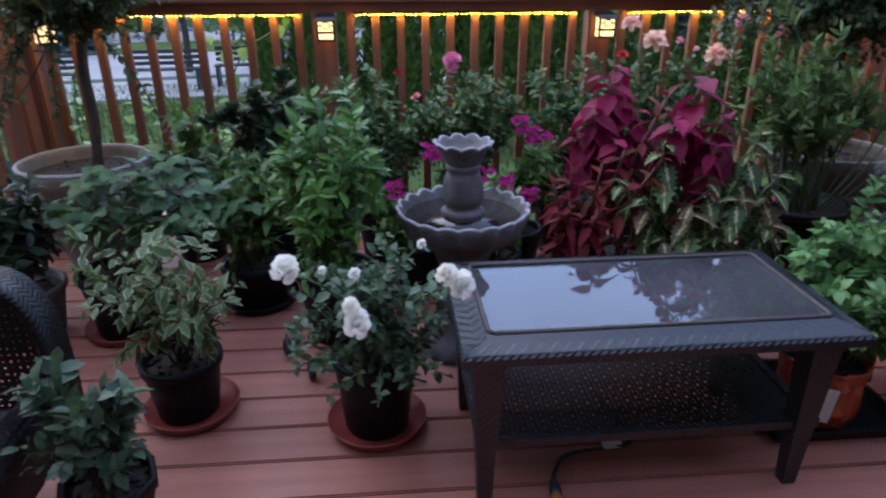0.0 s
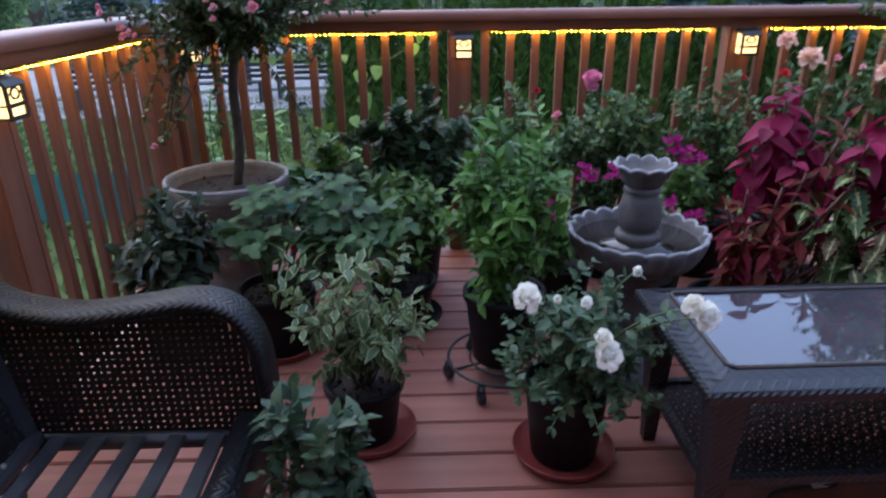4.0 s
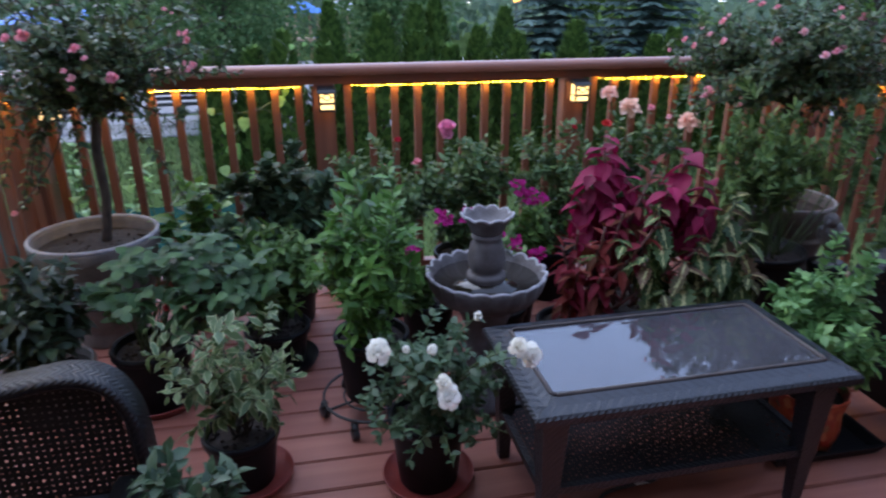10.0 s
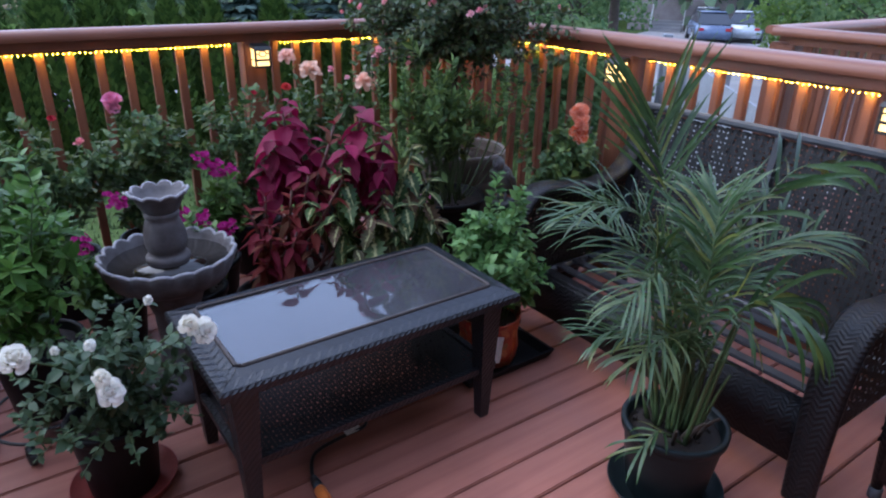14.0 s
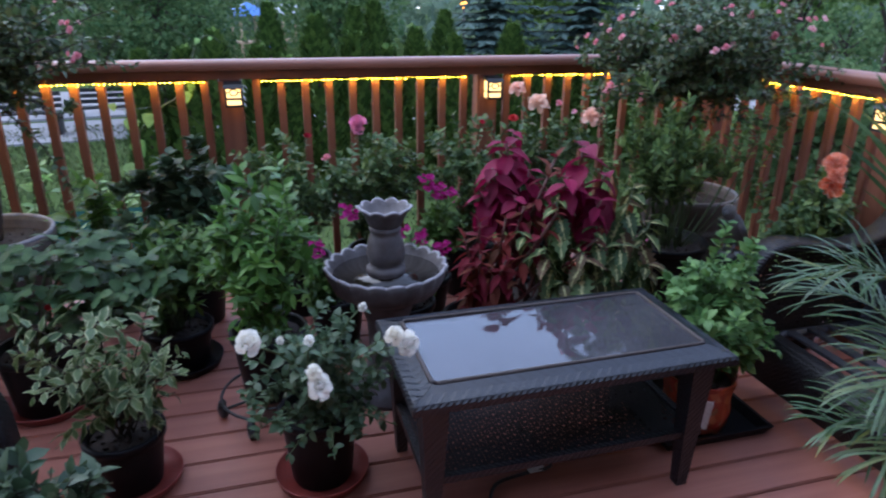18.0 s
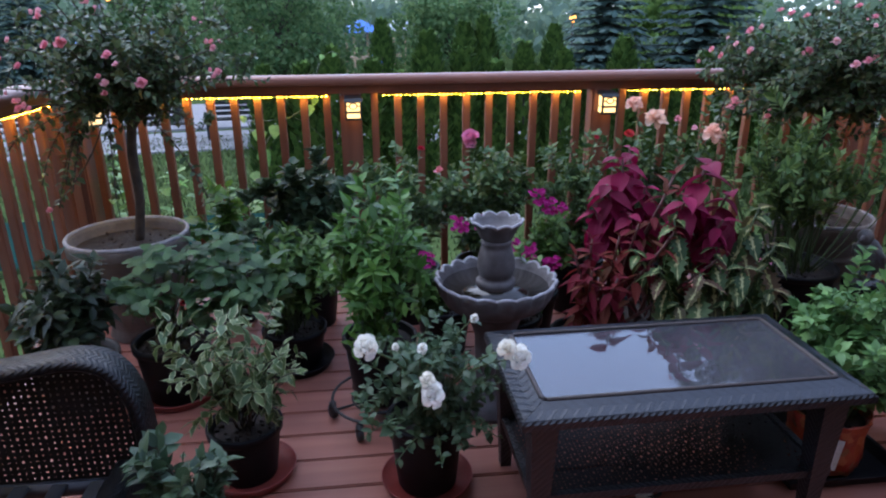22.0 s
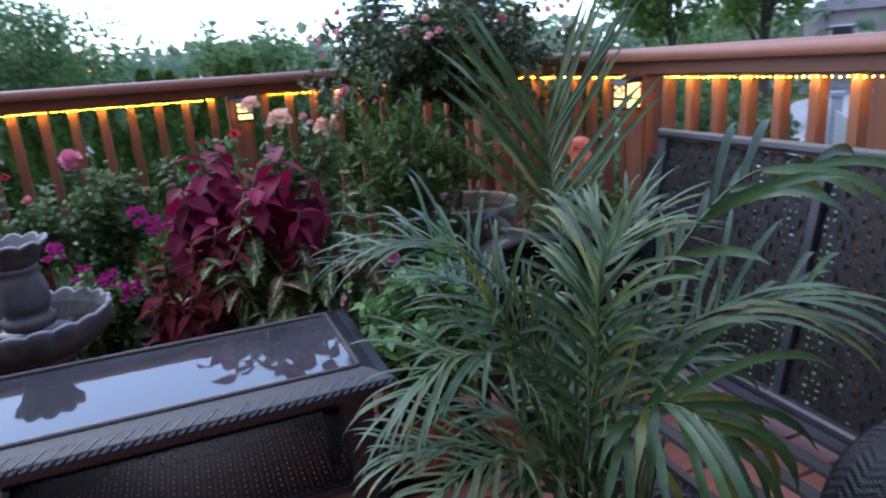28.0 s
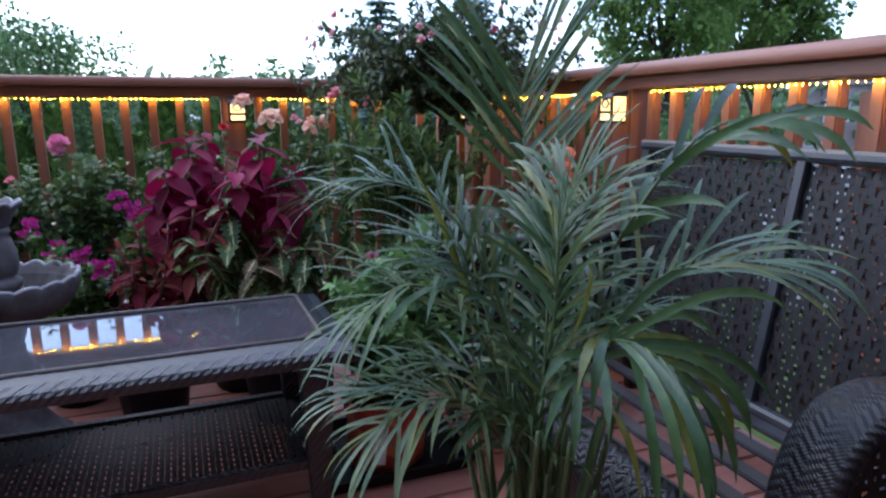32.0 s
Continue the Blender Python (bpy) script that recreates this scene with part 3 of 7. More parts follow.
def wicker_seat(name, width, at, turn, label, category, back_top=0.865, middle=False, slim=False):
    """A wicker seat that faces local +x, with rolled arms, lattice sides, slatted base."""
    t = thing(name, at, turn, label, category)
    h = width / 2
    prof = [(-0.37, 0.80), (-0.335, 0.68), (-0.25, 0.595), (-0.10, 0.560), (0.06, 0.575), (0.19, 0.592), (0.275, 0.565), (0.322, 0.48), (0.335, 0.36), (0.334, 0.20), (0.322, 0.0)]
    for s in (-1, 1):
        line = smooth_path([(x, s * h, z - 0.012) for x, z in (prof[:-3] if slim else prof)])
        if slim:
            leg = part("leg", Mesh().tube([(0.315, s * h, 0.45), (0.30, s * h, 0.25), (0.29, s * h, 0.03)], [0.026, 0.024, 0.015], 12), SEATWICKER, t)
            part("rubber_foot", Mesh().lathe([(0.012, 0.0), (0.018, 0.003), (0.019, 0.036), (0.016, 0.040)], 14, (0.289, s * h, 0.0)), FOOT, leg, "grey rubber foot")
        wid = [0.104 if p.z > 0.4 or p.x < 0 else 0.088 + 0.016 * p.z / 0.4 for p in line]
        arm = part("arm", band(line, (0, 1, 0), wid, 0.032), SEATWICKER, t)
        def armtop(a, pr=prof):
            x = -0.36 + a * 0.69
            for (x0, z0), (x1, z1) in zip(pr[:-1], pr[1:]):
                if x0 <= x <= x1 + 1e-6 and x1 > x0:
                    return (z0 + (z1 - z0) * (x - x0) / (x1 - x0) - 0.03 - 0.20) / 0.46
            return 0.3
        tagged(part("woven_side", weave((-0.36, s * h, 0.20), (0.69, 0, 0), (0, 0, 0.46), armtop, 38, 25, 0.0136, 0.0134), STRAND, arm), kind="stuff")
        part("leg", band([(-0.33, s * (h - 0.01), 0.34), (-0.37, s * (h - 0.01), 0.0)], (0, 1, 0), [0.05, 0.04], 0.045), SEATWICKER, t)
        part("side_rail", Mesh().box((0, s * (h - 0.02), 0.195), (0.60, 0.03, 0.04), 0, None, 0.006), METAL, t)
    # back
    lean = Vector((-0.115, 0, back_top - 0.20))
    o = Vector((-0.26, -h + 0.03, 0.20))
    back = tagged(part("back_panel", weave(o, (0, width - 0.06, 0), lean, lambda a: 0.97, int((width - 0.06) / 0.0185), 33, 0.0140, 0.0132, 0.0045), STRAND, t), kind="stuff")
    frame = Mesh()
    p0, p1 = o + lean, o + lean + Vector((0, width - 0.06, 0))
    band([p0 + Vector((0, -0.02, 0)), p1 + Vector((0, 0.02, 0))], Vector((1, 0, 0.2)).normalized(), 0.05, 0.032, 0, frame)
    for q in (o, o + Vector((0, width - 0.06, 0))):
        band([q + Vector((0, 0, -0.05)), q + lean], (0, 1, 0), 0.045, 0.035, 0, frame)
    if middle:
        q = o + Vector((0, (width - 0.06) / 2, 0))
        band([q + Vector((0.008, 0, -0.02)), q + lean + Vector((0.008, 0, 0))], (0, 1, 0), 0.03, 0.024, 0, frame)
    band([o + Vector((0.01, 0, 0.02)), o + Vector((0.01, width - 0.06, 0.02))], Vector((1, 0, 0.2)).normalized(), 0.04, 0.03, 0, frame)
    part("back_frame", frame, METAL, t, smooth=False)
    part("front_apron", Mesh().box((0.295, 0, 0.200), (0.07, width - 0.075, 0.19), 0, None, 0.012), SEATWICKER, t)
    part("back_rail", Mesh().box((-0.27, 0, 0.20), (0.04, width - 0.075, 0.04), 0, None, 0.006), METAL, t, smooth=False)
    for k in range(5):
        part("slat", Mesh().box((-0.19 + k * 0.098, 0, 0.220), (0.042, width - 0.075, 0.012), 0, None, 0.003), SLAT, t, smooth=False)
    return t


wicker_seat("armchair", 0.74, (1.035, -0.07, 0), 0, "dark woven wicker armchair without cushions", "armchair")
wicker_seat("loveseat", 1.27, (4.055, -0.085, 0), 180, "dark woven wicker loveseat without cushions by the railing", "loveseat", middle=True)
wicker_seat("armchair", 0.60, (3.965, -1.255, 0), 140, "dark woven wicker armchair with slim tapered legs", "armchair", slim=True)


def glass(name, tint, rough=0.015):
    m, n, l, p = material(name)
    p.inputs["Base Color"].default_value = (*tint, 1)
    p.inputs["Transmission Weight"].default_value = 1.0
    p.inputs["IOR"].default_value = 1.7
    v = coords(n, l)
    r = n.new("ShaderNodeMapRange")
    r.inputs[3].default_value, r.inputs[4].default_value = rough * 0.4, rough * 2.2
    l.new(noise_tex(n, l, v, 7.0), r.inputs[0])
    l.new(r.outputs[0], p.inputs["Roughness"])
    # a film of dust
    d, x = n.new("ShaderNodeBsdfDiffuse"), n.new("ShaderNodeMixShader")
    d.inputs[0].default_value = (0.30, 0.30, 0.34, 1)
    l.new(ramp(n, l, noise_tex(n, l, v, 5.0), [(0.3, (0.05, 0.05, 0.05)), (0.75, (0.12, 0.12, 0.12))]), x.inputs[0])
    l.new(p.outputs[0], x.inputs[1]), l.new(d.outputs[0], x.inputs[2])
    l.new(x.outputs[0], n["Material Output"].inputs[0])
    return m


def coffee_table():
    t = thing("coffee_table", (2.826, 0.297, 0), 0.8, "dark wicker coffee table with inset glass top and woven shelf", "table")
    W, D, Z = 0.958, 0.505, 0.482
    w, d, b, low = W / 2, D / 2, 0.069, 0.018
    for q in range(4):
        ow, od = (w, d) if q % 2 == 0 else (d, w)
        m = Mesh()
        vs = [(-ow, -od, Z - 0.045), (ow, -od, Z - 0.045), (ow, -od, Z - low - 0.008), (-ow, -od, Z - low - 0.008),
              (-ow + 0.006, -od + 0.006, Z - low), (ow - 0.006, -od + 0.006, Z - low), (ow - b, -od + b, Z), (-ow + b, -od + b, Z),
              (ow - b, -od + b, Z - 0.03), (-ow + b, -od + b, Z - 0.03)]
        m.add(vs, [(0, 1, 2, 3), (3, 2, 5, 4), (4, 5, 6, 7), (7, 6, 8, 9), (0, 9, 8, 1), (0, 3, 4, 7, 9), (1, 8, 6, 5, 2)])
        border = part("top_border", m, WICKER, t, smooth=False, m=pose(0, 0, 0, 0, 0, 90 * q))
        # slanting flat strands over the slope of the border, two rows that lean to and fro
        st = Mesh()
        step, n = 0.0105, int(2 * ow / 0.0105)
        for k in range(-8, n + 2):
            for v in range(2):
                v0, v1 = 0.007 + (b - 0.014) * v / 2, 0.007 + (b - 0.014) * (v + 1) / 2
                x0 = -ow + (k + 0.5 * v) * step + (0.024 if v else 0.0)
                lean = -0.024 if v else 0.024
                high = 0.0013 if k % 3 else 0.0022
                quad = []
                for xx, yy, hh in ((x0, v0, 0.0006), (x0 + step * 0.92, v0, high), (x0 + step * 0.92 + lean, v1, high), (x0 + lean, v1, 0.0006)):
                    lim = ow - yy - 0.001
                    quad.append((max(-lim, min(lim, xx)), -od + yy, Z - low + low * (yy - 0.006) / (b - 0.006) + hh))
                if quad[1][0] - quad[0][0] > 0.003 or quad[2][0] - quad[3][0] > 0.003:
                    st.add(quad, [(0, 1, 2, 3)])
        tagged(part("weave", st, STRANDTOP, border, smooth=False), kind="stuff")
    rim = Mesh()
    iw, idp = w - b, d - b
    rim.tube([(-iw + 0.012, -idp, Z), (iw - 0.012, -idp, Z), (iw - 0.003, -idp + 0.003, Z), (iw, -idp + 0.012, Z), (iw, idp - 0.012, Z), (iw - 0.012, idp, Z), (-iw + 0.012, idp, Z), (-iw, idp - 0.012, Z), (-iw, -idp + 0.012, Z), (-iw + 0.012, -idp, Z)], 0.0065, 8)
    part("rim", rim, BROWNRIM, t, "brown rope rim round the glass")
    gl = part("glass_top", Mesh().box((0, 0, Z - 0.005), (2 * iw, 2 * idp, 0.006)), GLASSTOP, t, "tinted glass", smooth=False)
    gl.visible_shadow = False
    part("under_panel", Mesh().box((0, 0, Z - 0.042), (2 * w - 0.05, 2 * d - 0.05, 0.006)), DARKPANEL, t, smooth=False)
    for sx in (-1, 1):
        for sy in (-1, 1):
            x, y = (w - 0.092 if sx > 0 else -w + 0.066), sy * (d - 0.058)
            leg = Mesh()
            q = []
            for z, s in ((Z - 0.03, 0.037), (0.30, 0.030), (0.15, 0.023), (0.0, 0.017)):
                cx, cy = x, y
                q += [(cx - s, cy - s, z), (cx + s, cy - s, z), (cx + s, cy + s, z), (cx - s, cy + s, z)]
            fs = [(4 * k + i, 4 * k + (i + 1) % 4, 4 * k + 4 + (i + 1) % 4, 4 * k + 4 + i) for k in range(3) for i in range(4)] + [(0, 1, 2, 3), (15, 14, 13, 12)]
            part("leg", leg.add(q, fs), WICKER, t, smooth=False)
    tagged(part("woven_shelf", weave((-w + 0.06, -d + 0.06, 0.187), (2 * w - 0.12, 0, 0), (0, 2 * d - 0.12, 0), lambda a: 1.0, 62, 31, 0.0098, 0.0096), STRAND, t), kind="stuff")
    sf = Mesh()
    for sy in (-1, 1):
        sf.box((0, sy * (d - 0.055), 0.187), (2 * w - 0.1, 0.02, 0.022))
    for sx in (-1, 1):
        sf.box((sx * (w - 0.055), 0, 0.187), (0.02, 2 * d - 0.1, 0.022))
    part("shelf_frame", sf, WICKER, t, smooth=False)


BROWNRIM = plain("brown_cord", (0.020, 0.013, 0.011), (0.044, 0.029, 0.023), 0.5, 60, 0.6, 400)
GLASSTOP = glass("tinted_glass", (0.22, 0.22, 0.24))
DARKPANEL = plain("dark_panel", (0.014, 0.014, 0.015), (0.024, 0.024, 0.026), 0.6, 20, 0.2, 200)
coffee_table()


# ---- pots and plants ----
def pot_mesh(r, h, top=1.0, low=0.78, lip=0.012, sides=40):
    """A tapered pot with a rolled lip and an inside."""
    R, b = r * top, r * low
    prof = [(b * 0.96, 0.0), (b, 0.006), (R * 0.965, h - 0.03), (R * 0.965, h - 0.028), (R + lip * 0.4, h - 0.026), (R + lip * 0.5, h - 0.004), (R + lip * 0.2, h), (R - 0.006, h), (R - 0.012, h - 0.006), (R * 0.93, h - 0.05)]
    return Mesh().lathe(prof, sides)


def soil_mesh(r, z):
    m = Mesh()
    n, k = 28, 5
    vs = [(0, 0, z + 0.008)]
    for j in range(1, k + 1):
        for i in range(n):
            a = 2 * math.pi * i / n
            q = r * j / k
            vs.append((q * math.cos(a), q * math.sin(a), z + 0.008 * (1 - j / k) + (rnd.uniform(-0.006, 0.006) if j < k else 0)))
    fs = [(0, 1 + i, 1 + (i + 1) % n) for i in range(n)]
    for j in range(1, k):
        for i in range(n):
            a, b = 1 + (j - 1) * n, 1 + j * n
            fs.append((a + i, b + i, b + (i + 1) % n, a + (i + 1) % n))
    m.add(vs, fs)
    for _ in range(40):
        a, q = rnd.uniform(0, 6.28), r * 0.9 * math.sqrt(rnd.random())
        s = rnd.uniform(0.003, 0.008)
        m.box((q * math.cos(a), q * math.sin(a), z + 0.006), (s * 2, s * 1.4, s), 0, pose(0, 0, 0, rnd.uniform(0, 90), rnd.uniform(0, 90), rnd.uniform(0, 90)))
    return m


def saucer(at, r, mat=None, label="round terracotta-coloured plastic saucer under a pot"):
    m = Mesh().lathe([(r * 0.86, 0.0), (r * 0.88, 0.002), (r * 0.97, 0.026), (r, 0.034), (r * 0.99, 0.037), (r * 0.965, 0.034), (r * 0.85, 0.008), (0.01, 0.007)], 40)
    return lone("saucer", m, mat or SAUCER, label, "saucer", "pot saucers", m=pose(*at))


def curve(a, c, b, n=7):
    a, c, b = Vector(a), Vector(c), Vector(b)
    return [a * (1 - t) ** 2 + c * 2 * t * (1 - t) + b * t * t for t in [i / n for i in range(n + 1)]]


def leaves_on(mesh, pts, count, size, ratio, slot, start=0.2, spread=0.9, droop=0.25, fold=0.25, shape="oval", up=0.35, cluster=1, stalk=0.0, vary=0.35):
    """Leaves round a stem, from start to its tip."""
    k = len(pts) - 1
    ang = rnd.uniform(0, 6.28)
    for i in range(count):
        t = start + (1 - start) * (i + rnd.random() * 0.8) / count
        t = min(t, 0.999)
        j = int(t * k)
        p = Vector(pts[j]).lerp(Vector(pts[j + 1]), t * k - j)
        d = (Vector(pts[j + 1]) - Vector(pts[j])).normalized()
        a = d.cross(Vector((0.2, 0.1, 1)) if abs(d.z) < 0.95 else Vector((1, 0, 0))).normalized()
        b = d.cross(a)
        ang += 2.4 + rnd.uniform(-0.4, 0.4)
        for c in range(cluster):
            w = ang + c * 6.28 / max(cluster, 1) * 0.4
            out = (math.cos(w) * a + math.sin(w) * b) * spread + d * (1 - spread * 0.6) + Vector((0, 0, up * rnd.uniform(-0.3, 1.0)))
            out.normalize()
            s = size * rnd.uniform(1 - vary, 1 + vary) * (0.75 + 0.35 * math.sin(min(1, t) * 3.14))
            face = Vector((0, 0, 1)) + jit((0, 0, 0), 0.55)
            mesh.leaf(p + out * stalk, out, face, s, s * ratio, slot, fold, droop * rnd.uniform(0.2, 1.8), shape)


def plant(name, at, label, pot=None, soil=None, stems=(), leaf=None, stem_mat=None, category="potted plant", turn=0.0):
    """A potted plant: pot (mesh, material), soil (radius, height), stems: lists of (points, radius, leaf options)."""
    t = thing(name, at, turn, label, category)
    if pot:
        part("pot", pot[0], pot[1], t, pot[2] if len(pot) > 2 else "")
    if soil:
        part("soil", soil_mesh(*soil), SOIL, t)
    for pts, r, opts in stems:
        m = Mesh()
        m.tube(pts, [r * (1 - 0.6 * i / (len(pts) - 1)) for i in range(len(pts))], 6, 0)
        for o in opts:
            leaves_on(m, pts, **{"slot": 1, **o})
        part("branch", m, [stem_mat or GREENSTEM, leaf], t)
    return t


def bush_stems(n, base_r, z0, centre, radii, leaf_opts, r=0.004, twigs=2, twig_len=0.1, seedling=0.4):
    """Stems that rise from the soil and end over an ellipsoid, with leafy side twigs."""
    out = []
    for i in range(n):
        a = 2 * math.pi * (i + rnd.random() * 0.7) / n * 2.6180
        q = base_r * math.sqrt(rnd.random())
        p0 = Vector((q * math.cos(a), q * math.sin(a), z0))
        e = ball().normalized()
        e.z = abs(e.z) * rnd.choice((1, 1, 1, -0.6))
        rr = rnd.uniform(0.65, 1.0)
        p1 = Vector(centre) + Vector((e.x * radii[0], e.y * radii[1], e.z * radii[2])) * rr
        c = Vector((p0.x * 0.6 + p1.x * 0.4, p0.y * 0.6 + p1.y * 0.4, p0.z + (p1.z - p0.z) * 0.75 + 0.02))
        pts = curve(p0, c, p1)
        out.append((pts, r, leaf_opts))
        for _ in range(twigs):
            t = rnd.uniform(0.35, 0.9)
            k = int(t * 7)
            b0 = pts[k]
            b1 = b0 + ball().normalized() * twig_len * rnd.uniform(0.7, 1.3) + Vector((0, 0, twig_len * seedling))
            out.append((curve(b0, (b0 + b1) / 2 + Vector((0, 0, 0.02)), b1, 4), r * 0.6, leaf_opts))
    return out


class LeafBin:
    """Gathers leaves as places instead of faces: (matrix, ratio, fold, droop, shape)."""

    def __init__(self):
        self.got = []

    def leaf(self, at, way, up, length, width, slot=0, fold=0.25, droop=0.2, shape="oval"):
        way = Vector(way).normalized()
        side = way.cross(Vector(up))
        if side.length < 1e-3:
            side = way.cross(Vector((1, 0, 0.2)))
        side.normalize()
        top = side.cross(way).normalized()
        m = Matrix((way * length, -side * length, top * length)).transposed().to_4x4()
        m.translation = Vector(at)
        self.got.append((m, width / length, shape))


def leafy_bush(name, at, label, pot, soil, stems, leaf, stem_mat=None, category="potted plant", most=300):
    """A potted plant whose stems are parts and whose leaves are single parts that share four blades; past most they are joined."""
    t = thing(name, at, 0, label, category)
    if pot:
        part("pot", pot[0], pot[1], t)
    part("soil", soil_mesh(*soil), SOIL, t)
    bin_ = LeafBin()
    for pts, r, opts in stems:
        part("stem", Mesh().tube(pts, [r * (1 - 0.6 * i / (len(pts) - 1)) for i in range(len(pts))], 5, 0), stem_mat or GREENSTEM, t)
        for o in opts:
            leaves_on(bin_, pts, **{"slot": 1, **o})
    ratio, shape = bin_.got[0][1], bin_.got[0][2]
    blades = [Mesh().leaf((0, 0, 0), (1, 0, 0), (0, 0, 1), 1.0, ratio * w, 0, f, d, shape).data("leaf", leaf) for w, f, d in ((1, 0.25, 0.2), (0.9, 0.4, 0.35), (1.08, 0.15, 0.05), (1, 0.3, 0.5))]
    rest = Mesh()
    rnd.shuffle(bin_.got)
    for k, (m, q, s) in enumerate(bin_.got):
        if k < most:
            part("leaf", blades[k % 4], None, t, m=m)
        else:
            rest.leaf(m.translation, m.col[0].to_3d(), m.col[2].to_3d(), m.col[0].to_3d().length, m.col[0].to_3d().length * q, 0, 0.25, 0.2, s)
    if rest.v:
        tagged(part("leaves", rest, leaf, t), kind="stuff")
    return t


def bush(name, at, label, pot, soil, stems, leaf, stem_mat=None, groups=10, category="potted plant"):
    t = thing(name, at, 0, label, category)
    if pot:
        part("pot", pot[0], pot[1], t, pot[2] if len(pot) > 2 else "")
    if soil:
        part("soil", soil_mesh(*soil), SOIL, t)
    per = max(1, math.ceil(len(stems) / groups))
    for g in range(0, len(stems), per):
        m = Mesh()
        for pts, r, opts in stems[g:g + per]:
            m.tube(pts, [r * (1 - 0.6 * i / (len(pts) - 1)) for i in range(len(pts))], 5, 0)
            for o in opts:
                leaves_on(m, pts, **{"slot": 1, **o})
        part("branch", m, [stem_mat or GREENSTEM, leaf], t)
    return t


def bloom_data(name, mat, rings, seed, broad=1.0):
    """A bloom of about 1 m radius: rings of (petals, radius, height, tilt, size); each petal is cupped, with a curled, uneven rim."""
    r = random.Random(seed)
    m = Mesh()
    for cnt, rad, z, tilt, size in rings:
        for i in range(cnt):
            a = 2 * math.pi * (i + r.uniform(-0.4, 0.4)) / cnt
            out, side = Vector((math.cos(a), math.sin(a), 0)), Vector((-math.sin(a), math.cos(a), 0))
            tl = tilt + r.uniform(-0.32, 0.32)
            s, roll, back = size * r.uniform(0.72, 1.18), r.uniform(-0.5, 0.5), r.uniform(0.1, 0.5) / broad
            vs, uv = [], []
            for u, w in ((0.0, 0.22), (0.35, 0.62), (0.7, 0.72), (0.92, 0.55), (1.02, 0.30)):
                e = tl + 0.5 * u - back * 2.2 * max(0.0, u - 0.6)
                way, up = out * math.cos(e) + Vector((0, 0, math.sin(e))), Vector((0, 0, math.cos(e))) - out * math.sin(e)
                for c in (-1.0, -0.5, 0.0, 0.5, 1.0):
                    q = out * rad + Vector((0, 0, z)) + way * (u * s) + side * (c * w * s * broad) + up * (s * (0.26 * c * c * (1 - 0.5 * u) + roll * c * u * 0.4 + r.uniform(-0.03, 0.03) * u))
                    vs.append(q)
                    uv.append((u, abs(c)))
            m.add(vs, [(5 * k + q, 5 * k + q + 1, 5 * k + 6 + q, 5 * k + 5 + q) for k in range(4) for q in range(4)], 0, uv)
    q = len(m.v)
    m.tube([(0, 0, -0.5), (0, 0, -0.12), (0, 0, 0.0)], [0.04, 0.14, 0.2], 6, 1)
    # every petal is tied into the heart of the bloom
    m.f.extend((q + 12, q + 14, i + 2) for i in range(0, q, 25))
    m.s.extend([0] * (q // 25))
    return m.data(name, [mat, GREENSTEM])


FULL = [(8, 0.40, -0.10, 0.05, 0.46), (8, 0.40, 0.05, 0.45, 0.50), (7, 0.36, 0.18, 0.8, 0.50), (7, 0.26, 0.26, 1.1, 0.48), (6, 0.17, 0.28, 1.35, 0.44), (6, 0.20, 0.30, 1.85, 0.40), (5, 0.10, 0.34, 1.9, 0.34)]
LOOSE = [(7, 0.22, -0.06, -0.12, 0.80), (8, 0.24, 0.04, 0.22, 0.74), (7, 0.22, 0.10, 0.60, 0.60), (6, 0.18, 0.14, 0.95, 0.56), (6, 0.12, 0.16, 1.35, 0.46), (5, 0.14, 0.18, 1.9, 0.34)]
CUP = [(6, 0.22, -0.04, 0.40, 0.66), (6, 0.24, 0.06, 0.80, 0.60), (6, 0.18, 0.12, 1.15, 0.52), (5, 0.10, 0.16, 1.45, 0.44)]
BLOOM = {"pink": bloom_data("bloom", P_PINK, CUP, 1, 0.8), "deep": bloom_data("bloom", P_DEEP, FULL, 2), "peach": bloom_data("bloom", P_PEACH, LOOSE, 3, 0.62),
         "white": bloom_data("bloom", P_WHITE, FULL, 4), "red": bloom_data("bloom", P_RED, LOOSE, 5), "orange": bloom_data("bloom", P_ORANGE, FULL, 6),
         "magenta": bloom_data("bloom", P_MAGENTA, [(5, 0.05, 0, 0.25, 1.0)], 7)}


def bloom(parent, kind, at, size, face=(0, -0.7, 0.7), label=""):
    """A bloom on its plant; at is in world metres, size its radius."""
    o = Vector(at) - parent.matrix_world.translation
    size = size * {"pink": 0.74, "white": 0.80, "peach": 1.25, "deep": 1.05}.get(kind, 0.92)
    q = Vector(face).normalized().to_track_quat("Z", "Y").to_matrix().to_4x4()
    return part("bloom", BLOOM[kind], None, parent, label, m=Matrix.Translation(o) @ q @ Matrix.Diagonal((size, size, size, 1)))


def flower_cane(parent, base, at, kind, size, leaf, n=12, leaf_size=0.04, face=(0, -0.7, 0.7), stem_mat=None, label=""):
    """A cane from base (local) to a bloom at a world place."""
    tip = Vector(at) - parent.matrix_world.translation
    b = Vector(base)
    pts = curve(b, (b.x * 0.7 + tip.x * 0.3, b.y * 0.7 + tip.y * 0.3, b.z + (tip.z - b.z) * 0.7), tip - Vector(face).normalized() * size * 0.3)
    m = Mesh().tube(pts, [0.004, 0.0038, 0.0036, 0.0034, 0.003, 0.003, 0.0026, 0.0024], 5, 0)
    leaves_on(m, pts, n, leaf_size, 0.62, 1, 0.25)
    part("branch", m, [stem_mat or GREENSTEM, leaf], parent)
    return bloom(parent, kind, at, size, face, label)


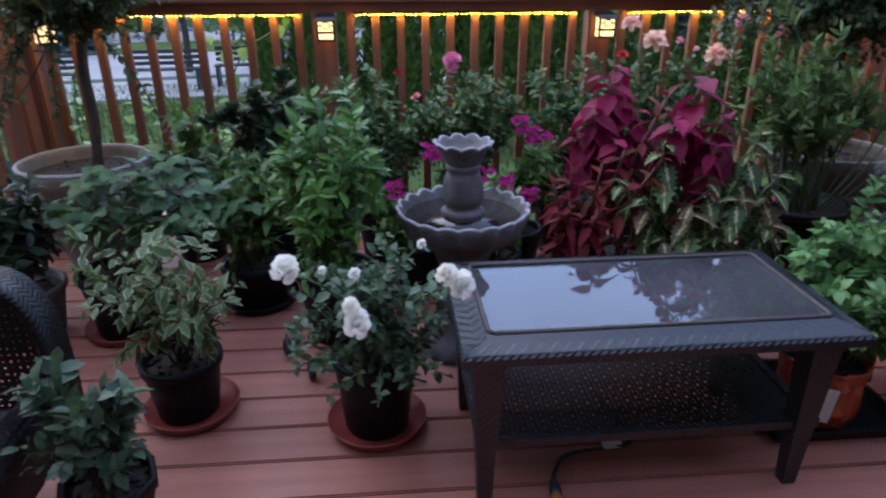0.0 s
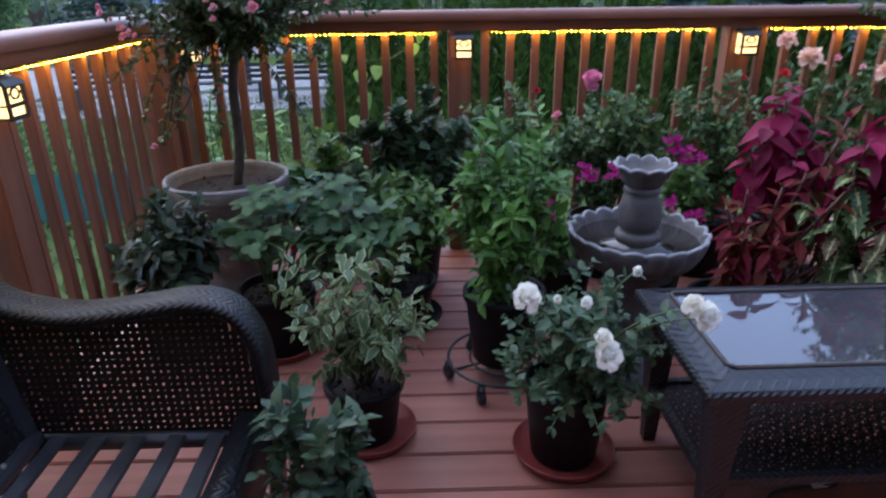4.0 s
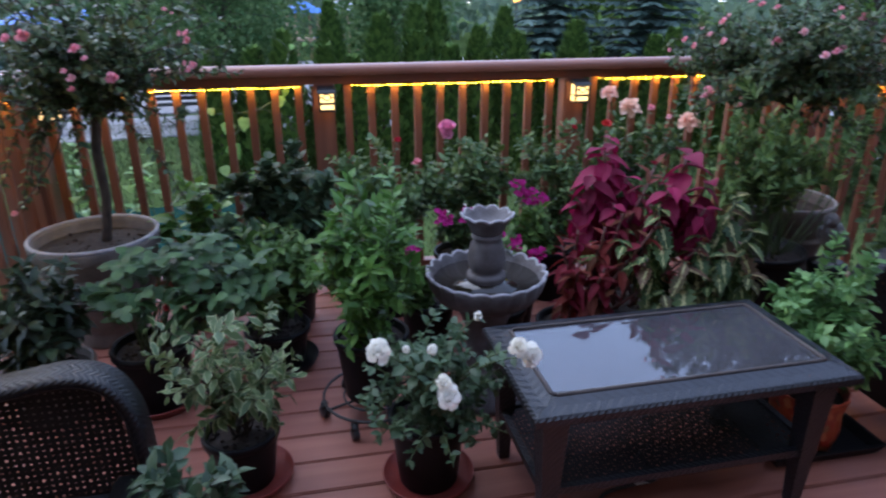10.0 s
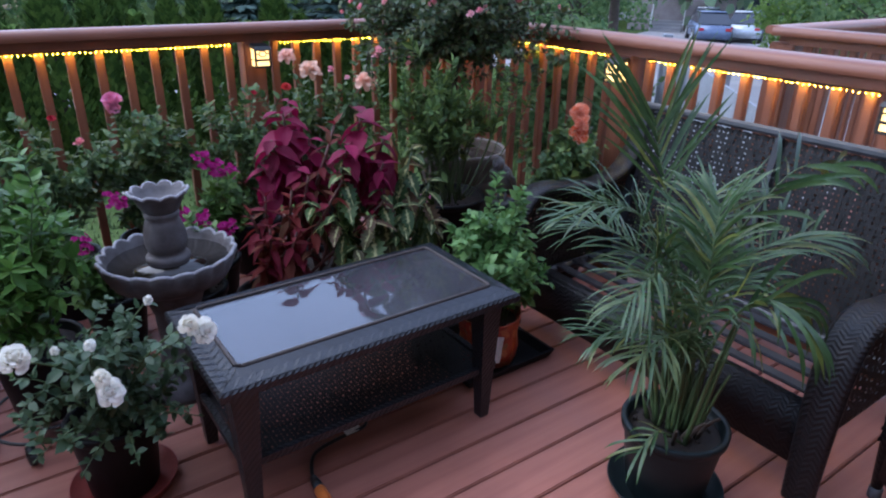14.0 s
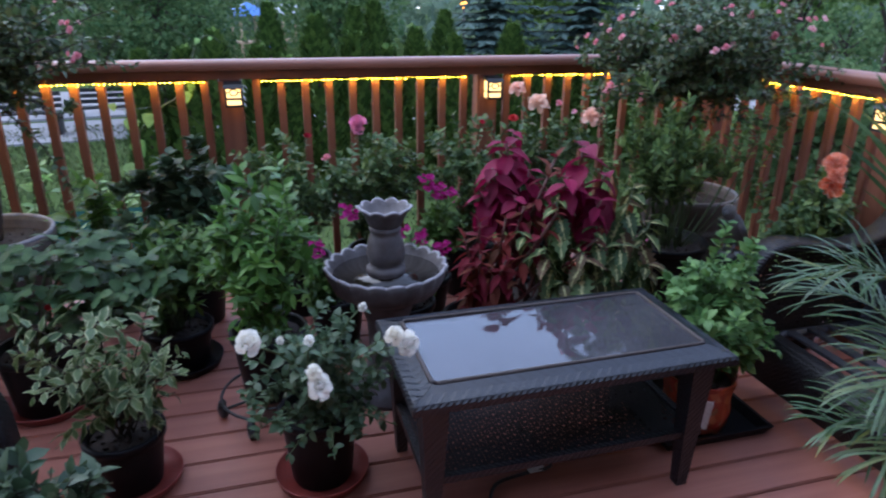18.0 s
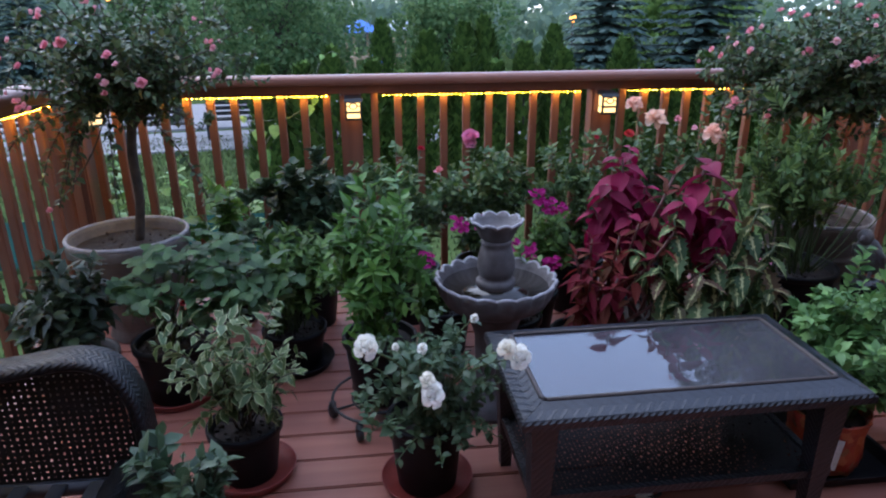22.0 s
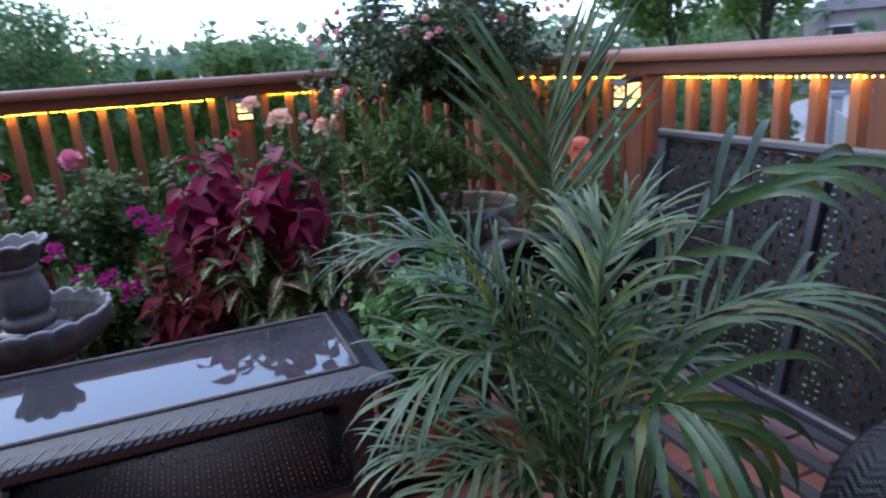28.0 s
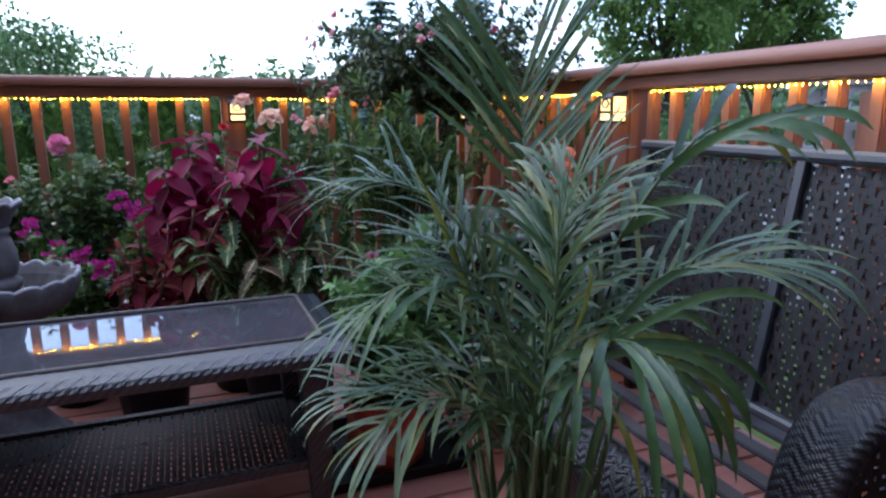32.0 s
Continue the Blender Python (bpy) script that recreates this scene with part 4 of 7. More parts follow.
# white rose
saucer((2.145, 0.425, 0), 0.146)
o = [dict(count=9, size=0.028, ratio=0.66, start=0.15, spread=0.95, cluster=2)]
st = bush_stems(26, 0.06, 0.22, (0.02, -0.11, 0.35), (0.34, 0.26, 0.20), o, 0.0032, 2, 0.11)
wr = leafy_bush("white_rose", (2.145, 0.425, 0.01), "white rose bush in a black plastic pot", (pot_mesh(0.118, 0.245), BLACKPOT), (0.105, 0.215), st, L_WROSE, None)
for p, s, f in (((1.976, 0.141, 0.643), 0.047, (0.1, -0.5, 0.8)), ((2.129, 0.042, 0.560), 0.045, (0.2, -0.7, 0.6)), ((2.118, 0.048, 0.596), 0.030, (0.3, -0.5, 0.8)), ((2.355, 0.129, 0.597), 0.048, (0.4, -0.7, 0.5)),
                ((2.325, 0.125, 0.625), 0.036, (-0.2, -0.6, 0.7)), ((2.12, 0.20, 0.60), 0.021, (0, -0.6, 0.6)), ((2.05, 0.18, 0.62), 0.015, (0.2, -0.6, 0.7)), ((2.28, 0.36, 0.60), 0.02, (0.3, -0.8, 0.4))):
    flower_cane(wr, (rnd.uniform(-0.04, 0.04), -0.03, 0.22), p, "white", s, L_WROSE, 12, 0.036, f)

# variegated fig
saucer((1.585, 0.535, 0), 0.140)
o = [dict(count=9, size=0.049, ratio=0.46, start=0.25, spread=0.85, droop=0.7, up=-0.35, shape="long")]
st = bush_stems(19, 0.03, 0.17, (0.0, -0.02, 0.38), (0.25, 0.21, 0.23), o, 0.003, 2, 0.12)
leafy_bush("variegated_fig", (1.575, 0.535, 0.01), "weeping fig with cream-edged leaves in a black pot", (pot_mesh(0.113, 0.19), BLACKPOT), (0.1, 0.16), st, L_FICUS, BARK)

# small glossy shrub in a square-shouldered pot
o = [dict(count=12, size=0.047, ratio=0.55, start=0.25, spread=0.8, up=0.5)]
st = bush_stems(19, 0.04, 0.15, (-0.05, 0.01, 0.30), (0.165, 0.145, 0.175), o, 0.003, 1, 0.08)
leafy_bush("small_shrub", (1.545, 0.055, 0.0), "small glossy blue-green shrub in a black nursery pot", (pot_mesh(0.105, 0.175, 1.0, 0.68, 0.012, 8), BLACKPOT), (0.095, 0.145), st, L_CAM, BARK)


def plant_dolly(at, r):
    t = thing("plant_dolly", at, 0, "black wire plant stand on small casters", "plant stand")
    ring = [(r * math.cos(a), r * math.sin(a), 0.075) for a in [2 * math.pi * i / 32 for i in range(33)]]
    part("ring", Mesh().tube(ring, 0.0055, 6), BLACKIRON, t)
    cross = Mesh()
    for a in (0.4, 1.97):
        cross.tube([(r * math.cos(a), r * math.sin(a), 0.07), (-r * math.cos(a), -r * math.sin(a), 0.07)], 0.005, 6)
    cross.tube([(0.6 * x, 0.6 * y, z - 0.004) for x, y, z in ring], 0.004, 6)
    part("cross_bar", cross, BLACKIRON, t)
    for a in (-2.05, -0.75, 0.55, 2.1, 3.2):
        c = (r * math.cos(a), r * math.sin(a))
        w = part("caster", Mesh().lathe([(0.006, -0.012), (0.022, -0.011), (0.025, -0.006), (0.025, 0.006), (0.022, 0.011), (0.006, 0.012)], 20), CABLE, t, m=pose(c[0], c[1], 0.026, 90, 0, rnd.uniform(0, 180)))
        part("fork", Mesh().box((c[0], c[1], 0.05), (0.026, 0.034, 0.03), 0, None, 0.005), BLACKIRON, t)
    return t


DX, DY = 2.015, 0.835
plant_dolly((DX, DY, 0), 0.185)
o = [dict(count=15, size=0.058, ratio=0.40, start=0.2, spread=0.85, up=0.6, shape="long", droop=0.2)]
st = bush_stems(24, 0.06, 0.20, (-0.01, -0.03, 0.43), (0.21, 0.20, 0.38), o, 0.004, 3, 0.12, 0.6)
leafy_bush("green_shrub", (DX, DY, 0.08), "upright bright green shrub in a black pot on a wheeled stand", (pot_mesh(0.13, 0.25), BLACKPOT), (0.115, 0.22), st, L_CITRUS, GREENSTEM)
# second, lower one behind it
o = [dict(count=13, size=0.055, ratio=0.42, start=0.2, spread=0.85, up=0.5, shape="long")]
st = bush_stems(22, 0.05, 0.16, (0.0, 0.0, 0.36), (0.25, 0.2, 0.22), o, 0.0035, 3, 0.1, 0.5)
saucer((1.66, 1.25, 0), 0.16, BLACKPOT, "wide black plastic saucer on the deck")
leafy_bush("pepper_plant", (1.66, 1.25, 0.01), "leafy green plant in a low black pot", (pot_mesh(0.13, 0.17), BLACKPOT), (0.12, 0.14), st, L_GREEN, None)

# round-leaved plant
saucer((1.22, 1.06, 0), 0.155)
t = thing("begonia", (1.22, 1.06, 0.01), 0, "round-leaved flowering plant with a white flower in a black pot", "potted plant")
part("pot", pot_mesh(0.14, 0.24), BLACKPOT, t)
part("soil", soil_mesh(0.125, 0.21), SOIL, t)
ROUND = Mesh()
ROUND.tube([(-0.55, 0, -1.0), (-0.2, 0, -0.4), (0.0, 0, 0.0)], 0.03, 5, 1)
for k in range(3):
    a = (k - 1) * 1.75
    ROUND.leaf((0, 0, 0), (math.cos(a), math.sin(a), 0.05), (0, 0, 1), 0.95, 0.80, 0, 0.16, 0.22, "round")
ROUND = ROUND.data("leaf", [L_BEGONIA, GREENSTEM])
for k in range(250):
    e = ball().normalized() * rnd.uniform(0.72, 1.06)
    e.z = abs(e.z) * rnd.choice((1, 1, 0.4, -0.45))
    p = Vector((0.15 + e.x * 0.33, e.y * 0.25, 0.44 + e.z * 0.20))
    s = rnd.uniform(0.034, 0.058)
    part("leaf", ROUND, None, t, m=Matrix.Translation(p) @ pose(0, 0, 0, rnd.uniform(-18, 18) - e.y * 30, rnd.uniform(-16, 16) + e.x * 30, rnd.uniform(0, 360)) @ Matrix.Diagonal((s, s, s * 0.8, 1)))
for k in range(14):
    e = ball()
    part("stem", Mesh().tube(curve((e.x * 0.05, e.y * 0.05, 0.2), (e.x * 0.1, e.y * 0.1, 0.35), (0.06 + e.x * 0.22, e.y * 0.2, 0.42 + 0.1 * e.z)), 0.004, 5), GREENSTEM, t)
for p, s in (((1.373, 0.922, 0.621), 0.014), ((1.42, 0.98, 0.60), 0.01), ((1.33, 0.90, 0.46), 0.012)):
    flower_cane(t, (0.05, 0, 0.25), p, "white" if p[2] > 0.5 else "red", s, L_BEGONIA, 3, 0.03)

# dark shrub in a grey tub by the railing
o = [dict(count=13, size=0.06, ratio=0.45, start=0.2, spread=0.9, up=0.2, shape="long")]
st = bush_stems(20, 0.05, 0.17, (0.02, -0.04, 0.39), (0.25, 0.23, 0.22), o, 0.004, 3, 0.1)
leafy_bush("dark_shrub", (0.86, 1.06, 0.0), "dark glossy shrub in a low grey pot by the railing", (pot_mesh(0.15, 0.2), URN), (0.135, 0.17), st, L_DARK, BARK)


def urn(name, at, r, h, label):
    prof = [(r * 0.52, 0.0), (r * 0.56, 0.015), (r * 0.50, 0.05), (r * 0.56, 0.08), (r * 0.78, h * 0.45), (r * 0.875, h * 0.66), (r * 0.895, h * 0.67), (r * 0.90, h * 0.71), (r * 0.885, h * 0.72), (r * 0.905, h * 0.76), (r * 0.925, h * 0.77), (r * 0.92, h - 0.075), (r * 0.99, h - 0.06), (r * 1.0, h - 0.02), (r * 0.985, h), (r * 0.93, h), (r * 0.90, h - 0.02), (r * 0.86, h - 0.09)]
    m = Mesh().lathe(prof, 48)
    t = thing(name, at, 0, label, "rose tree")
    part("urn", m, URN, t, "weathered grey-brown urn")
    ring = [(r * 0.965 * math.cos(a), r * 0.965 * math.sin(a), h) for a in [2 * math.pi * i / 48 for i in range(49)]]
    part("rim", Mesh().tube(ring, r * 0.036, 8), PALESTONE, t, "pale worn rolled rim")
    part("soil", soil_mesh(r * 0.885, h - 0.05), SOIL, t)
    return t


def standard_rose(t, base, top, head, radii, n, blooms, lift=0.5):
    """A trunk and a round head of canes; blooms: count."""
    base, top, head = Vector(base), Vector(top), Vector(head)
    tr = Mesh()
    tr.tube(smooth_path([base, base.lerp(top, 0.35) + Vector((0.012, 0, 0)), base.lerp(top, 0.7) - Vector((0.008, 0, 0)), top], 4), 0.021, 10)
    part("trunk", tr, BARK, t)
    per = 3
    opts = [dict(count=22, size=0.031, ratio=0.64, start=0.22, spread=0.95, cluster=2)]
    for g in range(n // per):
        m = Mesh()
        for _ in range(per):
            e = ball().normalized()
            p1 = head + Vector((e.x * radii[0], e.y * radii[1], e.z * radii[2])) * (rnd.uniform(0.45, 1.1) if rnd.random() < 0.8 else rnd.uniform(1.1, 1.42))
            c = top.lerp(p1, 0.45) + Vector((0, 0, 0.12))
            pts = curve(top - Vector((0, 0, rnd.uniform(0, 0.06))), c, p1)
            m.tube(pts, [0.005 - 0.0005 * i for i in range(8)], 5, 0)
            for o in opts:
                leaves_on(m, pts, slot=1, **o)
            for _ in range(2):
                b0 = pts[rnd.randint(3, 7)]
                b1 = b0 + ball().normalized() * 0.13
                q = curve(b0, (b0 + b1) / 2 + Vector((0, 0, 0.03)), b1, 4)
                m.tube(q, 0.0022, 4, 0)
                leaves_on(m, q, 11, 0.029, 0.62, 1, 0.1, cluster=2)
        part("branch", m, [BARK, L_ROSEHEAD], t)
    for _ in range(blooms):
        e = ball().normalized()
        e.z = abs(e.z) if rnd.random() < lift else e.z
        e.y = -abs(e.y) * rnd.choice((1, 1, 1, -1))
        p = t.matrix_world.translation + head + Vector((e.x * radii[0], e.y * radii[1], e.z * radii[2])) * rnd.uniform(0.92, 1.08)
        f = (e.x + rnd.uniform(-0.4, 0.4), e.y, e.z + rnd.uniform(0.2, 1.0))
        s = rnd.uniform(0.018, 0.032)
        bloom(t, "pink", p, s, f)
        if rnd.random() < 0.35:
            bloom(t, "pink", jit(p, 0.03), s * 0.6, f)


uw = urn("rose_tree", (0.905, 1.66, 0), 0.262, 0.49, "standard rose with pink blooms in a weathered urn")
standard_rose(uw, (0.03, 0.04, 0.44), (0.10, 0.0, 1.02), (0.17, -0.14, 1.25), (0.44, 0.36, 0.25), 90, 10)
for p, s in (((0.969, 1.194, 1.328), 0.036), ((1.206, 1.221, 1.187), 0.036), ((0.81, 1.209, 0.733), 0.02)):
    flower_cane(uw, (0, 0, 1.05), p, "pink", s, L_ROSEHEAD, 8, 0.036, (0.2, -0.9, 0.3), BARK)
for c in ((0.674, 1.30, 1.172), (0.768, 1.28, 1.108), (0.734, 1.30, 1.094), (1.455, 1.30, 1.30), (1.459, 1.30, 1.215), (0.874, 1.3, 1.43), (1.056, 1.3, 1.43), (1.07, 1.25, 1.186)):
    flower_cane(uw, (0.05, 0, 1.05), c, "pink", 0.026, L_ROSEHEAD, 10, 0.034, (rnd.uniform(-0.5, 0.5), -0.8, 0.4), BARK)
    for _ in range(2):
        bloom(uw, "pink", jit(c, 0.032), rnd.uniform(0.015, 0.022), (rnd.uniform(-0.6, 0.6), -0.7, rnd.uniform(0, 0.8)))
for k in range(6):
    a = rnd.uniform(3.4, 6.2)
    b0 = Vector((0.05, -0.1, 1.1))
    b1 = Vector((0.12 + 0.35 * math.cos(a), -0.15 + 0.25 * math.sin(a), rnd.uniform(0.66, 0.85)))
    m = Mesh()
    pts = curve(b0, b0.lerp(b1, 0.4) + Vector((0.1 * math.cos(a), 0, 0.1)), b1)
    m.tube(pts, 0.003, 5, 0)
    leaves_on(m, pts, 20, 0.034, 0.6, 1, 0.3, cluster=2)
    part("branch", m, [BARK, L_ROSEHEAD], uw)

ue = urn("rose_tree", (4.06, 1.40, 0), 0.235, 0.53, "standard rose full of pale pink blooms in a weathered urn")
standard_rose(ue, (0.0, 0.1, 0.48), (0.0, 0.06, 1.0), (-0.02, 0.0, 1.19), (0.60, 0.44, 0.27), 150, 34, 0.95)
for p, s in (((3.811, 1.31, 1.258), 0.034), ((3.86, 1.22, 1.30), 0.03), ((3.95, 1.1, 1.24), 0.032), ((4.1, 1.05, 1.28), 0.03), ((4.02, 1.1, 1.36), 0.03)):
    flower_cane(ue, (0, 0.05, 1.02), p, "pink", s, L_ROSEHEAD, 8, 0.036, (-0.3, -0.9, 0.4), BARK)

# feathery shrub in a wide black pot before it
o = [dict(count=17, size=0.050, ratio=0.38, start=0.5, spread=0.7, up=0.6, shape="long", droop=0.1)]
st = bush_stems(30, 0.08, 0.36, (-0.06, 0.0, 0.77), (0.23, 0.23, 0.24), o, 0.004, 2, 0.13, 0.9)
bush("feathery_shrub", (3.76, 1.12, 0.0), "tall feathery light green shrub in a wide black pot", (pot_mesh(0.185, 0.41), BLACKPOT), (0.17, 0.37), st, L_WILLOW, GREENSTEM, 13)
ff = bpy.data.objects["feathery_shrub"]
for k in range(16):
    x, z = 3.42 + 0.055 * k + rnd.uniform(-0.03, 0.03), rnd.uniform(0.86, 1.04)
    y = 1.12 + rnd.uniform(-0.15, 0.2)
    p1 = Vector((x - 3.76, y - 1.12, z))
    p0 = Vector((p1.x * 0.25, p1.y * 0.25, 0.36))
    pts = curve(p0, (p1.x * 0.8, p1.y * 0.8, 0.6), p1)
    m = Mesh().tube(pts, 0.0028, 5, 0)
    leaves_on(m, pts, 20, 0.042, 0.46, 1, 0.6, up=0.8, shape="long")
    leaves_on(m, pts[-3:], 12, 0.036, 0.5, 2, 0.2, up=1.2)
    part("sprig", m, [GREENSTEM, L_WILLOW, L_MINT], ff)
flower_cane(ff, (-0.08, -0.05, 0.36), (3.60, 1.05, 0.44), "deep", 0.03, L_WILLOW, 2, 0.03)


def coleus_leaf(name, mat, teeth=9, slim=0.62, tooth=0.10):
    """A broad pointed leaf of 1 m with a toothed rim."""
    m = Mesh()
    vs, uv = [], []
    n = teeth
    for k in range(n + 1):
        s = k / n
        w = slim * 0.5 * (math.sin(math.pi * min(1, s * 1.05) ** 0.72)) * (1.0 + (tooth if k % 2 else -tooth * 0.7))
        z = 0.14 * s - 0.34 * s * s
        vs += [(s, -w, z + 0.22 * w), (s, -w * 0.5, z + 0.05 * w), (s, 0, z - 0.02), (s, w * 0.5, z + 0.05 * w), (s, w, z + 0.22 * w)]
        uv += [(s, 1.0), (s, 0.5), (s, 0.0), (s, 0.5), (s, 1.0)]
    fs = [(5 * k + i, 5 * k + i + 1, 5 * k + 6 + i, 5 * k + 5 + i) for k in range(n) for i in range(4)]
    m.add(vs, fs, 0, uv)
    return m.data(name, mat)


def coleus(at, label, data, heads, pot, stem_mat, down=-40, least=0.7, step=0.05, full=3.6, top=40):
    """heads: (world x, y, z, leaf length); whorls of opposite leaves, small at the top, broad and drooping below."""
    t = thing("coleus", at, 0, label, "potted plant")
    part("pot", pot, BLACKPOT, t)
    part("soil", soil_mesh(0.13, 0.2), SOIL, t)
    for hx, hy, hz, ln in heads:
        p = Vector((hx, hy, hz)) - Vector(at)
        b = Vector((rnd.uniform(-0.06, 0.06), rnd.uniform(-0.06, 0.06), 0.2))
        pts = curve(b, (b.x * 0.4 + p.x * 0.6, b.y * 0.4 + p.y * 0.6, (b.z + p.z) / 2), p)
        part("stem", Mesh().tube(pts, [0.008 - 0.0005 * i for i in range(8)], 6), stem_mat, t)
        ang, z = rnd.uniform(0, 3.14), 0.995
        while z > least:
            j = z * 7
            i = min(6, int(j))
            q = pts[i].lerp(pts[i + 1], j - i)
            f = min(1.0, (1 - z) * full)
            for s in (0, 3.1416):
                a = ang + s + rnd.uniform(-0.3, 0.3)
                tilt = top + (down - top) * f ** 0.8 + rnd.uniform(-24, 24)
                L = ln * (0.5 + 0.5 * f) * rnd.uniform(0.85, 1.15)
                part("leaf", data, None, t, m=Matrix.Translation(q) @ pose(0, 0, 0, 0, 0, math.degrees(a)) @ pose(0, 0, 0, rnd.uniform(-18, 18), -tilt, 0) @ Matrix.Diagonal((L, L, L, 1)))
            ang += 1.57 + rnd.uniform(-0.35, 0.35)
            z -= step * rnd.uniform(0.8, 1.2)
    return t


BURG = coleus_leaf("leaf", L_COLEUS, 10, 0.58, 0.04)
REDL = coleus_leaf("leaf", L_COLRED, 11, 0.36)
CREAM = coleus_leaf("leaf", L_COLGREEN, 13, 0.46, 0.34)
coleus((3.13, 1.11, 0), "tall coleus with large burgundy leaves", BURG, [(2.98, 1.11, 0.885, 0.185), (3.20, 0.88, 0.905, 0.20), (2.90, 1.04, 0.80, 0.165), (3.06, 1.06, 0.78, 0.155), (3.12, 0.84, 0.80, 0.17), (3.30, 0.88, 0.80, 0.17), (2.86, 1.06, 0.71, 0.135), (2.97, 0.97, 0.70, 0.13), (3.24, 0.79, 0.72, 0.135), (3.04, 1.20, 0.91, 0.11)], pot_mesh(0.145, 0.23), REDSTEM, -62, 0.76, 0.044, 5.6, -2)
coleus((2.82, 0.96, 0), "coleus with narrow red pointed leaves", REDL, [(x - 0.04, y - 0.12, z + 0.02, s) for x, y, z, s in ((2.86, 1.06, 0.60, 0.11), (2.95, 1.02, 0.62, 0.11), (3.03, 1.04, 0.66, 0.11), (2.84, 0.98, 0.50, 0.10), (2.93, 0.95, 0.48, 0.10), (2.80, 1.06, 0.54, 0.10), (2.90, 1.0, 0.40, 0.10), (2.99, 0.95, 0.40, 0.10), (3.19, 1.13, 0.82, 0.12), (3.14, 1.08, 0.76, 0.10), (3.11, 0.92, 0.66, 0.10), (3.28, 0.88, 0.58, 0.09), (2.82, 1.0, 0.36, 0.09))], pot_mesh(0.13, 0.23), REDSTEM, -30, 0.45, 0.07)
coleus((3.22, 0.80, 0), "coleus with toothed green leaves and cream veins", CREAM, [(x - 0.05, y - 0.13, z + 0.02, s) for x, y, z, s in ((3.13, 0.96, 0.70, 0.15), (3.28, 0.92, 0.60, 0.16), (3.46, 0.98, 0.72, 0.16), (3.06, 0.90, 0.54, 0.15), (3.20, 0.86, 0.52, 0.15), (3.36, 0.86, 0.54, 0.16), (3.54, 0.97, 0.58, 0.14), (3.00, 0.98, 0.58, 0.12), (3.16, 1.02, 0.74, 0.11), (3.50, 0.88, 0.44, 0.12), (3.30, 0.85, 0.42, 0.12), (3.12, 0.85, 0.42, 0.12), (3.56, 0.92, 0.42, 0.12))], pot_mesh(0.13, 0.23), GREENSTEM, -66, 0.55, 0.055, 3.6, -8)

# magenta flowers round the fountain
for at, cs in (((2.72, 1.42, 0), [(2.776, 1.38, 0.62), (2.73, 1.40, 0.66), (2.83, 1.36, 0.60)]), ((2.30, 1.30, 0), [(2.22, 1.22, 0.46), (2.36, 1.24, 0.60), (2.46, 1.24, 0.60)]), ((2.58, 1.17, 0), [(2.62, 1.10, 0.52), (2.70, 1.05, 0.48), (2.55, 1.12, 0.54)])):
    o = [dict(count=10, size=0.045, ratio=0.5, start=0.2, cluster=2)]
    c0 = Vector(cs[0])
    st = bush_stems(12, 0.05, 0.2, (c0.x - at[0], c0.y - at[1], c0.z - 0.16), (0.13, 0.13, 0.14), o, 0.003, 1, 0.08)
    f = bush("phlox", at, "magenta flowers over green leaves in a black pot", (pot_mesh(0.12, 0.22), BLACKPOT), (0.11, 0.19), st, L_GREEN, None, 6)
    for c in cs:
        for _ in range(22):
            flo = jit(c, 0.030)
            bloom(f, "magenta", flo, rnd.uniform(0.009, 0.013), (rnd.uniform(-0.5, 0.5), -0.8, 0.6))

# rose bushes in pots along the railing
ROSES = [((2.18, 1.66, 0), (0.02, 0.02, 0.55), (0.30, 0.24, 0.34), [((2.251, 1.793, 0.812), "red", 0.018), ((2.17, 1.75, 0.70), "red", 0.02), ((2.327, 1.70, 0.721), "pink", 0.036)], L_ROSE),
         ((2.55, 1.70, 0), (0.0, 0.0, 0.56), (0.32, 0.24, 0.34), [((2.492, 1.80, 0.855), "deep", 0.048), ((2.488, 1.79, 0.825), "deep", 0.036), ((2.66, 1.72, 0.70), "pink", 0.02), ((2.50, 1.45, 0.58), "white", 0.010), ((2.42, 1.44, 0.56), "white", 0.010)], L_ROSE),
         ((3.00, 1.68, 0), (0.0, -0.05, 0.58), (0.30, 0.26, 0.36), [((3.119, 1.41, 0.923), "red", 0.024), ((3.0, 1.48, 0.90), "red", 0.014)], L_ROSE),
         ((3.38, 1.66, 0), (0.0, -0.08, 0.62), (0.30, 0.28, 0.36), [((3.321, 1.606, 0.955), "peach", 0.045), ((3.21, 1.60, 1.026), "peach", 0.034), ((3.415, 1.58, 0.953), "pink", 0.032), ((3.459, 1.318, 0.934), "peach", 0.042), ((3.548, 1.35, 1.050), "pink", 0.048), ((3.53, 1.345, 1.035), "pink", 0.036), ((3.408, 1.4, 0.941), "pink", 0.024)], L_ROSE)]
for at, c, r, fl, lm in ROSES:
    o = [dict(count=13, size=0.038, ratio=0.62, start=0.15, cluster=2)]
    st = bush_stems(24, 0.06, 0.24, c, r, o, 0.004, 2, 0.15, 0.5)
    b = leafy_bush("rose_bush", at, "rose bush with small leaves in a black pot at the railing", (pot_mesh(0.14, 0.27), BLACKPOT), (0.125, 0.24), st, lm, None)
    for p, kind, s in fl:
        flower_cane(b, (rnd.uniform(-0.04, 0.04), 0, 0.26), p, kind, s, lm, 12, 0.04, (rnd.uniform(-0.2, 0.2), -0.45, 0.85))

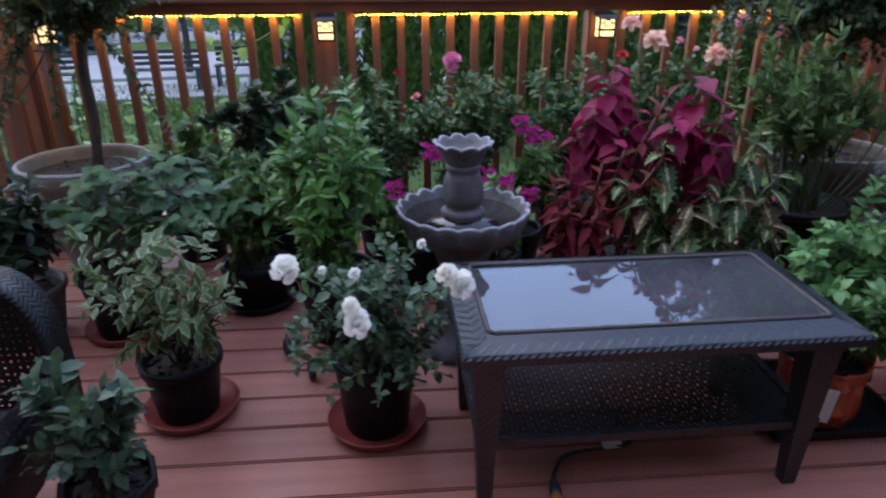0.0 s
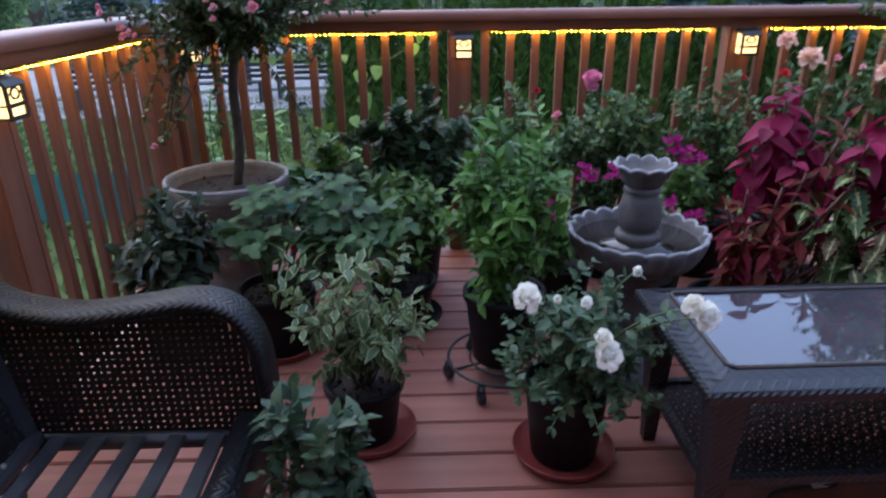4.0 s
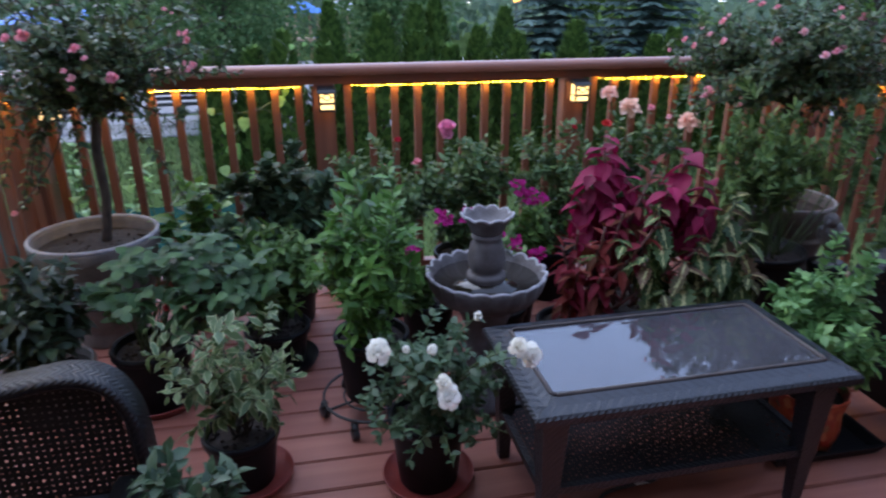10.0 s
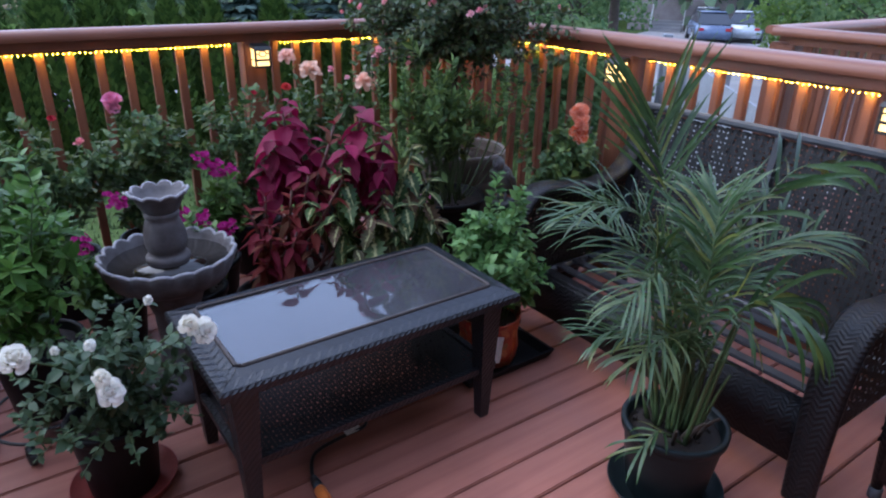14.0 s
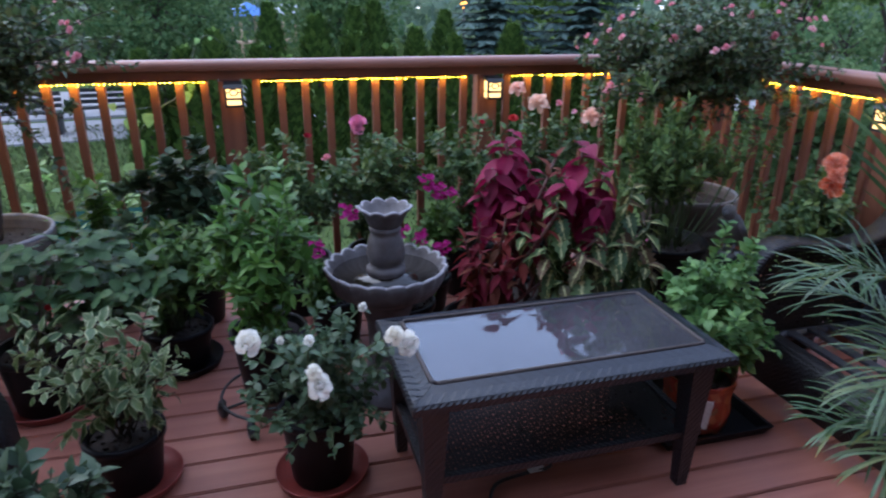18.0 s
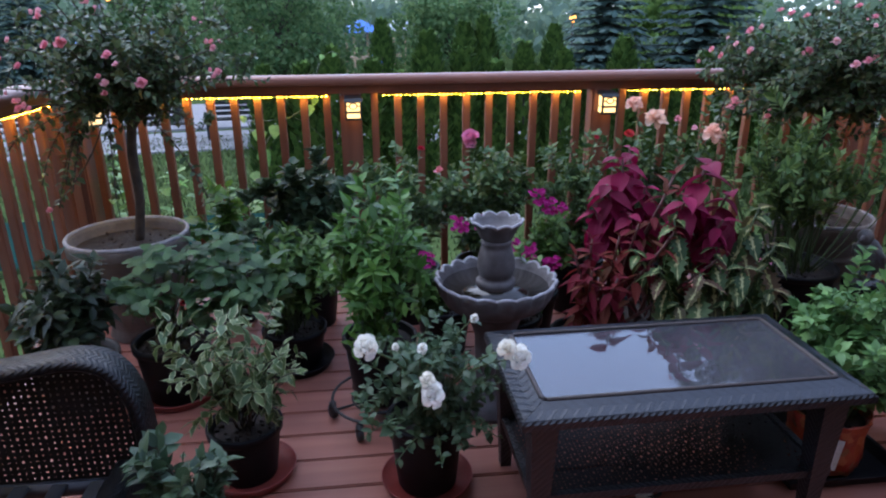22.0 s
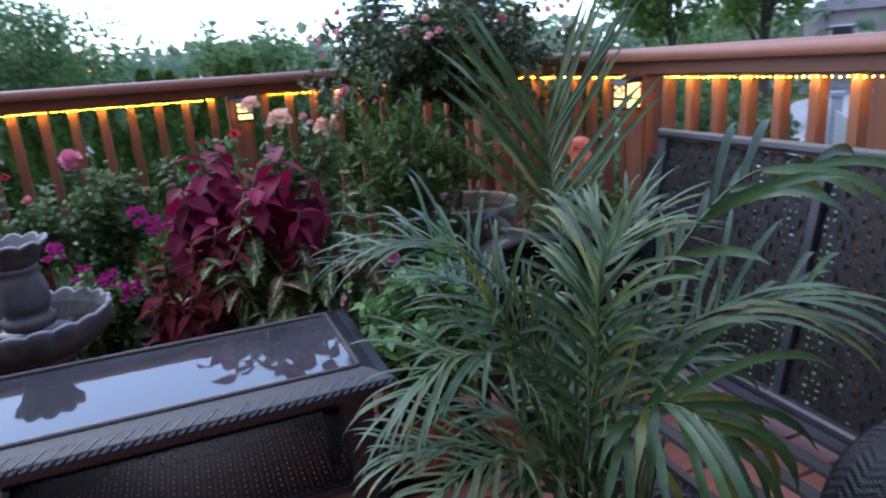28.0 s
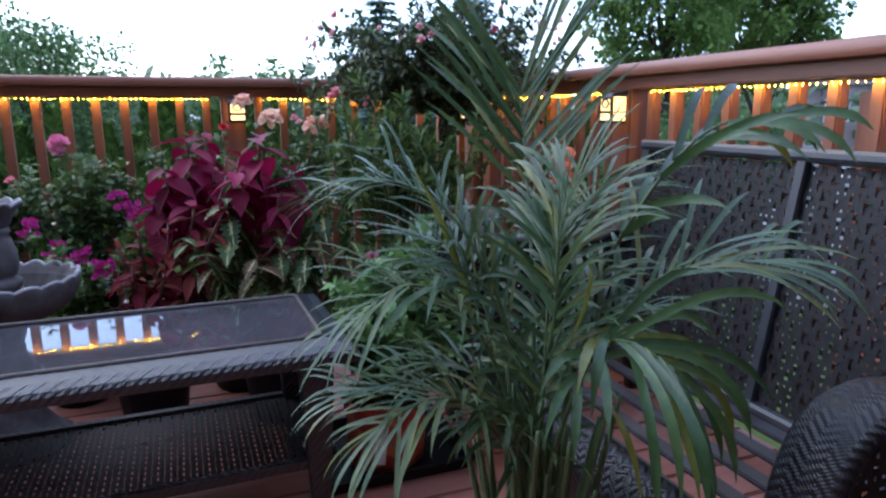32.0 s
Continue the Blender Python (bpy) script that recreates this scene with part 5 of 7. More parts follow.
# dark ivy shrub
o = [dict(count=14, size=0.055, ratio=0.85, start=0.2, shape="heart", droop=0.35, cluster=2)]
st = bush_stems(26, 0.06, 0.24, (0.0, -0.04, 0.52), (0.32, 0.25, 0.30), o, 0.004, 3, 0.1)
leafy_bush("ivy_shrub", (1.70, 1.66, 0.0), "dense dark ivy-leaved shrub in a black pot", (pot_mesh(0.14, 0.26), BLACKPOT), (0.125, 0.23), st, L_IVY, None)
# tall leafy vegetable plant by the urn
o = [dict(count=10, size=0.075, ratio=0.62, start=0.2, shape="heart", droop=0.4)]
st = bush_stems(10, 0.05, 0.2, (0.0, 0.1, 0.48), (0.2, 0.12, 0.26), o, 0.004, 1, 0.1)
bush("green_vine_plant", (1.32, 1.74, 0.0), "light green broad-leaved plant against the railing", (pot_mesh(0.13, 0.24), BLACKPOT), (0.115, 0.21), st, L_CITRUS, None, 6)

# orange rose behind the loveseat arm
o = [dict(count=13, size=0.042, ratio=0.6, start=0.15, cluster=2)]
st = bush_stems(24, 0.05, 0.24, (0.0, 0.02, 0.56), (0.22, 0.26, 0.26), o, 0.004, 3, 0.1)
orr = bush("rose_bush", (4.24, 0.80, 0.0), "rose bush with orange blooms in a black pot", (pot_mesh(0.13, 0.26), BLACKPOT), (0.115, 0.23), st, L_ROSE, None, 8)
for p, s in (((4.236, 0.747, 0.81), 0.058), ((4.215, 0.71, 0.775), 0.04), ((4.225, 0.73, 0.725), 0.058)):
    flower_cane(orr, (0, 0, 0.25), p, "orange", s, L_ROSE, 8, 0.04, (-0.7, -0.7, 0.3))

# light green bush in a foil-wrapped pot on a tray
tr = Mesh()
vs = [(-0.19, -0.17, 0), (0.19, -0.17, 0), (0.19, 0.17, 0), (-0.19, 0.17, 0), (-0.21, -0.19, 0.04), (0.21, -0.19, 0.04), (0.21, 0.19, 0.04), (-0.21, 0.19, 0.04),
      (-0.197, -0.177, 0.04), (0.197, -0.177, 0.04), (0.197, 0.177, 0.04), (-0.197, 0.177, 0.04), (-0.182, -0.162, 0.008), (0.182, -0.162, 0.008), (0.182, 0.162, 0.008), (-0.182, 0.162, 0.008)]
fs = [(3, 2, 1, 0), (12, 13, 14, 15)] + [(k + i, k + (i + 1) % 4, k + 4 + (i + 1) % 4, k + 4 + i) for k in (0, 4, 8) for i in range(4)]
tr.add(vs, fs)
lone("tray", tr, BLACKPOT, "square black plastic plant tray", "tray", smooth=False, m=pose(3.46, 0.415, 0))
FOIL, n, l, p = material("printed_bag")
v = coords(n, l)
vo = n.new("ShaderNodeTexVoronoi")
vo.inputs["Scale"].default_value = 34.0
l.new(v, vo.inputs["Vector"])
l.new(ramp(n, l, vo.outputs["Color"], [(0.2, (0.26, 0.035, 0.016)), (0.4, (0.36, 0.07, 0.022)), (0.55, (0.30, 0.03, 0.02)), (0.75, (0.44, 0.16, 0.06)), (0.9, (0.10, 0.07, 0.03)), (1.0, (0.55, 0.36, 0.24))]), p.inputs["Base Color"])
p.inputs["Roughness"].default_value = 0.35
bump(n, l, p, noise_tex(n, l, v, 30.0), 0.6, 0.01)
o = [dict(count=14, size=0.042, ratio=0.62, start=0.15, cluster=2, up=0.4)]
st = bush_stems(30, 0.06, 0.17, (0.10, 0.07, 0.37), (0.27, 0.25, 0.26), o, 0.003, 3, 0.11)
mb = leafy_bush("bright_bush", (3.45, 0.37, 0.01), "dense light green bush in an orange printed bag", None, (0.105, 0.17), st, L_MINT, None)
part("bag", Mesh().lathe([(0.09, 0.0), (0.105, 0.01), (0.112, 0.06), (0.108, 0.12), (0.118, 0.19), (0.122, 0.2), (0.114, 0.198), (0.105, 0.16)], 36, ripple=lambda k, a: 1 + 0.03 * math.sin(9 * a + k) + 0.02 * math.sin(17 * a)), FOIL, mb, "orange printed plastic bag round the pot")
part("paper_tag", Mesh().box((-0.045, -0.114, 0.10), (0.03, 0.002, 0.11), 0, pose(0, 0, 0, 0, 6, -18)), WHITE, mb, "white paper label", smooth=False)


# ---- palm ----
def frond(parent, line, n, width, leaf_len, start=0.3, mat=None, droop=1.0, lift=0.3, ahead=None, face=None):
    """A feather frond on a rounded line (local): a stalk with leaflets on both sides from start to tip."""
    pts = smooth_path(line, 6)
    k0 = len(pts) - 1
    m = Mesh()
    m.tube(pts, [0.0050 - 0.0036 * i / k0 for i in range(k0 + 1)], 6, 1)
    flat = Vector((pts[-1].x - pts[0].x, pts[-1].y - pts[0].y, 0))
    side0 = flat.cross(Vector((0, 0, 1)))
    if flat.length < 0.08:
        tw = rnd.uniform(0, 6.28)
        side0 = Vector((math.cos(tw), math.sin(tw), 0))
    side0.normalize()
    for i in range(n):
        t = start + (1 - start) * (i + 0.5 + rnd.uniform(-0.2, 0.2)) / n
        t = min(max(t, 0.0), 0.995)
        j = int(t * k0)
        p = pts[j].lerp(pts[j + 1], t * k0 - j)
        d = (pts[j + 1] - pts[j]).normalized()
        up = side0.cross(d).normalized()
        if up.z < 0:
            up = -up
        u0 = (t - start) / (1 - start)
        ll = leaf_len * (0.62 + 0.55 * math.sin(math.pi * (0.15 + 0.75 * u0))) * rnd.uniform(0.82, 1.15)
        for s in (-1, 1):
            if rnd.random() < 0.04:
                continue
            spread = (0.95 - 0.45 * u0) * rnd.uniform(0.8, 1.15)
            v = (d * (rnd.uniform(0.55, 0.95) + (ahead or 0)) + side0 * s * spread + up * rnd.uniform(lift - 0.35, lift + 0.4) + ball() * 0.24).normalized()
            q, run, wid, k = Vector(p), [], [], 8
            soft = rnd.uniform(0.5, 1.5) * droop
            for a in range(k + 1):
                run.append(q.copy())
                u = a / k
                wid.append(width * 0.5 * (0.30 + 0.70 * math.sin(math.pi * min(1, 0.15 + 0.62 * u)) if a < k - 1 else (0.45 if a == k - 1 else 0.03)))
                v = (v + Vector((0, 0, -(0.03 + 0.24 * u * u) * soft))).normalized()
                q = q + v * ll / k
            sides = []
            for a in range(k + 1):
                dd = (run[min(a + 1, k)] - run[max(a - 1, 0)]).normalized()
                x = dd.cross(Vector(face) if face else up * 0.8 + Vector((0, 0, 0.35)))
                sides.append(x.normalized() if x.length > 1e-3 else side0)
            m.ribbon(run, wid, sides, 0, 0.28)
    return part("frond", m, [mat or L_PALM, GREENSTEM], parent)


PX, PY = 3.45, -0.468
saucer((PX, PY, 0), 0.165, BLUEPOT, "dark green plastic saucer under the palm")
palm = thing("palm", (PX, PY, 0.01), 0, "bushy areca palm in a dark green plastic pot", "potted palm")
part("pot", pot_mesh(0.142, 0.240), BLUEPOT, palm)
part("soil", soil_mesh(0.126, 0.205), SOIL, palm)


def palm_line(*pts):
    """World points above the pot as a local line that starts in the soil."""
    o = palm.matrix_world.translation
    q = [Vector(p) - o for p in pts]
    a = Vector((q[0].x * 0.25 + rnd.uniform(-0.04, 0.04), q[0].y * 0.25 + rnd.uniform(-0.04, 0.04), 0.22))
    return [a, a.lerp(q[0], 0.55) + Vector((0, 0, 0.04))] + q


# the upright fan at the back
frond(palm, palm_line((3.50, -0.38, 0.62), (3.55, -0.26, 0.82), (3.573, -0.19, 0.94), (3.585, -0.155, 1.02)), 17, 0.0092, 0.28, 0.60, None, 0.30, 0.05, 0.40, (-0.75, -0.6, 0.2))
# arching to the table
frond(palm, palm_line((3.43, -0.41, 0.66), (3.385, -0.36, 0.79), (3.325, -0.31, 0.855), (3.265, -0.265, 0.865), (3.215, -0.23, 0.835)), 32, 0.0072, 0.15, 0.40, None, 1.1, 0.35)
# arching to the rail, dark against the light
frond(palm, palm_line((3.57, -0.43, 0.68), (3.62, -0.455, 0.80), (3.675, -0.485, 0.90), (3.73, -0.515, 0.955), (3.79, -0.57, 0.965)), 9, 0.0140, 0.17, 0.46, None, 1.2, -0.1, None, (-0.45, -0.8, 0.25))
# over the loveseat
frond(palm, palm_line((3.56, -0.45, 0.58), (3.64, -0.46, 0.69), (3.73, -0.49, 0.735), (3.82, -0.54, 0.745)), 19, 0.0095, 0.20, 0.42, None, 1.4, 0.2, None, (-0.2, -0.4, 0.8))
# low, to the table
frond(palm, palm_line((3.43, -0.46, 0.43), (3.36, -0.43, 0.535), (3.28, -0.40, 0.565), (3.20, -0.375, 0.55)), 26, 0.0069, 0.15, 0.38, None, 1.2, 0.2)
frond(palm, palm_line((3.42, -0.48, 0.46), (3.345, -0.49, 0.56), (3.27, -0.495, 0.585), (3.20, -0.50, 0.56)), 22, 0.0075, 0.14, 0.40, L_PALMY2, 1.2, 0.1)
# towards the house, hanging
frond(palm, palm_line((3.48, -0.53, 0.56), (3.485, -0.585, 0.66), (3.50, -0.635, 0.685), (3.53, -0.69, 0.66)), 13, 0.0125, 0.19, 0.44, None, 2.6, 0.0, None, (-0.3, -0.7, 0.4))
frond(palm, palm_line((3.51, -0.41, 0.60), (3.56, -0.36, 0.75), (3.63, -0.33, 0.83), (3.71, -0.31, 0.83)), 26, 0.0075, 0.17, 0.40, None, 1.0, 0.2)
frond(palm, palm_line((3.45, -0.37, 0.58), (3.42, -0.29, 0.70), (3.39, -0.20, 0.75), (3.36, -0.12, 0.73)), 25, 0.0069, 0.16, 0.40, None, 1.0, 0.2)
frond(palm, palm_line((3.49, -0.46, 0.66), (3.50, -0.45, 0.78), (3.53, -0.43, 0.86)), 24, 0.0078, 0.17, 0.50, None, 0.9, 0.25, 0.1)
frond(palm, palm_line((3.40, -0.44, 0.60), (3.33, -0.45, 0.71), (3.25, -0.455, 0.74), (3.18, -0.46, 0.70)), 25, 0.0069, 0.15, 0.40, L_PALMY2, 1.2, 0.2)
for az, el, ln in ((20, 50, 0.26), (75, 46, 0.26), (130, 48, 0.24), (170, 46, 0.20), (345, 50, 0.22), (50, 66, 0.30), (150, 64, 0.28)):
    a, e = radians(az + rnd.uniform(-10, 10)), radians(el)
    way = Vector((math.cos(a) * math.cos(e), math.sin(a) * math.cos(e), math.sin(e)))
    c = Vector((PX + 0.02 + rnd.uniform(-0.03, 0.03), PY + rnd.uniform(-0.03, 0.03), 0.42 if el < 50 else 0.53))
    tip = c + way * ln - Vector((0, 0, 0.03))
    frond(palm, palm_line(c, c.lerp(tip, 0.5) + Vector((0, 0, 0.05)), tip), 15, rnd.uniform(0.007, 0.0095), rnd.uniform(0.11, 0.15), 0.52, None, 1.2 if 200 < az < 320 else 1.5)
# single yellowed leaflets
for p0, p1, w in (((3.40, -0.36, 0.62), (3.28, -0.42, 0.90), 0.008), ((3.46, -0.55, 0.66), (3.47, -0.58, 0.78), 0.009), ((3.50, -0.60, 0.58), (3.53, -0.64, 0.44), 0.009)):
    q0, q1 = Vector(p0) - palm.matrix_world.translation, Vector(p1) - palm.matrix_world.translation
    run = curve(q0, q0.lerp(q1, 0.5) + Vector((0.02, 0, 0.02)), q1, 6)
    part("leaflet", Mesh().ribbon(run, [w * k for k in (0.3, 0.8, 1.0, 1.0, 0.8, 0.5, 0.05)], Vector((0.8, 0.5, 0.1)).normalized(), 0, 0.25), L_PALMY, palm, "yellowed leaflet")
for k in range(34):
    a, q = rnd.uniform(0, 6.28), 0.080 * math.sqrt(rnd.random())
    h = rnd.uniform(0.06, 0.12) if k < 8 else rnd.uniform(0.2, 0.38)
    p0 = Vector((q * math.cos(a), q * math.sin(a), 0.215))
    p1 = p0 + Vector((q * math.cos(a) * 0.9 + rnd.uniform(-0.02, 0.02), q * math.sin(a) * 0.9, h))
    part("stem", Mesh().tube(curve(p0, p0.lerp(p1, 0.5) + Vector((0, 0, 0.03)), p1), [0.0075 - 0.0006 * i for i in range(8)], 6), BARK if k < 8 else GREENSTEM, palm, "dry brown stub" if k < 8 else "")
frond(palm, [(-0.05, -0.06, 0.22), (-0.12, -0.03, 0.27), (-0.18, -0.02, 0.22)], 6, 0.009, 0.10, 0.35, None, 1.5)


# ---- fountain ----
def fluted(profile, n, lobes, amp, wave, first, last):
    """A lathed bowl whose rings from first to last swell in lobes, with a wavy rim."""
    m = Mesh().lathe(profile, n, ripple=lambda k, a: 1 + amp * (abs(math.sin(lobes * a / 2)) - 0.6) * (1 if first <= k <= last else 0.25))
    for k in range(first, last + 1):
        for i in range(n):
            x, y, z = m.v[k * n + i]
            m.v[k * n + i] = (x, y, z + wave * (abs(math.sin(lobes * math.pi * i / n)) - 0.6))
    return m


def rim_loop(r, z, n, lobes, amp, wave, thick):
    pts = []
    for i in range(n + 1):
        a = 2 * math.pi * i / n
        s = abs(math.sin(lobes * a / 2)) - 0.6
        pts.append((r * (1 + amp * s) * math.cos(a), r * (1 + amp * s) * math.sin(a), z + wave * s))
    return Mesh().tube(pts, thick, 8)


def fountain():
    t = thing("fountain", (2.44, 0.855, 0), 8, "grey-brown cast-stone fountain with scalloped pale rims", "fountain")
    rim = 0.515
    part("base", Mesh().lathe([(0.15, 0.0), (0.155, 0.02), (0.12, 0.05), (0.085, 0.10), (0.07, 0.2), (0.075, 0.30), (0.10, 0.37), (0.12, 0.405)], 40), STONE, t)
    bs = part("basin", fluted([(0.09, 0.395), (0.14, 0.405), (0.185, 0.432), (0.207, 0.470), (0.214, rim - 0.02), (0.219, rim), (0.213, rim + 0.005), (0.204, rim), (0.196, rim - 0.02), (0.17, 0.452), (0.10, 0.440), (0.01, 0.440)], 160, 20, 0.055, 0.012, 4, 8), STONE, t)
    part("rim", rim_loop(0.212, rim + 0.001, 160, 20, 0.055, 0.012, 0.0062), PALESTONE, bs, "pale worn scalloped rim")
    part("pedestal", Mesh().lathe([(0.066, 0.425), (0.067, 0.49), (0.071, 0.498), (0.071, 0.51), (0.064, 0.516), (0.054, 0.522), (0.062, 0.535), (0.068, 0.56), (0.066, 0.595), (0.056, 0.632), (0.050, 0.642), (0.056, 0.65), (0.056, 0.66), (0.050, 0.667)], 40), STONE, t)
    tb = part("top_bowl", fluted([(0.048, 0.664), (0.058, 0.672), (0.066, 0.69), (0.078, 0.715), (0.089, 0.728), (0.090, 0.733), (0.083, 0.735), (0.074, 0.722), (0.05, 0.70), (0.01, 0.695)], 120, 10, 0.11, 0.012, 4, 6), STONE, t)
    part("rim", rim_loop(0.0875, 0.732, 120, 10, 0.11, 0.012, 0.0052), PALESTONE, tb, "pale worn scalloped rim")
    w, n_, l_, p_ = material("basin_water")
    p_.inputs["Base Color"].default_value = (0.018, 0.014, 0.010, 1)
    p_.inputs["Roughness"].default_value = 0.03
    p_.inputs["Specular IOR Level"].default_value = 0.9
    p_.inputs["IOR"].default_value = 1.33
    part("water", Mesh().lathe([(0.193, 0.487), (0.194, 0.4875), (0.01, 0.4875)], 48), w, t, "still water in the basin")


fountain()

# ---- pigeon figure on an upturned pot ----
lone("plinth", Mesh().lathe([(0.09, 0.0), (0.088, 0.02), (0.075, 0.30), (0.08, 0.31), (0.08, 0.335), (0.01, 0.335)], 32), BLACKPOT, "black upturned pot used as a plinth", "plinth", m=pose(4.06, 1.05, 0))
bird = Mesh()
prof = [(0.005, -0.115), (0.028, -0.09), (0.042, -0.05), (0.052, 0.0), (0.050, 0.04), (0.040, 0.075), (0.028, 0.095), (0.005, 0.105)]
b2 = Mesh().lathe(prof, 20)
mt = pose(0, 0.01, 0.112, 36, 0, 0)
bird.add([mt @ Vector(v) for v in b2.v], b2.f)
hd = Mesh().lathe([(0.004, -0.034), (0.022, -0.026), (0.030, -0.005), (0.029, 0.012), (0.018, 0.028), (0.003, 0.033)], 16)
mt = pose(0, -0.062, 0.212, 12, 0, 0)
bird.add([mt @ Vector(v) for v in hd.v], hd.f)
bird.tube([(0, -0.085, 0.216), (0, -0.114, 0.206)], [0.010, 0.002], 8)
for s in (-1, 1):
    bird.tube([(s * 0.040, -0.045, 0.165), (s * 0.050, 0.0, 0.12), (s * 0.042, 0.05, 0.075), (s * 0.022, 0.11, 0.012)], [0.010, 0.018, 0.016, 0.005], 10)
    bird.tube([(s * 0.02, 0.0, 0.05), (s * 0.02, -0.005, 0.0)], 0.007, 8)
bird.box((0, 0.0, 0.004), (0.09, 0.12, 0.008), 0, None, 0.003)
lone("pigeon_figure", bird, plain("grey_resin", (0.080, 0.074, 0.072), (0.165, 0.155, 0.150), 0.55, 22, 0.4, 160), "grey garden figure of a pigeon", "garden figure", m=pose(4.06, 1.05, 0.335, 0, 0, -62))

# ---- extension cord ----
cord = thing("extension_cord", (0, 0, 0), 0, "black extension cord with an orange plug on the deck", "cord")
part("cable", Mesh().tube(smooth_path([(2.83, 0.50, 0.008), (2.86, 0.34, 0.008), (2.85, 0.265, 0.010), (2.76, 0.255, 0.009), (2.66, 0.235, 0.008), (2.615, 0.17, 0.008), (2.60, 0.10, 0.016)], 6), 0.0058, 8), CABLE, cord)
part("connector", Mesh().tube([(2.602, 0.13, 0.017), (2.600, 0.105, 0.018), (2.597, 0.07, 0.018)], [0.010, 0.014, 0.016], 10), CABLE, cord)
part("plug", Mesh().tube([(2.597, 0.075, 0.018), (2.594, 0.03, 0.018), (2.592, -0.01, 0.016), (2.591, -0.03, 0.012)], [0.017, 0.018, 0.011, 0.006], 10), ORANGE, cord, "orange plug")
part("lead", Mesh().tube(smooth_path([(2.591, -0.03, 0.012), (2.585, -0.12, 0.007), (2.55, -0.4, 0.006), (2.6, -0.9, 0.006), (2.7, -1.8, 0.006), (2.7, -3.1, 0.006)], 5), 0.005, 6), ORANGE, cord, "orange lead")
part("tag", Mesh().box((2.80, 0.262, 0.016), (0.06, 0.028, 0.002), 0, pose(0, 0, 0, 12, 6, 10)), WHITE, cord, "white paper tag", smooth=False)
wire = thing("garden_wire", (0, 0, 0), 0, "thin black wire loop on the deck beside the table", "wire")
part("loop", Mesh().tube(smooth_path([(2.30, 0.62, 0.005), (2.24, 0.66, 0.006), (2.22, 0.74, 0.006), (2.30, 0.82, 0.006), (2.42, 0.8, 0.006)], 6), 0.004, 6), CABLE, wire)


# ---- ground and surroundings ----
def ground_z(x, y):
    d = max(0.0, math.hypot(x - 2.5, y) - 9.0)
    return -0.95 - 1.7 * (1 - math.exp(-d / 30.0))


LAWN = plain("lawn", (0.050, 0.076, 0.024), (0.084, 0.118, 0.040), 0.95, 1.4, 1.0, 30.0, spec=0.0)
GRASS = leafy("grass_blade", [(0.064, 0.092, 0.034), (0.101, 0.137, 0.050), (0.146, 0.182, 0.073)], 0.8, 0.3, spec=0.1)
CONCRETE = plain("pale_concrete", (0.19, 0.18, 0.18), (0.27, 0.255, 0.25), 0.85, 0.8, 0.3, 40.0)
ASPHALT = plain("asphalt", (0.17, 0.165, 0.165), (0.24, 0.235, 0.235), 0.9, 0.5, 0.4, 60.0)
g = Mesh()
xs = sorted({-400, -200, 200, 400, *range(-120, 121, 6)})
vs = [(x, y, ground_z(x, y)) for y in xs for x in xs]
k = len(xs)
g.add(vs, [(j * k + i, j * k + i + 1, (j + 1) * k + i + 1, (j + 1) * k + i) for j in range(k - 1) for i in range(k - 1)])
lone("ground", g, LAWN, "mown grass round the deck", "ground", kind="structure")
gb = Mesh()
for k in range(42000):
    x, y = rnd.uniform(-13, 9), 2.3 + 12.5 * rnd.random() ** 1.3
    z, a = ground_z(x, y), rnd.uniform(0, 6.28)
    w, h = rnd.uniform(0.008, 0.02) * (1 + y * 0.08), rnd.uniform(0.04, 0.09)
    c, s = math.cos(a), math.sin(a)
    gb.add([(x - c * w, y - s * w, z - 0.02), (x + c * w, y + s * w, z - 0.02), (x + s * h * 0.5, y - c * h * 0.5, z + h)], [(0, 1, 2)])
lone("grass", gb, GRASS, "short mown grass blades", "grass", kind="stuff")


def strip(name, pts, width, mat, label, category, lift=0.03):
    """A paved band laid over the ground along pts."""
    m = Mesh()
    line = smooth_path([(x, y, 0) for x, y in pts], 8)
    vs = []
    for i, p in enumerate(line):
        d = (line[min(i + 1, len(line) - 1)] - line[max(i - 1, 0)]).normalized()
        s = Vector((-d.y, d.x, 0)) * width / 2
        for q in (p + s, p - s):
            vs.append((q.x, q.y, ground_z(q.x, q.y) + lift))
        for q in (p - s * 1.01, p + s * 1.01):
            vs.append((q.x, q.y, ground_z(q.x, q.y) - 0.1))
    fs = [(4 * i + a, 4 * i + b, 4 * i + 4 + b, 4 * i + 4 + a) for i in range(len(line) - 1) for a, b in ((0, 1), (1, 2), (3, 0))]
    return lone(name, m.add(vs, fs), mat, label, category, kind="structure", smooth=False)


strip("pavement", [(-30, 11), (-14, 12.5), (-4, 14), (4, 14.5), (14, 16), (30, 22)], 3.4, CONCRETE, "pale concrete path across the park", "path")
strip("pavement", [(-9.2, 13.6), (-11.0, 19.0), (-11.6, 23.5), (-10.4, 29.0)], 3.6, CONCRETE, "pale concrete path leading away past a tree", "path", 0.036)
strip("play_court", [(-9, 20), (-3, 20.5), (3, 21)], 8.0, CONCRETE, "pale paved play area", "court", 0.04)
strip("road", [(-40, 30), (-20, 33), (20, 36), (60, 40)], 7.0, ASPHALT, "grey street beyond the park", "road")
strip("driveway", [(11, -8), (13, 3), (18, 10.5), (27, 16.5), (42, 24)], 8.5, CONCRETE, "pale driveway beyond the neighbour's deck", "driveway")

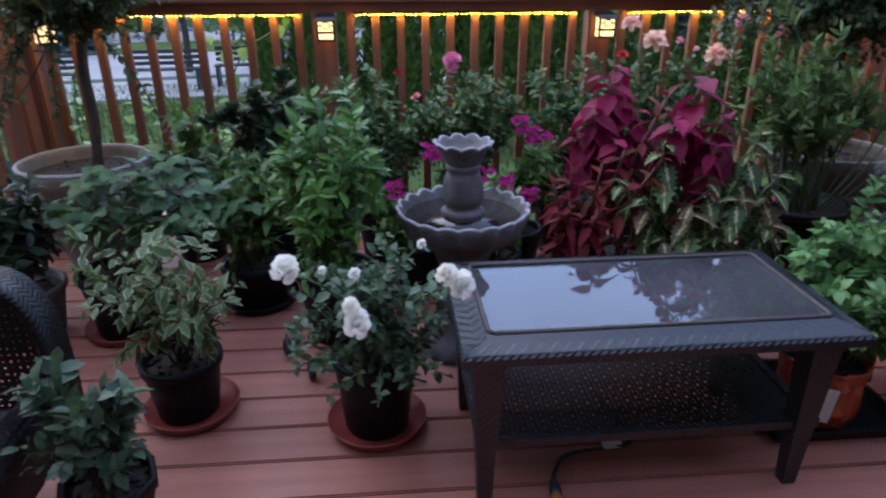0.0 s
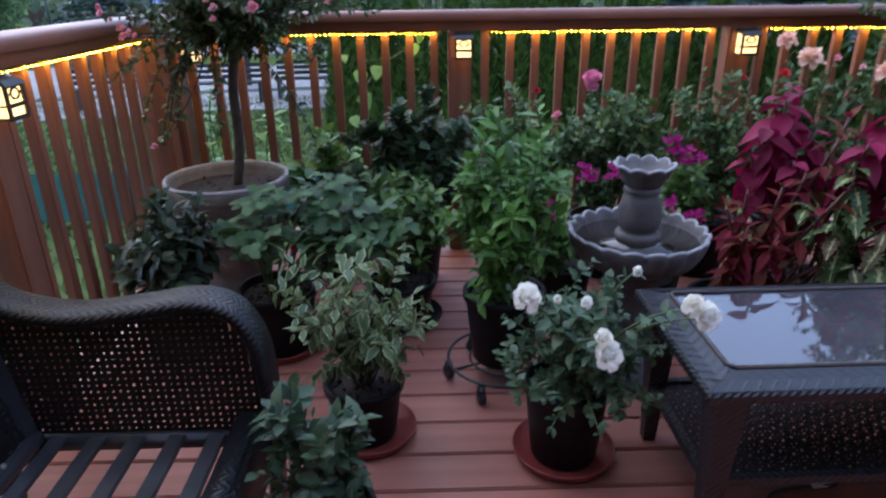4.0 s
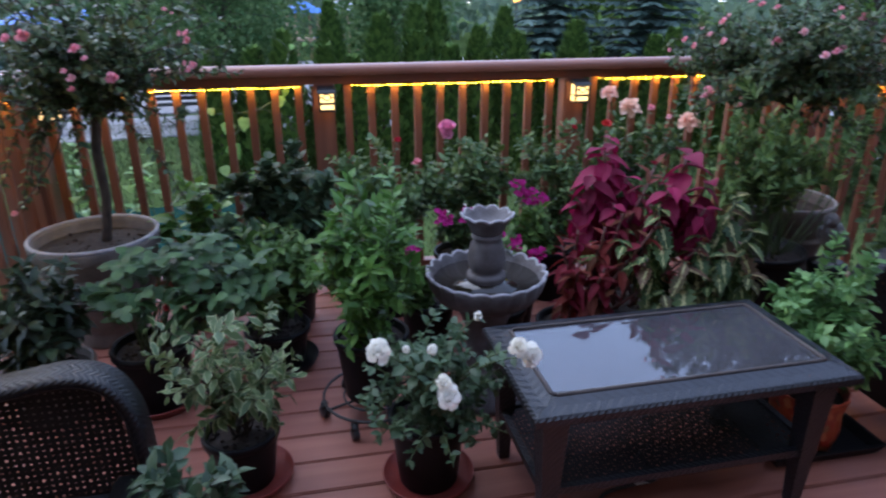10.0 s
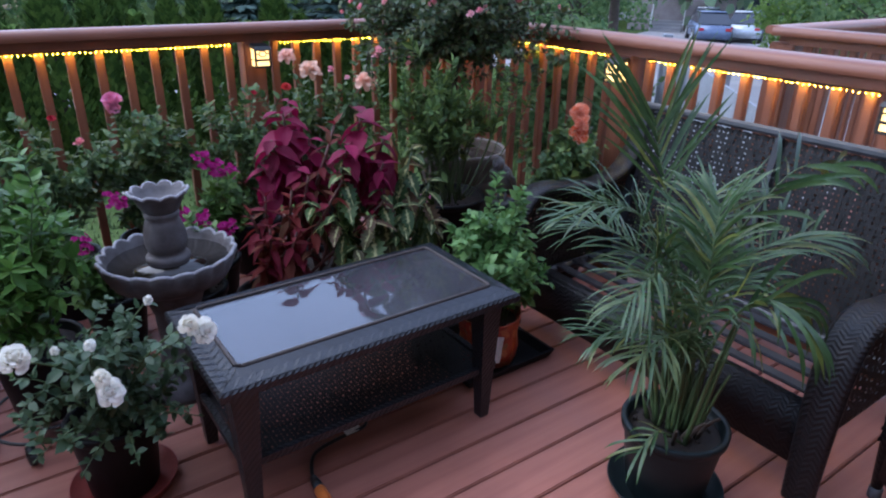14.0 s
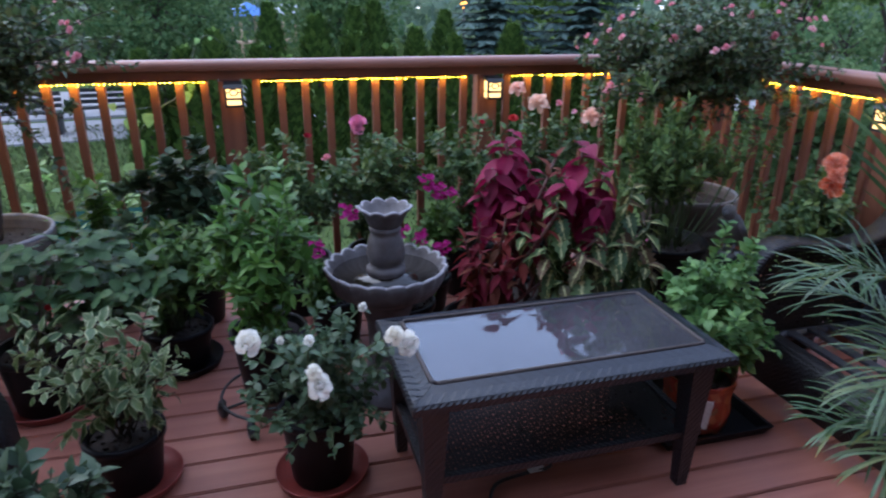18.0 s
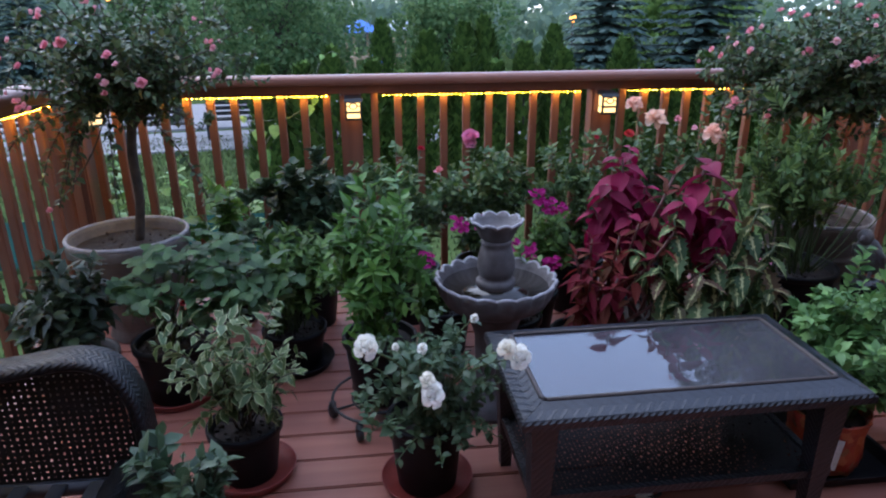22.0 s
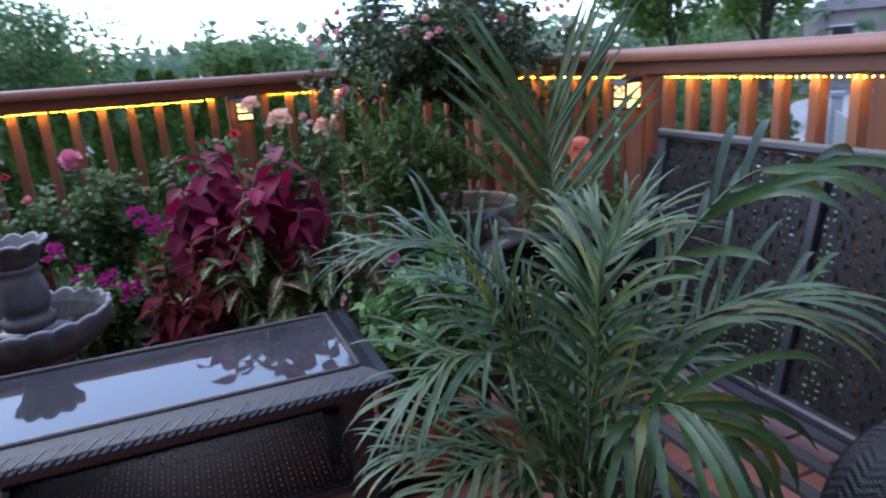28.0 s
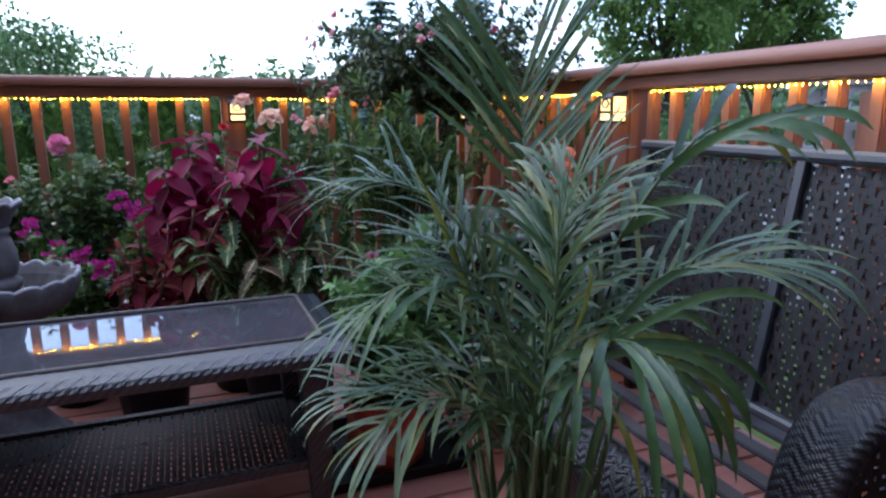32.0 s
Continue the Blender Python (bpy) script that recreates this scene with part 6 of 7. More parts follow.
TREELEAF = leafy("tree_leaf", [(0.073, 0.134, 0.053), (0.116, 0.186, 0.073), (0.164, 0.236, 0.093)], 0.55, 0.45, spec=0.05)
TREELIGHT = leafy("tree_leaf_light", [(0.093, 0.158, 0.041), (0.135, 0.217, 0.055), (0.177, 0.262, 0.069)], 0.55, 0.5, spec=0.05)
CEDAR = leafy("cedar_spray", [(0.048, 0.092, 0.022), (0.085, 0.144, 0.033), (0.127, 0.196, 0.044)], 0.65, 0.15, spec=0.05)
SPRUCE = leafy("spruce_needles", [(0.057, 0.094, 0.079), (0.092, 0.138, 0.114), (0.132, 0.184, 0.151)], 0.65, 0.12, spec=0.05)
# distance haze is mixed into these leaf tones: paler and greyer than the near trees
HAZEDLEAF = leafy("hazed_far_leaf", [(0.130, 0.188, 0.117), (0.176, 0.241, 0.146), (0.221, 0.282, 0.173), (0.146, 0.205, 0.150)], 0.7, 0.45, spec=0.05)


def broad_tree(at, height, crown_r, crown_z, n, leaf, mat, label, squash=0.85, dense=62):
    """A trunk with forking limbs and a crown of clumps with gaps between them."""
    z = ground_z(at[0], at[1])
    t = thing("tree", (at[0], at[1], z), 0, label, "tree")
    tr = Mesh()
    tr.tube(smooth_path([(0, 0, -0.1), (0.04, 0.0, height * 0.25), (-0.03, 0.02, height * 0.5), (0, 0, height * 0.8)], 3), [0.10 * height / 4 * (1 - 0.085 * i) for i in range(10)], 10)
    lf = Mesh()
    for k in range(n):
        e = ball()
        e = e.normalized() * (0.35 + 0.65 * rnd.random() ** 0.6) * rnd.uniform(0.85, 1.12)
        c = Vector((e.x * crown_r, e.y * crown_r, crown_z + e.z * crown_r * squash))
        if k % 4 == 0:
            s = Vector((0, 0, height * rnd.uniform(0.25, 0.6)))
            tr.tube(curve(s, s.lerp(c, 0.5) + Vector((0, 0, 0.15)), c, 4), [0.03, 0.024, 0.018, 0.012, 0.006], 5)
        for _ in range(dense):
            p = c + ball() * crown_r * 0.25
            w = ball().normalized()
            w.z -= 0.3
            s = leaf * rnd.uniform(0.75, 1.45)
            lf.leaf(p, w, ball() + Vector((0, 0, 0.8)), s, s * 0.7, 0, 0.2, 0.2)
    part("trunk", tr, BARK, t)
    tagged(part("crown", lf, mat, t), kind="stuff")
    return t


def spruce(at, height, r, label):
    z = ground_z(at[0], at[1])
    t = thing("spruce", (at[0], at[1], z), 0, label, "tree")
    tr, lf = Mesh().tube([(0, 0, -0.1), (0, 0, height * 0.97)], [0.09, 0.012], 8), Mesh()
    h = 0.25
    while h < height * 0.99:
        f = 1 - h / height
        n = int(6 + 7 * f)
        a0 = rnd.uniform(0, 6.28)
        for i in range(n):
            a = a0 + 6.28 * i / n + rnd.uniform(-0.2, 0.2)
            L = (r * f ** 0.85 + 0.05) * rnd.uniform(0.8, 1.12)
            out = Vector((math.cos(a), math.sin(a), 0))
            p0 = Vector((0, 0, h))
            p2 = p0 + out * L + Vector((0, 0, -0.10 * L))
            pts = curve(p0, p0 + out * L * 0.5 + Vector((0, 0, -0.16 * L)), p2, 5)
            tr.tube(pts, [0.012, 0.010, 0.008, 0.006, 0.005, 0.003], 4)
            side = out.cross(Vector((0, 0, 1)))
            k = max(3, int(L / 0.10))
            for j in range(k):
                u = (j + 0.6) / k
                q = pts[min(4, int(u * 5))].lerp(pts[min(5, int(u * 5) + 1)], u * 5 % 1)
                for s in (-1, 0.15, 1):
                    w = (out * 0.7 + side * s * 0.9 + Vector((0, 0, rnd.uniform(-0.30, 0.12)))).normalized()
                    ls = rnd.uniform(0.20, 0.34) * (0.6 + 0.6 * f)
                    lf.leaf(q, w, Vector((0, 0, 1)) + ball() * 0.4, ls, ls * 0.42, 0, -0.3, 0.25, "long")
        h += 0.13 + 0.05 * f
    lf.leaf((0, 0, height * 0.93), (0, 0, 1), (1, 0, 0), 0.3, 0.06, 0, 0.2, 0, "long")
    part("trunk", tr, BARK, t)
    tagged(part("foliage", lf, SPRUCE, t, "blue-green drooping boughs"), kind="stuff")


def cedar_mesh(seed, height, r, n):
    q = random.Random(seed)
    m = Mesh()
    for _ in range(n):
        u = q.random()
        a = q.uniform(0, 6.28)
        R = r * (1 - u ** 2.4) ** 0.8 * (0.75 + 0.25 * min(1, u * 4)) * q.uniform(0.6, 1.05) + 0.012
        p = Vector((R * math.cos(a), R * math.sin(a), 0.05 + u * height * 0.93))
        w = Vector((math.cos(a) * 0.5, math.sin(a) * 0.5, q.uniform(0.7, 1.3)))
        s = q.uniform(0.08, 0.14)
        m.leaf(p, w, (math.cos(a), math.sin(a), q.uniform(-0.4, 0.4)), s, s * 0.5, 0, 0.2, -0.1)
    return m


def hedge():
    kinds = []
    for s, (h, r) in enumerate(((1.75, 0.25), (1.55, 0.23), (1.95, 0.28))):
        t = thing("cedar", (0, -400, 0), 0, "young columnar cedar in a row", "tree", "row of cedars")
        part("trunk", Mesh().tube([(0, 0, -0.1), (0, 0, h * 0.8)], [0.03, 0.008], 6), BARK, t)
        tagged(part("foliage", cedar_mesh(s, h, r, 1700), CEDAR, t), kind="stuff")
        kinds.append(t)
    x, k = 0.75, 0
    used = []
    while x < 9.4:
        y = 7.5 + 0.10 * (x - 4) + rnd.uniform(-0.12, 0.12)
        s = rnd.uniform(0.98, 1.16)
        m = pose(x, y, ground_z(x, y), 0, 0, rnd.uniform(0, 360)) @ Matrix.Diagonal((s * rnd.uniform(0.92, 1.15), s, s * rnd.uniform(0.94, 1.08), 1))
        b = kinds[k % 3]
        if k < 3:
            b.matrix_world = m
        else:
            used.append((b, m))
        x += rnd.uniform(0.32, 0.50)
        k += 1
    for b, m in used:
        c = copy_thing(b, m)
        c.matrix_basis = m
    for x, y, s in ((3.6, 9.6, 1.2), (3.95, 9.8, 1.25), (5.3, 10.4, 1.2), (2.35, 12.5, 1.3)):
        m = pose(x, y, ground_z(x, y), 0, 0, x * 90) @ Matrix.Diagonal((s, s, s, 1))
        c = copy_thing(kinds[2], m)
        c.matrix_basis = m


hedge()
spruce((6.75, 11.9), 4.7, 1.35, "blue spruce beyond the cedar row")
spruce((8.55, 11.3), 4.9, 1.5, "blue spruce beyond the cedar row")
broad_tree((0.1, 14.0), 4.2, 1.9, 2.35, 130, 0.085, TREELEAF, "broad dark green tree in the park", 0.85, 130)
broad_tree((-10.0, 16.6), 5.8, 2.0, 3.7, 150, 0.11, TREELEAF, "leafy green tree beside the path", 1.15, 110)
spruce((-10.4, 25.6), 7.2, 2.0, "dark conifer beside the path")
broad_tree((-3.2, 17.5), 4.4, 1.4, 2.9, 60, 0.13, TREELEAF, "slender green tree in the park")
broad_tree((11.2, 8.7), 6.2, 1.4, 4.3, 110, 0.10, TREELIGHT, "tall light green tree by the driveway", 1.35, 90)
broad_tree((14.2, 9.4), 6.4, 1.35, 4.2, 110, 0.11, TREELIGHT, "tall light green tree by the driveway", 1.25, 90)
broad_tree((19.8, 15.8), 3.2, 2.2, 1.9, 80, 0.13, TREELEAF, "rounded dark bush beside the driveway")
broad_tree((22.4, 8.7), 3.0, 1.9, 1.9, 70, 0.13, TREELIGHT, "rounded green bush beside the driveway")
broad_tree((8.3, 5.3), 1.9, 1.05, 1.0, 60, 0.10, TREELEAF, "rounded dark shrub behind the deck corner")
broad_tree((9.7, 5.8), 1.7, 0.9, 0.9, 50, 0.10, TREELEAF, "rounded dark shrub behind the grey fence")
broad_tree((19.5, 5.6), 3.4, 2.2, 2.2, 70, 0.13, TREELEAF, "dark green shrub beyond the neighbour's deck")


def woods():
    """The far tree line all round, one uneven mass."""
    m = Mesh()
    for k in range(1500):
        a = radians(rnd.uniform(-80, 260))
        d = rnd.uniform(42, 80)
        x, y = 2.5 + d * math.cos(a), d * math.sin(a)
        h = (3.9 + 0.05 * d) * rnd.uniform(0.78, 1.02)
        w = rnd.uniform(2.0, 3.6)
        z = ground_z(x, y)
        for _ in range(36):
            e = ball()
            p = Vector((x + e.x * w, y + e.y * w, z + h * 0.58 + e.z * h * 0.42))
            s = rnd.uniform(0.5, 1.1)
            m.leaf(p, ball() - Vector((0, 0, 0.3)), ball() + Vector((0, 0, 0.8)), s, s * 0.75, 0, 0.2, 0.2)
    # the leaf colour carries the haze of the distance
    lone("far_woods", m, HAZEDLEAF, "far line of trees", "woods", kind="stuff")


woods()
broad_tree((5.5, 27.0), 4.6, 2.4, 2.6, 90, 0.2, TREELEAF, "broad dark tree across the park")
broad_tree((14.5, 24.0), 4.6, 2.4, 2.6, 90, 0.2, TREELIGHT, "broad green tree across the park")
broad_tree((-1.8, 24.0), 4.4, 2.0, 2.6, 70, 0.18, TREELIGHT, "green tree across the park")

# low teal mesh fence in the grass
TEAL = plain("teal_mesh", (0.012, 0.085, 0.075), (0.022, 0.130, 0.115), 0.6, 3, 0.4, 60)
tf = thing("mesh_fence", (0, 0, 0), 0, "low teal plastic mesh fence on the grass", "fence")
for x0, x1 in ((-6.0, -3.6), (-3.6, -1.2), (-1.2, 1.15)):
    z0 = ground_z(0, 5.2)
    part("panel", weave((x0, 5.2, z0), (x1 - x0, 0, 0), (0, 0, 0.5), lambda a: 1.0, 80, 18, 0.02, 0.02, 0.003), TEAL, tf)
for x in (-6.0, -3.6, -1.2, 1.15):
    part("stake", Mesh().tube([(x, 5.2, ground_z(x, 5.2) - 0.1), (x, 5.2, ground_z(x, 5.2) + 0.56)], 0.014, 8), BLACKIRON, tf)

# ---- playground ----
BLUE = plain("blue_plastic", (0.030, 0.130, 0.420), (0.050, 0.180, 0.520), 0.5, 2, 0.2, 20)
YEL = plain("tan_steel", (0.34, 0.22, 0.12), (0.45, 0.30, 0.17), 0.6, 2, 0.2, 20)
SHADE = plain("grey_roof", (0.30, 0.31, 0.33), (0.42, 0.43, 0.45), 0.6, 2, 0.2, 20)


def play_tower(at, roof, w, h, label):
    z = ground_z(*at)
    t = thing("play_tower", (*at, z), 20, label, "playground")
    for sx in (-1, 1):
        for sy in (-1, 1):
            part("pole", Mesh().tube([(sx * w / 2, sy * w / 2, 0), (sx * w / 2, sy * w / 2, h)], 0.07, 8), YEL, t)
    r = w * 0.85
    part("roof", Mesh().add([(-r, -r, h - 0.1), (r, -r, h - 0.1), (r, r, h - 0.1), (-r, r, h - 0.1), (0, 0, h + 0.6)], [(0, 1, 4), (1, 2, 4), (2, 3, 4), (3, 0, 4), (3, 2, 1, 0)]), roof, t, smooth=False)
    part("platform", Mesh().box((0, 0, h * 0.45), (w, w, 0.12)), YEL, t, smooth=False)
    part("slide", band(smooth_path([(w / 2, 0, h * 0.47), (w * 1.2, 0, h * 0.25), (w * 1.9, 0, 0.1)], 4), (0, 1, 0), 0.5, 0.08), roof, t)


play_tower((1.8, 38), BLUE, 1.3, 2.7, "playground tower with a blue roof")
play_tower((4.1, 40), SHADE, 1.3, 2.8, "playground tower with a pale grey roof")
play_tower((-10.5, 34), BLUE, 1.7, 2.4, "playground tower with a blue roof and slide")
play_tower((-7.2, 31), BLUE, 1.2, 2.3, "small playground tower with a blue roof")


def bench(at, turn):
    t = thing("park_bench", (*at, ground_z(*at) + 0.03), turn, "dark metal park bench beside the path", "bench", "park benches")
    for k in range(4):
        part("slat", Mesh().box((0, -0.15 + k * 0.1, 0.45), (1.5, 0.07, 0.03)), BLACKIRON, t, smooth=False)
    for k in range(3):
        part("slat", Mesh().box((0, 0.22, 0.55 + k * 0.12), (1.5, 0.03, 0.08)), BLACKIRON, t, smooth=False)
    for x in (-0.7, 0.7):
        part("leg", Mesh().box((x, 0.02, 0.22), (0.05, 0.42, 0.45)), BLACKIRON, t, smooth=False)


for at, turn in (((-2.6, 13.6), 5), ((-0.9, 14.2), 5), ((-5.0, 13.2), 8)):
    bench(at, turn)

GLOBE = glow("lamp_globe", (1.0, 0.34, 0.04), 0.6)


def street_lamp(at, h):
    t = thing("street_lamp", (*at, ground_z(*at)), 0, "street lamp with a lit warm globe", "lamp post", "park lamps")
    part("pole", Mesh().tube([(0, 0, 0), (0, 0, h)], [0.06, 0.045], 8), BLACKIRON, t)
    part("globe", Mesh().lathe([(0.05, h), (0.16, h + 0.08), (0.18, h + 0.2), (0.12, h + 0.32), (0.02, h + 0.36)], 14), GLOBE, t, "glowing warm globe")
    part("cap", Mesh().lathe([(0.14, h + 0.34), (0.15, h + 0.36), (0.02, h + 0.44)], 14), BLACKIRON, t)


for at, h in (((12.6, 33), 3.0), ((-15.5, 31), 3.6), ((-14.5, 35), 4.2), ((-11.5, 38), 4.3), ((-2.6, 50), 4.1), ((9.5, 50), 4.0)):
    street_lamp(at, h)

# ---- neighbour's deck, fence, houses, cars ----
def neighbour():
    r = railing("railing_neighbour_west", (5.66, -3.0), (5.66, 0.62), [0.0, 1.2, 2.4, 3.62], (), RAIL, "weathered wooden railing of the neighbouring deck")
    r = railing("railing_neighbour_north", (5.74, 0.70), (9.4, 0.70), [0.0, 1.2, 2.4, 3.6], (), RAIL, "weathered wooden railing of the neighbouring deck")
    nd = thing("neighbour_deck", label="neighbouring raised wooden deck", category="deck", kind="structure")
    for k in range(25):
        part("plank", Mesh().box((7.55, 0.62 - k * 0.145, -0.014), (3.7, 0.139, 0.028)), DECK, nd, smooth=False)
    part("skirt", Mesh().box((7.55, 0.72, -0.5), (3.7, 0.04, 0.9)).box((5.62, -1.2, -0.5), (0.04, 3.7, 0.9)), POST, nd, smooth=False)


neighbour()
GREYFENCE = plain("grey_fence_paint", (0.20, 0.21, 0.23), (0.28, 0.29, 0.31), 0.7, 1.5, 0.3, 50)
fe = thing("grey_fence", (0, 0, 0), 0, "grey board fence beyond the deck", "fence")
a, b = Vector((7.0, 1.3, 0)), Vector((10.8, 5.3, 0))
d = (b - a).normalized()
tn = math.degrees(math.atan2(d.y, d.x))
for k in range(36):
    p = a + d * (k + 0.5) * 0.15
    z = ground_z(p.x, p.y)
    part("board", Mesh().box((p.x, p.y, z + 0.66), (0.142, 0.022, 1.30), 0, pose(0, 0, 0, 0, 0, tn)), GREYFENCE, fe, smooth=False)
for k in range(4):
    p = a + d * k * 1.8
    z = ground_z(p.x, p.y)
    part("post", Mesh().box((p.x, p.y, z + 0.73), (0.11, 0.11, 1.46), 0, pose(0, 0, 0, 0, 0, tn)).box((p.x, p.y, z + 1.48), (0.14, 0.14, 0.05), 0, pose(0, 0, 0, 0, 0, tn)), GREYFENCE, fe, smooth=False)

BRICK = plain("brown_brick", (0.10, 0.062, 0.052), (0.16, 0.105, 0.088), 0.85, 3, 0.5, 30)
STUCCO = plain("beige_wall", (0.24, 0.195, 0.185), (0.32, 0.265, 0.25), 0.85, 2, 0.3, 30)
ROOF = plain("dark_shingle", (0.045, 0.042, 0.045), (0.08, 0.075, 0.08), 0.9, 2, 0.5, 20)
PANE, n, l, p = material("window_pane")
p.inputs["Base Color"].default_value = (0.03, 0.035, 0.045, 1)
p.inputs["Roughness"].default_value = 0.06
DOORP = plain("dark_door_paint", (0.035, 0.036, 0.05), (0.055, 0.056, 0.075), 0.5, 4, 0.2, 40)
LIGHTTRIM = plain("light_trim", (0.50, 0.49, 0.48), (0.62, 0.61, 0.60), 0.6, 4, 0.2, 40)


def house(at, turn, w, d, h, wall, label, garage=False):
    t = thing("house", (*at, ground_z(*at)), turn, label, "house")
    part("wall", Mesh().box((0, 0, h / 2), (w, d, h)), wall, t, smooth=False)
    e = 0.4
    part("roof", Mesh().add([(-w / 2 - e, -d / 2 - e, h), (w / 2 + e, -d / 2 - e, h), (w / 2 + e, d / 2 + e, h), (-w / 2 - e, d / 2 + e, h), (-w / 4, 0, h + 1.5), (w / 4, 0, h + 1.5)], [(0, 1, 5, 4), (1, 2, 5), (2, 3, 4, 5), (3, 0, 4), (3, 2, 1, 0)]), ROOF, t, smooth=False)
    for x in (-w * 0.32, 0, w * 0.32):
        for z in ((h - 1.4,) if garage else (h - 1.4, 1.5)):
            wd = part("window", Mesh().box((x, -d / 2 - 0.03, z), (1.3, 0.08, 1.3)), LIGHTTRIM, t, smooth=False)
            part("pane", Mesh().box((x, -d / 2 - 0.06, z), (1.1, 0.06, 1.1)), PANE, wd, smooth=False)
    if garage:
        gd = part("garage_door", Mesh().box((w * 0.18, -d / 2 - 0.03, 1.1), (2.6, 0.08, 2.2)), DOORP, t, "dark garage door", smooth=False)
        for k in range(4):
            part("pane", Mesh().box((w * 0.18 - 0.9 + 0.6 * k, -d / 2 - 0.06, 1.9), (0.45, 0.06, 0.28)), PANE, gd, smooth=False)
        st = Mesh()
        for k in range(4):
            st.box((-w * 0.28, -d / 2 - 0.4 - 0.3 * (3 - k), 0.09 + 0.18 * k), (1.8, 0.32, 0.18))
        part("steps", st, CONCRETE, t, "concrete front steps", smooth=False)
        rl = Mesh()
        for s in (-0.95, 0.95):
            rl.tube([(-w * 0.28 + s, -d / 2 - 1.5, 0.95), (-w * 0.28 + s, -d / 2 - 0.2, 1.65)], 0.03, 6)
            for k in range(7):
                rl.tube([(-w * 0.28 + s, -d / 2 - 1.5 + k * 0.21, 0.1 + k * 0.1), (-w * 0.28 + s, -d / 2 - 1.5 + k * 0.21, 0.95 + k * 0.11)], 0.014, 5)
        part("handrail", rl, LIGHTTRIM, t, "white metal handrail")


house((43.5, 26.0), -55, 11, 9, 4.6, STUCCO, "beige two-storey house with a dark garage door", True)
house((-8.0, 58), 5, 11, 9, 4.4, BRICK, "brown brick house beyond the park")
house((-24.0, 58), 10, 11, 9, 4.4, BRICK, "brown brick house beyond the park")


def car(at, turn, paint, label):
    t = thing("car", (*at, ground_z(*at) + 0.04), turn, label, "car", "parked cars")
    sec = [(-2.15, 0.45, 0.55), (-2.1, 0.75, 0.80), (-1.5, 0.85, 0.95), (-0.3, 0.88, 0.98), (1.0, 0.88, 0.95), (1.9, 0.82, 0.82), (2.15, 0.65, 0.55)]
    m = Mesh()
    vs = []
    for x, w, z in sec:
        vs += [(x, -w, 0.28), (x, -w * 1.02, 0.55), (x, -w * 0.94, z), (x, w * 0.94, z), (x, w * 1.02, 0.55), (x, w, 0.28)]
    fs = [(6 * k + i, 6 * k + (i + 1) % 6, 6 * k + 6 + (i + 1) % 6, 6 * k + 6 + i) for k in range(len(sec) - 1) for i in range(6)] + [(5, 4, 3, 2, 1, 0), tuple(6 * (len(sec) - 1) + i for i in range(6))]
    part("body", m.add(vs, fs), paint, t)
    cab = [(-1.75, 0.74, 0.93), (-1.1, 0.60, 1.42), (0.35, 0.60, 1.45), (1.15, 0.74, 0.94)]
    vs = []
    for x, w, z in cab:
        vs += [(x, -w, z), (x, w, z)]
    part("cabin", Mesh().add([(x, s * (0.78 if z < 1 else 0.60), z) for x, w, z in cab for s in (-1, 1)], [(0, 1, 3, 2), (2, 3, 5, 4), (4, 5, 7, 6), (0, 2, 4, 6), (7, 5, 3, 1)]), PANE, t, "dark windows", smooth=False)
    part("roof", Mesh().box((-0.4, 0, 1.45), (1.5, 1.18, 0.05), 0, None, 0.02), paint, t)
    for x in (-1.35, 1.4):
        for s in (-1, 1):
            w = part("wheel", Mesh().lathe([(0.2, -0.1), (0.32, -0.1), (0.33, 0.0), (0.32, 0.1), (0.2, 0.1)], 20), CABLE, t, m=pose(x, s * 0.82, 0.32, 90, 0, 0))
            part("rim", Mesh().lathe([(0.19, -0.105), (0.2, 0.0), (0.19, 0.105)], 14), SHADE, w)
    for s in (-1, 1):
        part("tail_light", Mesh().box((-2.12, s * 0.62, 0.72), (0.06, 0.24, 0.12)), P_RED, t, "red tail light", smooth=False)
        part("headlight", Mesh().box((2.08, s * 0.55, 0.62), (0.1, 0.28, 0.12)), LIGHTTRIM, t, smooth=False)


CARBLUE = plain("blue_grey_paint", (0.10, 0.13, 0.20), (0.13, 0.16, 0.24), 0.25, 1, 0.02, 10, 0.4)
CARSILVER = plain("silver_paint", (0.40, 0.42, 0.45), (0.48, 0.50, 0.53), 0.25, 1, 0.02, 10, 0.4)
car((33.0, 19.6), 42, CARBLUE, "dark blue-grey parked car")
car((38.5, 23.6), 38, CARSILVER, "silver saloon car parked on the driveway")
car((35.6, 19.2), 30, CARSILVER, "silver saloon car parked on the driveway")

